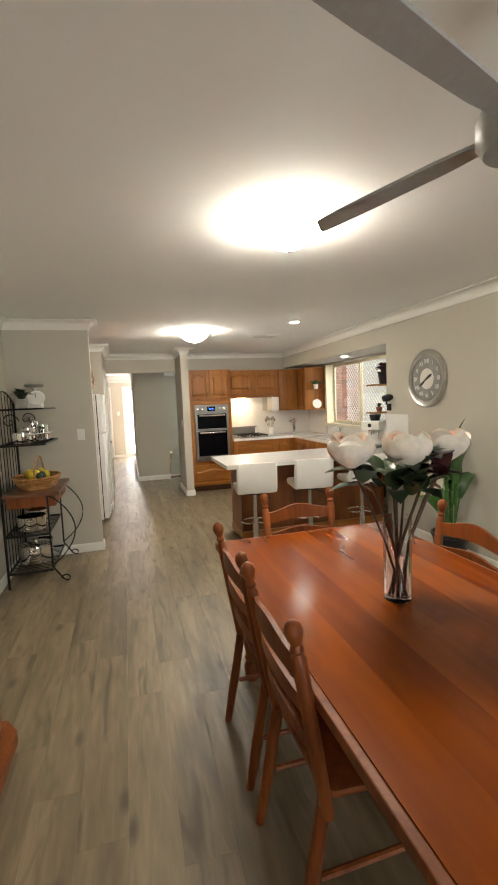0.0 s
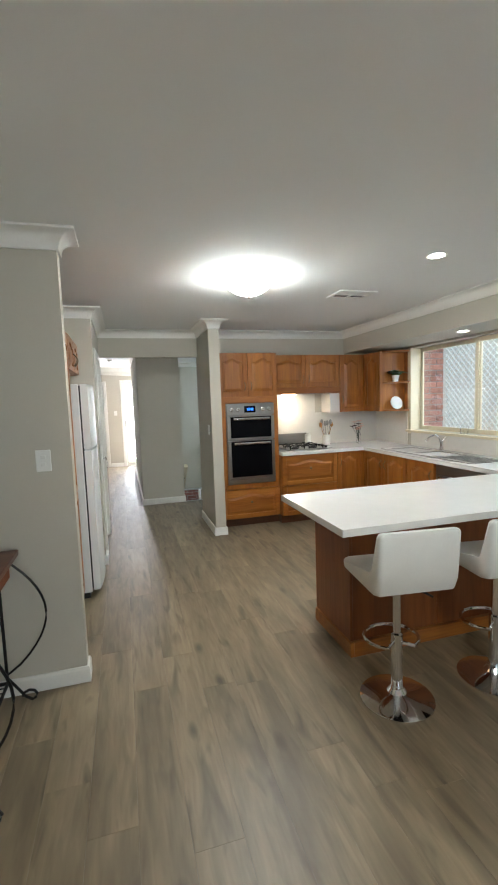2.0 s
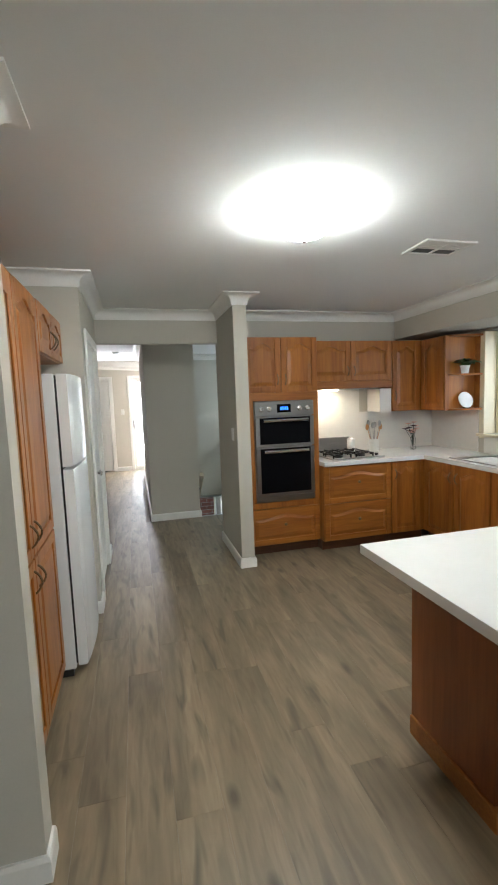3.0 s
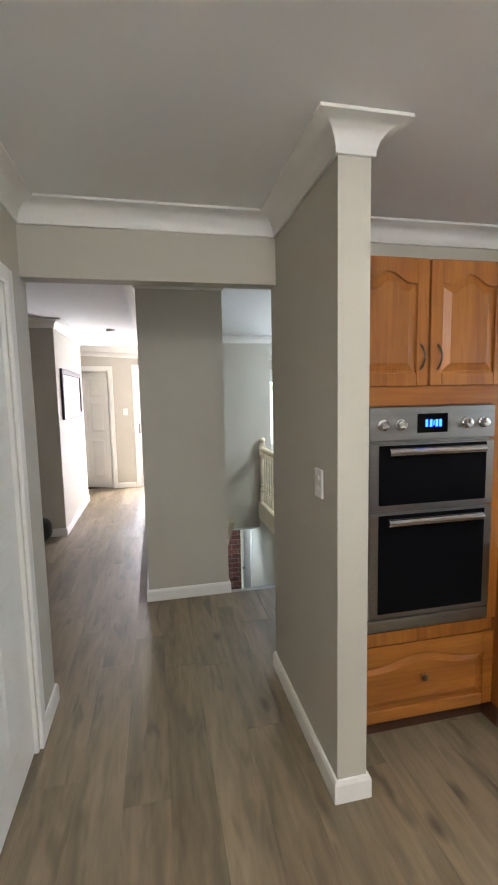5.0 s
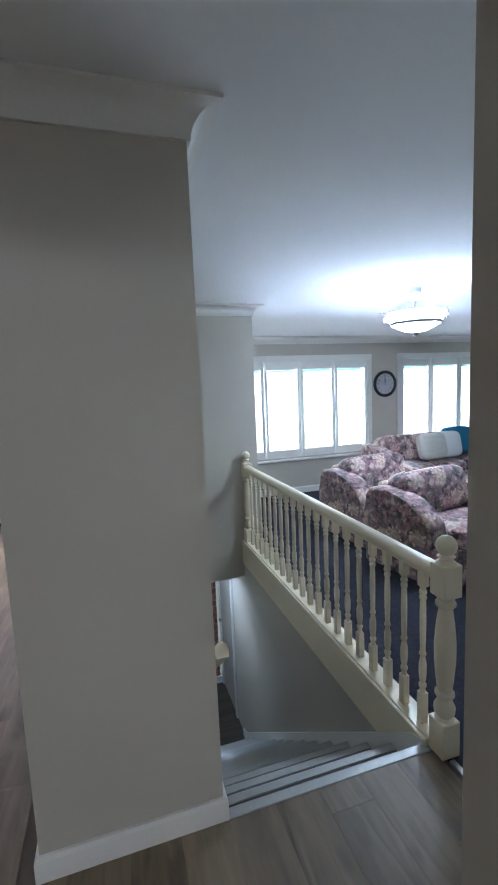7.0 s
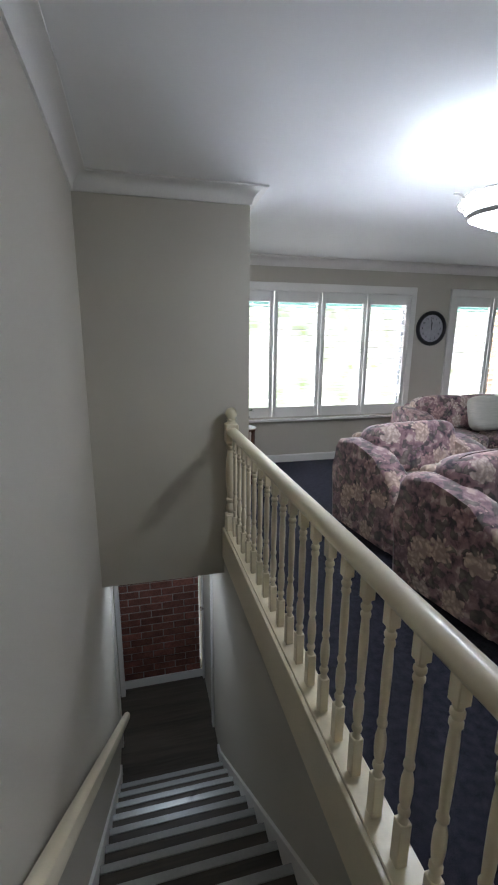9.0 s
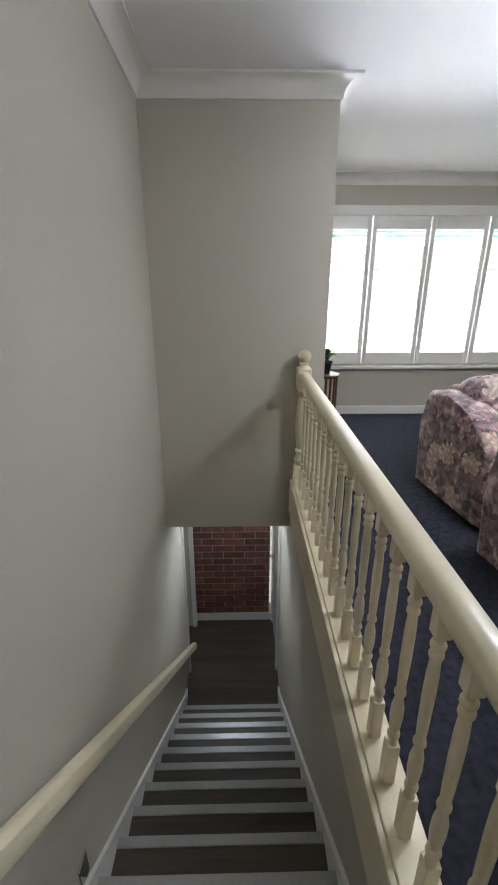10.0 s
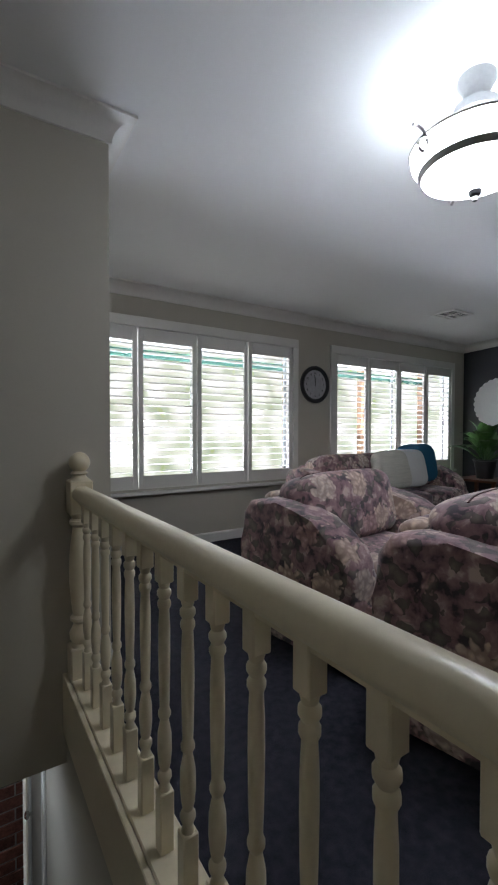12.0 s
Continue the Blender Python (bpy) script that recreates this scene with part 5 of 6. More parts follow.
# lower landing: trim and door
solid("trim_lower", boxes((1.27, 2.194, 13.705, 13.718, -2.45, -2.35), (1.255, 1.30, 13.60, 13.66, -2.45, -0.37), (1.262, 1.296, 12.96, 13.01, -2.45, -0.37)), TRIM, "white skirting and door trim downstairs", "trim")
t = flush_door("door_2", "white door at the bottom of the stairs, closed", 0.62, 2.0, pose(2.194, 13.66, -2.45, 0, 0, -90), 0.10)

# ---- lounge ----
def armchair(name, at, rz, w, label, cushions=1, group="floral lounge suite"):
    """Rolled-arm upholstered seat facing -y, its width w along x."""
    t = thing(name, label, "sofa" if cushions > 1 else "armchair", group, at, rz)
    h = w / 2
    part("base", boxes((-h + 0.1, h - 0.1, -0.40, 0.36, 0.10, 0.30), bev=0.02, seg=2), FLORAL, t, smooth=True)
    part("skirt", boxes((-h + 0.02, h - 0.02, -0.405, 0.42, 0.02, 0.14), bev=0.008), FLORAL, t)
    prof = [(-0.30, 0.03), (-0.31, 0.40), (-0.30, 0.48), (-0.265, 0.545), (-0.19, 0.60), (-0.08, 0.645), (0.05, 0.68), (0.16, 0.70), (0.28, 0.705), (0.37, 0.685), (0.42, 0.62), (0.43, 0.45), (0.42, 0.03)]
    for s in (-1, 1):
        bm = bmesh.new()
        a, b = (-h, -h + 0.19) if s < 0 else (h - 0.19, h)
        prism(bm, prof, lambda u, v, q: (q, u, v), a, b)
        bmesh.ops.bevel(bm, geom=[e for e in bm.edges if abs(e.verts[0].co.x - e.verts[1].co.x) < 1e-6 and e.verts[0].co.z + e.verts[1].co.z > 0.2], offset=0.04, segments=4, affect="EDGES", profile=0.5)
        part("arm", bm, FLORAL, t, smooth=True)
    bm = bmesh.new()
    prism(bm, [(0.22, 0.1), (0.24, 0.66), (0.28, 0.71), (0.36, 0.73), (0.42, 0.70), (0.44, 0.5), (0.43, 0.05)], lambda u, v, q: (q, u, v), -h + 0.15, h - 0.15)
    bmesh.ops.bevel(bm, geom=[e for e in bm.edges], offset=0.03, segments=3, affect="EDGES", profile=0.5)
    part("back", bm, FLORAL, t, smooth=True)
    cw = (w - 0.38) / cushions
    for i in range(cushions):
        cx = -h + 0.19 + cw * (i + 0.5)
        part("seat_cushion", pillow(bmesh.new(), (cx, -0.1, 0.385), (cw / 2 - 0.005, 0.33, 0.09), 0.4), FLORAL, t, smooth=True)
        m = Matrix.Translation((cx, 0.16, 0.63)) @ Matrix.Rotation(radians(-14), 4, "X")
        bc = part("back_cushion", pillow(bmesh.new(), (0, 0, 0), (cw / 2 + 0.06, 0.15, 0.195), 0.42, 24, 14, m), FLORAL, t, smooth=True)
        part("piping", sweep(bmesh.new(), [m @ Vector(((cw / 2 + 0.03) * u, -0.03, 0.194 - 0.04 * abs(u) ** 6)) for u in [-0.9 + 0.15 * k for k in range(13)]], 0.005), MAROON, bc, "dark piping", smooth=True)
    return t


armchair("armchair", (3.67, 12.08, 0), 7, 1.04, "floral mauve rolled-arm armchair near the balustrade")
armchair("armchair", (3.66, 11.17, 0), 10, 1.04, "floral mauve rolled-arm armchair beside the other armchair")
armchair("sofa", (5.45, 13.42, 0), 0, 1.95, "floral mauve three-seat sofa under the window with cushions", 3)


def cushion(at, rz, rx, s, m, label):
    t = part("cushion", pillow(bmesh.new(), (0, 0, 0), (s, 0.07, s * 0.8), 0.45, 24, 12), m, None, "", True)
    t.matrix_basis = pose(*at, rx, 0, rz)
    tagged(t, label, "cushion", "cushions on the sofa")


cushion((5.15, 13.10, 0.70), 4, -16, 0.23, KNIT, "cream ribbed knit cushion on the sofa")
cushion((5.42, 13.14, 0.70), -4, -14, 0.23, PAPER, "plain white cushion on the sofa")
cushion((5.66, 13.20, 0.74), -4, -12, 0.24, BLUE, "plain teal blue cushion on the sofa")

t = thing("coffee_table", "low coffee table with pale top", "table")
part("top", boxes((4.55, 5.55, 11.55, 12.15, 0.42, 0.45), bev=0.006, seg=2), SPLASH, t)
for lx in (4.6, 5.5):
    for ly in (11.6, 12.1):
        part("leg", boxes((lx - 0.025, lx + 0.025, ly - 0.025, ly + 0.025, 0, 0.42), bev=0.004), DARKTIMBER, t)

# bowl pendant
LX, LY, LD = 3.56, 11.42, 0.12
t = thing("bowl_ceiling_light", "frosted glass bowl ceiling light with scroll metal arms, lit", "ceiling light", "", (LX, LY, -LD))
part("canopy", lathe(bmesh.new(), [(0.07, H + LD + 0.003), (0.072, H + LD - 0.02), (0.05, H + LD - 0.06), (0.05, H + LD - 0.11), (0.085, H + LD - 0.115), (0.088, H + LD - 0.15), (0.03, H + LD - 0.165)], 24), GREYFAN, t, smooth=True)
part("stem", lathe(bmesh.new(), [(0.012, H + LD - 0.05), (0.012, 2.09)], 10), SILVER, t, smooth=True)
part("bowl", lathe(bmesh.new(), [(0.245, 2.30), (0.239, 2.26), (0.209, 2.215), (0.155, 2.175), (0.084, 2.145), (0.0, 2.132)], 36, None, False), LAMPBOWL, t, smooth=True)
part("bowl_lining", lathe(bmesh.new(), [(0.0, 2.138), (0.081, 2.151), (0.151, 2.181), (0.203, 2.221), (0.232, 2.262), (0.238, 2.30)], 36, None, False), LAMPINNER, t, smooth=True)
part("band", lathe(bmesh.new(), [(0.201, 2.196), (0.206, 2.2), (0.216, 2.218), (0.211, 2.224)], 36, None, False), GREYFAN, t, smooth=True)
part("rim", lathe(bmesh.new(), [(0.246, 2.295), (0.252, 2.30), (0.246, 2.307)], 36, None, False), SILVER, t, smooth=True)
part("finial", lathe(bmesh.new(), [(0, 2.085), (0.008, 2.09), (0.005, 2.10), (0.022, 2.112), (0.026, 2.128), (0.01, 2.135)], 14), BLACK, t, smooth=True)
for k in range(3):
    a = radians(170 + 120 * k)
    pts = [(0.245 + 0.03 * q + 0.035 * math.sin(3.6 * q), 2.235 + 0.035 * math.cos(3.6 * q) + 0.02 * q) for q in [i / 12 * 1.9 for i in range(13)]]
    part("scroll_arm", sweep(bmesh.new(), [(r * math.cos(a), r * math.sin(a), z) for r, z in pts], 0.006), SILVER, t, smooth=True)


def ceiling_vent(x, y, rz, w, d, turned):
    t = thing("ceiling_vent", "white slatted ceiling air vent", "vent", "ceiling vents", (x, y, H - fall(x, y)), rz)
    part("frame", boxes((-w / 2, w / 2, -d / 2, -d / 2 + 0.03, -0.012, 0), (-w / 2, w / 2, d / 2 - 0.03, d / 2, -0.012, 0), (-w / 2, -w / 2 + 0.03, -d / 2 + 0.03, d / 2 - 0.03, -0.012, 0), (w / 2 - 0.03, w / 2, -d / 2 + 0.03, d / 2 - 0.03, -0.012, 0), (-0.008, 0.008, -d / 2 + 0.03, d / 2 - 0.03, -0.012, 0), bev=0.002), PLASTICW, t)
    part("backing", boxes((-w / 2 + 0.02, w / 2 - 0.02, -d / 2 + 0.02, d / 2 - 0.02, -0.004, -0.0015)), BLACK, t)
    part("cross_bar", boxes((-w / 2 + 0.03, -0.0085, -0.007, 0.007, -0.012, -0.0045), (0.0085, w / 2 - 0.03, -0.007, 0.007, -0.012, -0.0045)), PLASTICW, t)
    for i in range(3):
        yy = -d / 2 + 0.03 + (d / 2 - 0.04) * (i + 0.5) / 3
        for x0, x1 in ((-w / 2 + 0.0305, -0.0085), (0.0085, w / 2 - 0.0305)):
            part("slat", boxes((x0, x1, yy - turned, yy + turned, -0.0105, -0.0045)), PLASTICW, t)


ceiling_vent(2.42, 6.35, 0, 0.36, 0.26, 0.011)
ceiling_vent(6.35, 13.28, 0, 0.36, 0.28, 0.002)


def wall_clock(label, at, rz, R, rim, face):
    t = thing("wall_clock", label, "clock", "", at, rz)
    fl = Matrix.Rotation(radians(90), 4, "X")
    part("rim", lathe(bmesh.new(), [(R * 0.80, 0.0), (R * 0.78, 0.016), (R * 0.84, 0.03), (R * 0.92, 0.036), (R, 0.022), (R, 0.0)], 48, fl, False), rim, t, smooth=True)
    part("face", lathe(bmesh.new(), [(R * 0.81, 0.003), (R * 0.81, 0.008), (0, 0.008)], 48, fl), face, t)
    return t


CH = wall_clock("large round silver-rimmed roman numeral wall clock", (3.458, 4.235, 1.70), 90 + 180, 0.295, SILVER, CLOCKFACE)
fl = Matrix.Rotation(radians(90), 4, "X")
part("centre_plate", lathe(bmesh.new(), [(0.105, 0.008), (0.105, 0.011), (0, 0.011)], 36, fl), SPLASH, CH)
for k, s in enumerate(("XII", "I", "II", "III", "IIII", "V", "VI", "VII", "VIII", "IX", "X", "XI")):
    cu = bpy.data.curves.new("numeral", "FONT")
    cu.body, cu.size, cu.align_x, cu.align_y, cu.extrude = s, 0.062, "CENTER", "CENTER", 0.001
    ob = new("numeral", cu)
    cu.materials.append(PAPER)
    ob.parent = CH
    a = radians(30 * k)
    ob.matrix_basis = Matrix.Translation((0.175 * math.sin(a), -0.0105, 0.175 * math.cos(a))) @ Matrix.Rotation(radians(90), 4, "X")
for a, l, w in ((62, 0.10, 0.009), (235, 0.15, 0.007)):
    q = radians(a)
    bm = bmesh.new()
    prism(bm, [(-w, -0.03), (w, -0.03), (w * 1.8, l * 0.6), (0, l), (-w * 1.8, l * 0.6)], lambda u, v, p: (u * math.cos(q) + v * math.sin(q), -0.013 - p, -u * math.sin(q) + v * math.cos(q)), 0, 0.002)
    part("pointer", bm, BLACK, CH)
CB = wall_clock("round black-rimmed wall clock between the windows", (5.11, 14.128, 1.575), 0, 0.205, BLACK, CLOCKPALE)
for k in range(12):
    cu = bpy.data.curves.new("numeral", "FONT")
    cu.body, cu.size, cu.align_x, cu.align_y, cu.extrude = str(k or 12), 0.035, "CENTER", "CENTER", 0.001
    ob = new("numeral", cu)
    cu.materials.append(BLACK)
    ob.parent = CB
    a = radians(30 * k)
    ob.matrix_basis = Matrix.Translation((0.125 * math.sin(a), -0.0105, 0.125 * math.cos(a))) @ Matrix.Rotation(radians(90), 4, "X")
for a, l, w in ((5, 0.08, 0.004), (355, 0.11, 0.003)):
    q = radians(a)
    bm = bmesh.new()
    prism(bm, [(-w, -0.02), (w, -0.02), (w * 0.7, l), (-w * 0.7, l)], lambda u, v, p: (u * math.cos(q) + v * math.sin(q), -0.013 - p, -u * math.sin(q) + v * math.cos(q)), 0, 0.002)
    part("pointer", bm, BLACK, CB)

# wall ornament on the charcoal wall
t = thing("wall_ornament", "white scalloped round wall ornament on the black wall", "wall decor", "", (7.997, 13.62, 1.45))
for ring, (r, cnt, pr) in enumerate(((0.30, 26, 0.05), (0.23, 22, 0.045), (0.16, 18, 0.04), (0.09, 12, 0.035))):
    bm = bmesh.new()
    for k in range(cnt):
        a = 2 * math.pi * k / cnt + ring * 0.1
        disc(bm, (-0.012 - 0.009 * ring, r * math.cos(a), r * math.sin(a)), pr, "x", 0.01, 10)
    disc(bm, (-0.008 - 0.009 * ring, 0, 0), r, "x", 0.006, 28)
    part("petal_ring", bm, PAPER, t)


def potted(name, label, at, pot_r, pot_h, pot_m, leaves, spread, rise, wid, m=LEAF, seed=1, group=""):
    t = thing(name, label, "plant", group, at)
    part("pot", lathe(bmesh.new(), [(pot_r * 0.72, 0), (pot_r, pot_h), (pot_r * 1.06, pot_h), (pot_r * 1.06, pot_h * 0.93), (pot_r * 0.95, pot_h * 0.9), (pot_r * 0.9, pot_h * 0.9), (0, pot_h * 0.88)], 20), pot_m, t, smooth=True)
    r = random.Random(seed)
    bm = bmesh.new()
    for k in range(leaves):
        a = k * 2.4 + r.uniform(-0.3, 0.3)
        e = r.uniform(0.35, 1.0)
        tip = (spread * e * math.cos(a), spread * e * math.sin(a), pot_h + rise * (1.15 - e) + rise * r.uniform(0, 0.35))
        mid = (tip[0] * 0.35, tip[1] * 0.35, pot_h + (tip[2] - pot_h) * 0.5)
        sweep(bm, [(0.2 * pot_r * math.cos(a), 0.2 * pot_r * math.sin(a), pot_h * 0.88), mid], wid * 0.09 + 0.001, 4)
        leaf(bm, mid, tip, wid * r.uniform(0.7, 1.1), r.uniform(0.2, 0.7))
    part("foliage", bm, m, t, smooth=True)
    return t


potted("leafy_plant", "broad-leaved green plant in a pot by the black wall", (7.55, 13.55, 0.45), 0.14, 0.25, BLACK, 34, 0.55, 0.5, 0.08, LEAF, 3)
t = thing("plant_table", "small dark timber table in the lounge corner", "table")
part("top", boxes((7.25, 7.85, 13.25, 13.85, 0.42, 0.45), bev=0.005), DARKTIMBER, t)
for lx in (7.3, 7.8):
    for ly in (13.3, 13.8):
        part("leg", boxes((lx - 0.02, lx + 0.02, ly - 0.02, ly + 0.02, 0, 0.42)), DARKTIMBER, t)
t = thing("plant_stand", "dark timber plant stand with slatted sides", "plant stand", "", (2.60, 13.5, 0))
part("top", lathe(bmesh.new(), [(0.15, 0.55), (0.15, 0.57), (0.14, 0.575), (0, 0.575)], 8), DARKTIMBER, t)
for k in range(8):
    a = radians(45 * k)
    part("slat", sweep(bmesh.new(), [(0.12 * math.cos(a), 0.12 * math.sin(a), 0), (0.12 * math.cos(a), 0.12 * math.sin(a), 0.55)], 0.012, 4), DARKTIMBER, t)
potted("small_houseplant", "small green houseplant on the plant stand", (2.60, 13.5, 0.575), 0.07, 0.11, BLACK, 18, 0.16, 0.14, 0.03, LEAF, 9)
potted("bird_of_paradise_plant", "large green broad-leaved plant in a dark pot by the wall", (3.22, 3.62, 0), 0.16, 0.3, BLACK, 12, 0.34, 0.98, 0.10, LEAF, 5)

# ---- hall ----
t = thing("framed_picture", "dark framed picture with pale mount on the hall wall", "picture", "", (-0.31, 12.37, 1.63), 0)
part("picture_frame", boxes((0, 0.03, -0.65, -0.585, -0.30, 0.30), (0, 0.03, 0.585, 0.65, -0.30, 0.30), (0, 0.03, -0.585, 0.585, 0.235, 0.30), (0, 0.03, -0.585, 0.585, -0.30, -0.235), bev=0.004), BLACK, t)
part("mount", boxes((0.002, 0.012, -0.585, 0.585, -0.235, 0.235)), PAPER, t)
part("print", boxes((0.012, 0.014, -0.42, 0.42, -0.13, 0.13)), CLOCKFACE, t)
t = flush_door("door_3", "white panelled hall door standing ajar", 0.80, 2.05, pose(-0.80, 14.15, 0), 0.08, 24)
t = tagged(new("door_4"), "white framed glazed sliding door to the garden", "door", "", "structure")
t.matrix_basis = pose(0.45, 14.15, 0)
part("architrave", boxes((-0.065, 0, -0.018, 0, 0, 2.135), (0.83, 0.895, -0.018, 0, 0, 2.135), (0, 0.83, -0.018, 0, 2.07, 2.135), bev=0.004), TRIM, t)
part("leaf_frame", boxes((0.002, 0.055, 0.03, 0.07, 0, 2.068), (0.775, 0.828, 0.03, 0.07, 0, 2.068), (0.055, 0.775, 0.03, 0.07, 0, 0.09), (0.055, 0.775, 0.03, 0.07, 1.99, 2.068)), TRIM, t)
part("pane", boxes((0.055, 0.775, 0.048, 0.052, 0.09, 1.99)), GLASS, t).visible_shadow = False
part("door_handle", boxes((0.02, 0.04, 0.005, 0.03, 0.95, 1.12), bev=0.003), BLACK, t)
solid("wall_side_room", boxes((-2.2, 0.4, 16.5, 16.6, -0.1, 2.6), (-2.3, -2.2, 14.27, 16.6, -0.1, 2.6), (0.32, 0.4, 14.27, 16.5, -0.1, 2.6), (-2.3, 0.4, 14.27, 16.6, 2.5, 2.6)), WALL, "plain painted room beyond the ajar door", "wall")
solid("floor_side_room", boxes((-2.3, 0.4, 14.3, 16.6, -0.2, -0.004)), CARPET, "dark carpet of the side room", "carpet")
t = thing("smoke_alarm", "small round white smoke alarm on the ceiling", "smoke alarm", "", (0.24, 12.2, H))
part("body", lathe(bmesh.new(), [(0.055, 0), (0.052, -0.03), (0.03, -0.04), (0, -0.041)], 20), PLASTICW, t, smooth=True)
t = thing("black_bag", "black fabric bag on the hall floor", "bag", "", (-0.62, 11.33, 0))
part("body", pillow(bmesh.new(), (0, 0, 0.14), (0.2, 0.13, 0.14), 0.7), BLACK, t, smooth=True)
part("strap", sweep(bmesh.new(), [(-0.1, 0, 0.25), (-0.06, 0, 0.33), (0.04, 0, 0.34), (0.1, 0, 0.25)], 0.01), BLACK, t, smooth=True)


def switch(at, rz, w=0.075, h=0.115, keys=2):
    t = thing("light_switch", "white plastic wall switch plate", "light switch", "wall switches", at, rz)
    part("plate", boxes((-w / 2, w / 2, -0.009, 0, -h / 2, h / 2), bev=0.003), PLASTICW, t)
    for k in range(keys):
        part("rocker", boxes((-0.012, 0.012, -0.013, -0.0085, 0.022 - 0.04 * k - 0.009, 0.022 - 0.04 * k + 0.009), bev=0.002), PLASTICW, t)


switch((0.0, 5.32, 1.27), 0)
switch((1.38, 7.85, 1.22), -90)
switch((0.25, 14.15, 1.33), 0, keys=1)
t = thing("power_outlet", "white stairwell wall plate with chrome edge", "wall plate", "", (1.275, 10.42, -0.52), 90)
part("plate", boxes((-0.035, 0.035, -0.009, 0, -0.055, 0.055), bev=0.003), CHROME, t)

# ---- baker's rack ----
RX0, RX1, RY0, RY1 = -0.60, -0.20, 4.50, 5.22
t = thing("bakers_rack", "black wrought iron baker's rack with a timber shelf against the wall", "shelf")
for y in (RY0, RY1):
    part("back_upright", sweep(bmesh.new(), [(RX0, y, 0), (RX0, y, 1.62)], 0.011, 8), IRON, t, smooth=True)
    part("front_upright", sweep(bmesh.new(), [(RX1 - 0.04, y, 0.16), (RX1 - 0.04, y, 0.80)], 0.008, 8), IRON, t, smooth=True)
    q = [(RX1 - 0.04 + 0.02 * i, 0.16 - 0.03 * i) for i in range(5)]
    foot = q + [(RX1 + 0.06 + 0.035 * math.sin(a), 0.045 - 0.028 * math.cos(a)) for a in (0.3, 0.9, 1.6, 2.4, 3.2, 4.0, 4.7)]
    part("scroll_foot", sweep(bmesh.new(), [(x, y, z) for x, z in foot], 0.007), IRON, t, smooth=True)
    bow = [(RX1 - 0.03 + 0.20 * math.sin(math.pi * i / 14) ** 0.8, 0.80 - 0.62 * i / 14) for i in range(15)]
    part("side_bow", sweep(bmesh.new(), [(x, y, z) for x, z in bow], 0.006), IRON, t, smooth=True)
    curl = [(RX0 + 0.12 + 0.07 * (1 - a / 9) * math.cos(a), 1.46 + 0.07 * (1 - a / 9) * math.sin(a)) for a in [0.5 * i for i in range(16)]]
    part("scroll", sweep(bmesh.new(), [(x, y, z) for x, z in curl], 0.005), IRON, t, smooth=True)
for z, x1 in ((1.56, RX1 - 0.02), (1.25, RX1 - 0.02), (0.46, RX1 - 0.05), (0.13, RX1 - 0.04)):
    bm = bmesh.new()
    for a, b in (((RX0, RY0), (x1, RY0)), ((x1, RY0), (x1, RY1)), ((x1, RY1), (RX0, RY1)), ((RX0, RY1), (RX0, RY0))):
        sweep(bm, [(*a, z), (*b, z)], 0.009)
    for i in range(1, 18):
        y = RY0 + (RY1 - RY0) * i / 18
        sweep(bm, [(RX0, y, z), (x1, y, z)], 0.0035, 5)
    part("wire_shelf", bm, IRON, t, smooth=True)
for i in range(1, 7):
    y = RY0 + (RY1 - RY0) * i / 7
    part("back_bar", sweep(bmesh.new(), [(RX0, y, 0.13), (RX0, y, 1.62 + 0.10 * math.sin(math.pi * i / 7))], 0.004, 5), IRON, t, smooth=True)
part("crest", sweep(bmesh.new(), [(RX0, RY0 + (RY1 - RY0) * i / 12, 1.62 + 0.11 * math.sin(math.pi * i / 12)) for i in range(13)], 0.008), IRON, t, smooth=True)
part("timber_shelf", boxes((RX0 + 0.01, RX1 + 0.06, RY0 - 0.02, RY1 + 0.02, 0.80, 0.83), bev=0.005, seg=2), DARKTIMBER, t, "stained timber shelf")
dr = part("drawer", boxes((RX0 + 0.03, RX1 + 0.02, RY0 + 0.02, RY1 - 0.02, 0.70, 0.80), bev=0.003), PINEZ, t)
part("knob", lathe(bmesh.new(), [(0.006, 0), (0.006, 0.012), (0.014, 0.02), (0.0, 0.03)], 12, Matrix.Translation((RX1 + 0.02, 4.86, 0.75)) @ Matrix.Rotation(radians(90), 4, "Y")), BRONZE, dr, smooth=True)

t = thing("fruit_basket", "oval wicker basket with a hooped handle full of lemons", "basket", "", (-0.37, 4.85, 0.83))
for k in range(5):
    bm = bmesh.new()
    z, a, b = 0.012 + 0.022 * k, 0.15 + 0.012 * k, 0.20 + 0.012 * k
    pts = [((a + 0.004 * (-1) ** i) * math.cos(2 * math.pi * i / 40), (b + 0.004 * (-1) ** i) * math.sin(2 * math.pi * i / 40), z) for i in range(41)]
    part("woven_band", sweep(bm, pts, 0.0125, 6), WICKER, t, smooth=True)
part("base", prism(bmesh.new(), [(0.15 * math.cos(2 * math.pi * i / 24), 0.20 * math.sin(2 * math.pi * i / 24)) for i in range(24)], lambda u, v, q: (u, v, q), 0.0, 0.012), WICKER, t)
part("hoop_handle", sweep(bmesh.new(), [(0.02, 0.235 * math.cos(math.pi * i / 16), 0.09 + 0.20 * math.sin(math.pi * i / 16)) for i in range(17)], 0.008), WICKER, t, smooth=True)
rnd = random.Random(2)
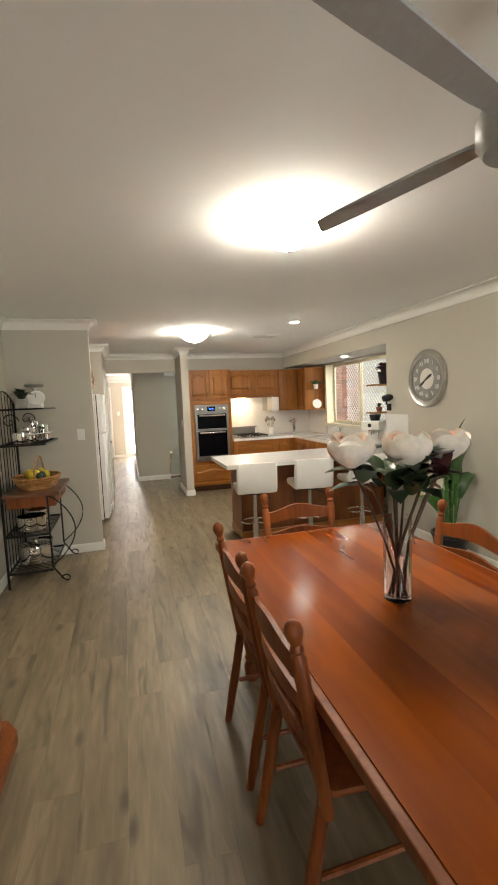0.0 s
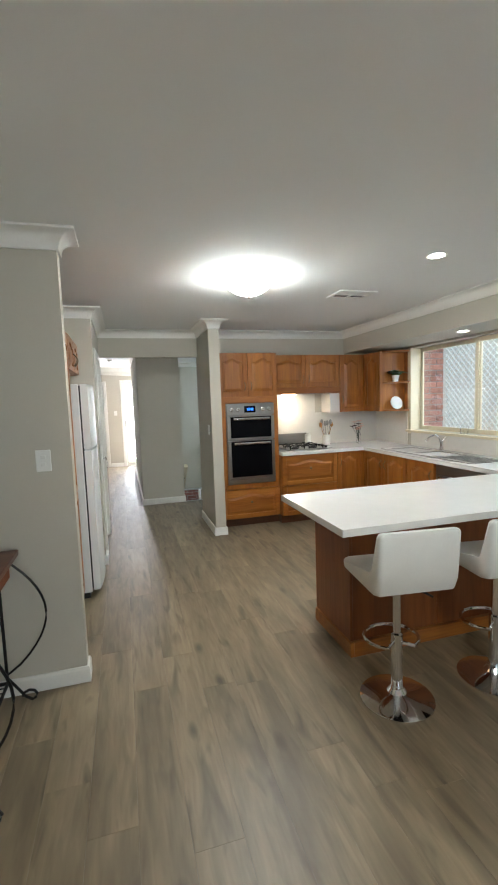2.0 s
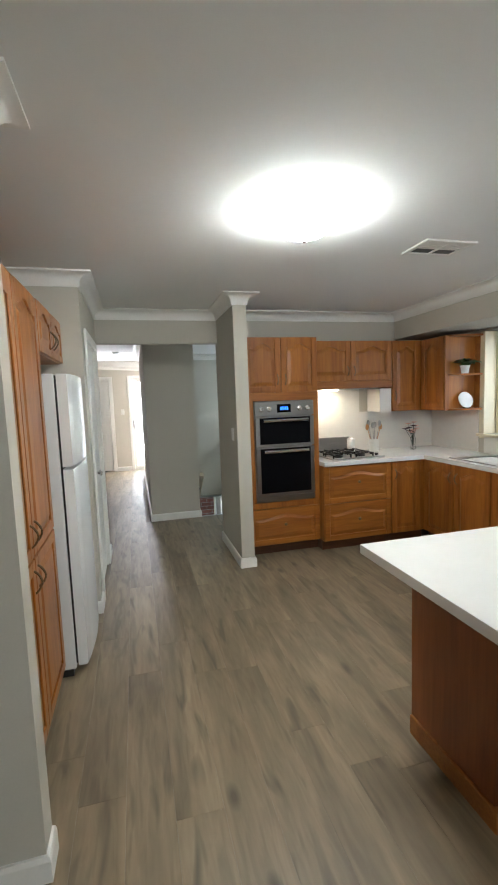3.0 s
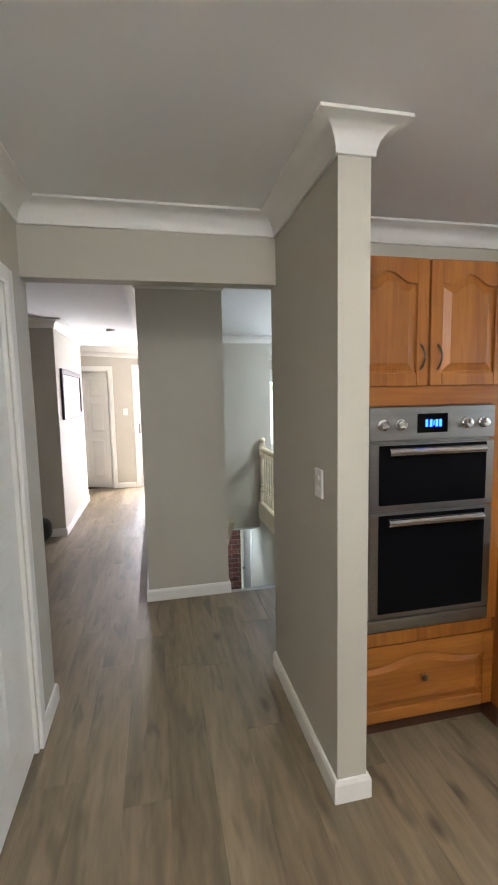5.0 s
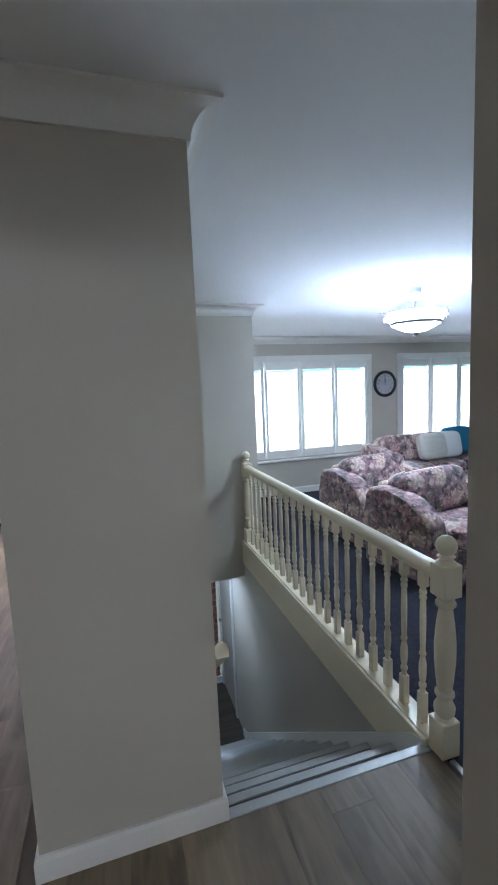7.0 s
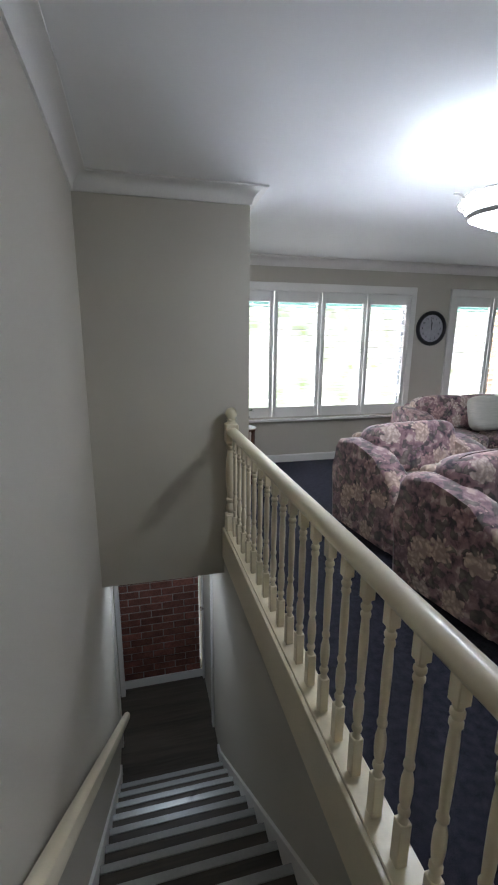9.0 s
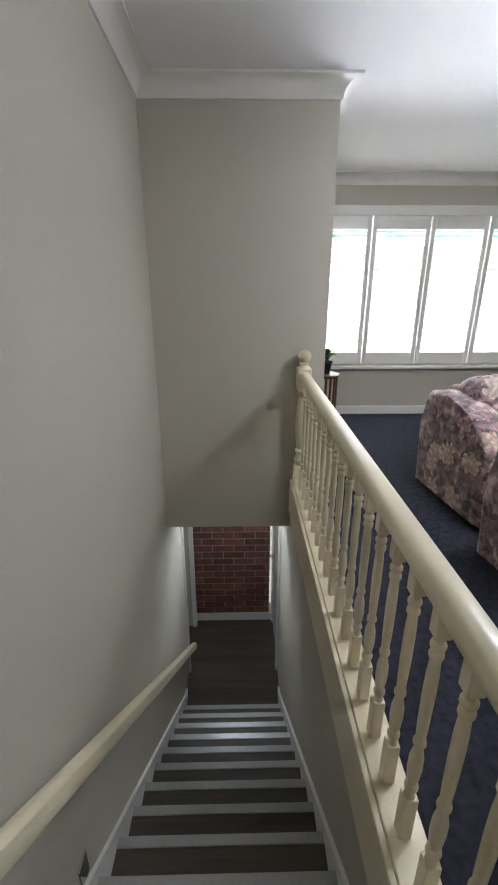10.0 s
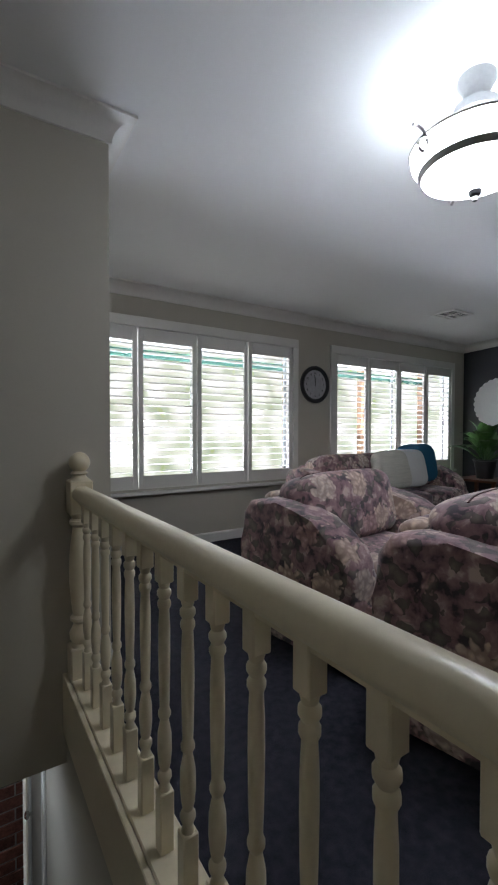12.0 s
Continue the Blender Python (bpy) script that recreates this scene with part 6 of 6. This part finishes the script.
for k in range(12):
    a = 2.4 * k
    r = 0.028 * math.sqrt(k)
    ob = part("lemon", pillow(bmesh.new(), (0, 0, 0), (0.032, 0.042, 0.031), 0.95, 14, 10), LEMON if k % 5 else LEAFDARK, None, "", True)
    ob.matrix_basis = pose(-0.37 + r * math.cos(a), 4.85 + 1.3 * r * math.sin(a), 0.945 + (0.02 if k < 5 else 0), rnd.uniform(0, 60), 0, rnd.uniform(0, 180))
    tagged(ob, "ripe yellow lemon in the wicker basket" if k % 5 else "green avocado in the wicker basket", "fruit", "fruit in the basket")

t = thing("kitchen_scale", "vintage cream kitchen scale with round dial", "scale", "", (-0.36, 5.02, 1.57))
part("body", prism(bmesh.new(), [(-0.08, 0), (0.08, 0), (0.05, 0.14), (-0.05, 0.14)], lambda u, v, q: (q, u, v), -0.06, 0.06), PLASTICW, t)
part("dial", lathe(bmesh.new(), [(0.075, 0), (0.08, 0.012), (0.07, 0.02), (0, 0.02)], 28, Matrix.Translation((0.02, -0.055, 0.085)) @ Matrix.Rotation(radians(65), 4, "X")), PAPER, t, smooth=True)
part("pointer", sweep(bmesh.new(), [(0.02, -0.076, 0.095), (0.015, -0.07, 0.14)], 0.003), BLACK, t)
part("pan", lathe(bmesh.new(), [(0.018, 0.14), (0.018, 0.185), (0.075, 0.195), (0.095, 0.22), (0.09, 0.222), (0.072, 0.201), (0, 0.192)], 28), SILVER, t, smooth=True)
potted("herb_pot", "small leafy herb in a pale pot on the rack", (-0.42, 4.70, 1.57), 0.06, 0.08, SILVER, 46, 0.12, 0.10, 0.024, LEAFDARK, 7)


def cookpot(at, r, h, label, handles=True, lid=False, long_handle=False):
    t = thing("saucepan", label, "saucepan", "pots on the rack", at)
    part("body", lathe(bmesh.new(), [(0, 0), (r * 0.96, 0), (r, 0.01), (r, h), (r + 0.004, h), (r - 0.003, h), (r - 0.005, 0.008), (0, 0.006)], 28), CHROME, t, smooth=True)
    if lid:
        part("lid", lathe(bmesh.new(), [(r + 0.003, h), (r, h + 0.012), (r * 0.5, h + 0.03), (0.012, h + 0.034), (0.01, h + 0.045), (0.022, h + 0.055), (0, h + 0.06)], 28), CHROME, t, smooth=True)
    if long_handle:
        part("handle", sweep(bmesh.new(), [(r * 0.6, -r * 0.8, h * 0.8), (r + 0.16, -r * 0.4, h * 0.95)], 0.008), CHROME, t, smooth=True)
    else:
        for s in (-1, 1):
            part("handle", sweep(bmesh.new(), [(0.03, s * r, h * 0.75), (0.03, s * (r + 0.035), h * 0.8), (-0.03, s * (r + 0.035), h * 0.8), (-0.03, s * r, h * 0.75)], 0.006), CHROME, t, smooth=True)


for at, r, h, kw in (((-0.42, 4.66, 1.26), 0.085, 0.09, dict(long_handle=True)), ((-0.42, 4.86, 1.26), 0.075, 0.13, {}), ((-0.41, 5.05, 1.26), 0.06, 0.17, dict(lid=True)), ((-0.30, 4.95, 1.26), 0.05, 0.15, {}),
                     ((-0.42, 4.72, 0.47), 0.12, 0.12, {}), ((-0.42, 5.0, 0.47), 0.11, 0.11, dict(lid=True)), ((-0.42, 4.80, 0.14), 0.14, 0.15, dict(lid=True)), ((-0.42, 5.08, 0.14), 0.10, 0.12, {})):
    cookpot(at, r, h, "shiny stainless steel saucepan on the iron rack", **kw)

# ---- things on the kitchen benches ----
t = thing("coffee_machine", "silver espresso coffee machine on the bench", "coffee machine", "", (3.52, 5.34, 0.9), -62)
part("body", boxes((-0.13, 0.13, 0.03, 0.17, 0.02, 0.33), bev=0.015, seg=2), PLASTICW, t, smooth=True)
part("head", boxes((-0.13, 0.13, -0.12, 0.03, 0.22, 0.33), bev=0.015, seg=2), PLASTICW, t, smooth=True)
part("drip_tray", boxes((-0.13, 0.13, -0.15, 0.17, 0, 0.03), bev=0.006), STEEL, t)
part("group_head", lathe(bmesh.new(), [(0.035, 0.16), (0.035, 0.22)], 18, Matrix.Translation((-0.02, -0.05, 0))), CHROME, t, smooth=True)
part("portafilter", sweep(bmesh.new(), [(-0.02, -0.05, 0.165), (-0.03, -0.2, 0.15)], 0.012), BLACK, t, smooth=True)
part("bean_hopper", lathe(bmesh.new(), [(0.055, 0.33), (0.075, 0.40), (0.075, 0.41), (0, 0.415)], 20, Matrix.Translation((-0.04, 0.08, 0))), BLACK, t, smooth=True)
part("gauge", lathe(bmesh.new(), [(0.025, 0), (0.025, 0.008), (0, 0.008)], 16, Matrix.Translation((0.0, -0.12, 0.28)) @ Matrix.Rotation(radians(90), 4, "X")), BLACK, t)
part("steam_wand", sweep(bmesh.new(), [(0.11, -0.1, 0.22), (0.12, -0.13, 0.1)], 0.005), CHROME, t, smooth=True)

t = thing("canister", "small white ceramic canister beside the cooktop", "canister", "", (2.86, 8.385, 0.9))
part("pot", lathe(bmesh.new(), [(0.0, 0.0), (0.040, 0.0), (0.043, 0.006), (0.043, 0.13), (0.039, 0.138), (0.0, 0.138)], 24), PLASTICW, t, smooth=True)
part("lid", lathe(bmesh.new(), [(0.044, 0.1385), (0.044, 0.148), (0.02, 0.156), (0.012, 0.168), (0.0, 0.17)], 24), PLASTICW, t, smooth=True)
t = thing("utensil_jar", "white jar of kitchen utensils on the bench", "jar", "", (3.10, 8.30, 0.9))
part("jar", lathe(bmesh.new(), [(0.05, 0), (0.055, 0.14), (0.05, 0.14), (0.046, 0.01), (0, 0.01)], 20), PLASTICW, t, smooth=True)
for k in range(6):
    a = k * 1.05
    top = (0.075 * math.cos(a), 0.05 * math.sin(a), 0.25 + 0.02 * (k % 3))
    bm = sweep(bmesh.new(), [(0.01 * math.cos(a), 0.01 * math.sin(a), 0.02), top], 0.004)
    pillow(bm, (top[0] * 1.1, top[1] * 1.1, top[2] + 0.025), (0.022, 0.009, 0.035), 0.9, 10, 8)
    part("utensil", bm, STEEL if k % 3 else WICKER, t, smooth=True)
t = thing("bench_flowers", "small glass vase of pink and red flowers on the bench", "flowers", "", (3.55, 8.22, 0.9))
part("vase", lathe(bmesh.new(), [(0, 0), (0.028, 0), (0.022, 0.06), (0.032, 0.14), (0.029, 0.14), (0.019, 0.06), (0.024, 0.006), (0, 0.005)], 18), GLASS, t, smooth=True)
rnd = random.Random(8)
bm, bp, br = bmesh.new(), bmesh.new(), bmesh.new()
for k in range(12):
    a, r, z = rnd.uniform(0, 6.28), rnd.uniform(0.01, 0.09), rnd.uniform(0.18, 0.30)
    sweep(bm, [(0, 0, 0.02), (r * 0.3 * math.cos(a), r * 0.3 * math.sin(a), 0.13), (r * math.cos(a), r * math.sin(a), z)], 0.002, 4)
    tgt = br if k % 3 == 0 else bp
    for j in range(6):
        b = 1.05 * j
        leaf(tgt, (r * math.cos(a), r * math.sin(a), z), (r * math.cos(a) + 0.045 * math.cos(b), r * math.sin(a) + 0.045 * math.sin(b), z + 0.02), 0.019, -0.3, 3)
part("stems", bm, LEAFDARK, t)
part("pink_blooms", bp, PETALPINK, t, smooth=True)
part("red_blooms", br, MAROON, t, smooth=True)

potted("trailing_plant", "trailing green plant in a white pot on the corner shelf", (3.78, 7.69, 1.718), 0.045, 0.08, PLASTICW, 44, 0.17, 0.07, 0.024, LEAF, 6)
t = thing("display_plate", "white scalloped display plate on the corner shelf", "plate", "", (3.80, 7.70, 1.364))
bm = lathe(bmesh.new(), [(0.0, 0.01), (0.06, 0.008), (0.085, 0.0), (0.085, 0.006), (0.06, 0.016), (0, 0.018)], 28, Matrix.Translation((0, 0, 0.085)) @ Matrix.Rotation(radians(72), 4, "X"))
part("plate", bm, PAPER, t, smooth=True)
part("plate_stand", sweep(bmesh.new(), [(-0.03, -0.03, 0.004), (-0.03, 0.03, 0.004), (0.03, 0.03, 0.004), (0.03, -0.03, 0.004)], 0.004), IRON, t)
for z in (1.335, 1.665):
    s = thing("wall_shelf", "short timber wall shelf by the window", "shelf", "shelves by the window")
    part("board", boxes((3.30, 3.95, 4.972, 5.17, z, z + 0.02), bev=0.003), OAKX, s)
    part("bracket", boxes((3.9, 3.915, 4.972, 5.13, z - 0.1, z), bev=0.002), OAK, s)
potted("succulent_pot", "dark maroon leafy plant in a black square pot", (3.50, 5.07, 1.685), 0.085, 0.15, BLACK, 40, 0.14, 0.12, 0.04, MAROON, 11)
potted("cactus_pot", "small green plant in a terracotta pot on the shelf", (3.42, 5.07, 1.355), 0.04, 0.06, TERRA, 20, 0.06, 0.05, 0.015, LEAFDARK, 12)
t = thing("clip_fan", "small black fan clipped to the wall end", "fan", "", (3.43, 4.90, 1.50))
part("arm", sweep(bmesh.new(), [(0.028, 0, -0.08), (-0.02, 0, -0.05), (-0.03, -0.02, 0.03)], 0.012), BLACK, t, smooth=True)
part("motor", lathe(bmesh.new(), [(0.0, -0.07), (0.035, -0.06), (0.045, 0.0), (0.03, 0.05), (0, 0.06)], 16, Matrix.Translation((-0.02, -0.03, 0.02)) @ Matrix.Rotation(radians(80), 4, "Y")), BLACK, t, smooth=True)
part("mount", boxes((0.0, 0.029, -0.03, 0.03, -0.13, -0.05), bev=0.004), BLACK, t)
t = thing("glass_jar", "small clear glass jar on the window sill", "jar", "", (4.0, 6.75, 1.10))
part("jar", lathe(bmesh.new(), [(0, 0), (0.04, 0), (0.042, 0.07), (0.038, 0.07), (0.036, 0.006), (0, 0.005)], 20), GLASS, t, smooth=True)

# ---- outside ----
for y, z0 in ((14.9, 1.62),):
    t = thing("awning", "dark green fabric awning outside the lounge windows", "awning")
    bm = bmesh.new()
    n = 60
    top = [(2.0 + 6.4 * i / n, 1.83 + 0.015 * abs(math.sin(i * 1.6))) for i in range(n + 1)]
    prism(bm, [(2.0, 1.93)] + top + [(8.4, 1.93)], lambda u, v, q: (u, q, v), 15.0, 15.01)
    part("valance", bm, AWNING, t)
    bm = bmesh.new()
    prism(bm, [(14.305, 2.35), (15.0, 2.15), (15.0, 2.165), (14.305, 2.37)], lambda u, v, q: (q, u, v), 2.0, 8.4)
    part("canopy", bm, AWNING, t)
    for x in (2.05, 4.15, 6.25, 8.35):
        part("strut", boxes((x - 0.012, x + 0.012, 14.99, 15.012, 1.9, 2.16)), ALU, t)
for x in (5.62, 7.12, 8.65):
    t = thing("verandah_post", "orange-stained timber verandah post", "post", "verandah posts")
    part("post", boxes((x, x + 0.1, 15.3, 15.4, -2.62, 2.3), bev=0.006), POST, t)
# emissive board: the courtyard's outdoor brightness is put into its colour
solid("backdrop_courtyard", boxes((9.0, 9.1, 0, 8.5, -2.6, 5)), COURTGLOW, "self-lit pale backdrop of the courtyard beyond the kitchen window", "courtyard", "structure")


# ---- bricks ----
def brick_wall(name, label, origin, along, out, length, height, brick=BRICK):
    """Courses of separate bricks on a mortar bed. along, out: unit vectors in plan."""
    o, a, n = Vector(origin), Vector(along), Vector(out)
    def at(u, w, z):
        return o + a * u + n * w + Vector((0, 0, z))
    bm = bmesh.new()
    prism(bm, [(0, -0.1), (length, -0.1), (length, -0.006), (0, -0.006)], lambda u, w, z: at(u, w, z), 0, height)
    wl = tagged(part(name, bm, MORTAR), label, "wall", "", "structure")
    L, Hh, J = 0.23, 0.076, 0.01
    meshes = {}
    rows = int(height / (Hh + J))
    for r in range(rows):
        u = -(L + J) / 2 if r % 2 else 0.0
        while u < length - 0.02:
            u0, u1 = max(u, 0), min(u + L, length)
            if u1 - u0 > 0.03:
                k = round(u1 - u0, 3)
                if k not in meshes:
                    b = bmesh.new()
                    box(b, -k / 2, k / 2, -0.1, 0.0, 0, Hh, bev=0.004)
                    me = bpy.data.meshes.new("brick")
                    b.to_mesh(me)
                    b.free()
                    me.materials.append(brick)
                    meshes[k] = me
                ob = new("brick", meshes[k])
                ob.parent = wl
                c = at((u0 + u1) / 2, random.uniform(-0.002, 0.003), r * (Hh + J) + J)
                ob.matrix_basis = Matrix.Translation(c) @ Matrix(((a.x, -n.x * -1, 0, 0), (a.y, n.y, 0, 0), (0, 0, 1, 0), (0, 0, 0, 1)))
            u += L + J
    return wl


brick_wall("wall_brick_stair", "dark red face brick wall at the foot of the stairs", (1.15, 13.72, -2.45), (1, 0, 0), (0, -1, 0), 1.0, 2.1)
brick_wall("wall_brick_outside", "red face brick wall outside the kitchen window", (4.16, 8.42, 0.0), (1, 0, 0), (0, -1, 0), 0.96, 2.5, BRICKDAYLIT)

# ---- floor planks ----
floor_ob = bpy.data.objects["floor"]
PW, PL = 0.182, 1.22
plank_mesh = {}


def plank(x0, x1, y0, y1):
    k = (round(x1 - x0, 3), round(y1 - y0, 3))
    if k not in plank_mesh:
        b = bmesh.new()
        w, l = k
        box(b, -w / 2 + 0.0002, w / 2 - 0.0002, -l / 2 + 0.0002, l / 2 - 0.0002, -0.0115, 0, bev=0.0006)
        me = bpy.data.meshes.new("plank")
        b.to_mesh(me)
        b.free()
        me.materials.append(PLANK)
        plank_mesh[k] = me
    ob = new("plank", plank_mesh[k])
    ob.parent = floor_ob
    ob.location = ((x0 + x1) / 2, (y0 + y1) / 2, 0)


rnd = random.Random(5)
xs = -1.80
row = 0
while xs < 3.97:
    x0, x1 = xs, xs + PW
    mid = (x0 + x1) / 2
    lo = -0.4 if -0.67 < mid < 3.46 else 8.55
    if 3.46 <= mid:
        lo = 5.0
    hi = 8.44
    if mid < 0.648:
        hi = 14.2
    if 0.648 <= mid < 2.225:
        hi = 9.573
    y = lo - rnd.uniform(0, PL)
    while y < hi - 0.01:
        y1 = min(y + PL, hi)
        inside = y1 > lo
        if inside and not (mid > 1.66 and y > 5.1 and y1 < 5.5):
            plank(x0, min(x1, 2.225) if mid > 2.0 and y > 8.5 else x1, max(y, lo), y1)
        y = y + PL
    xs += PW
    row += 1
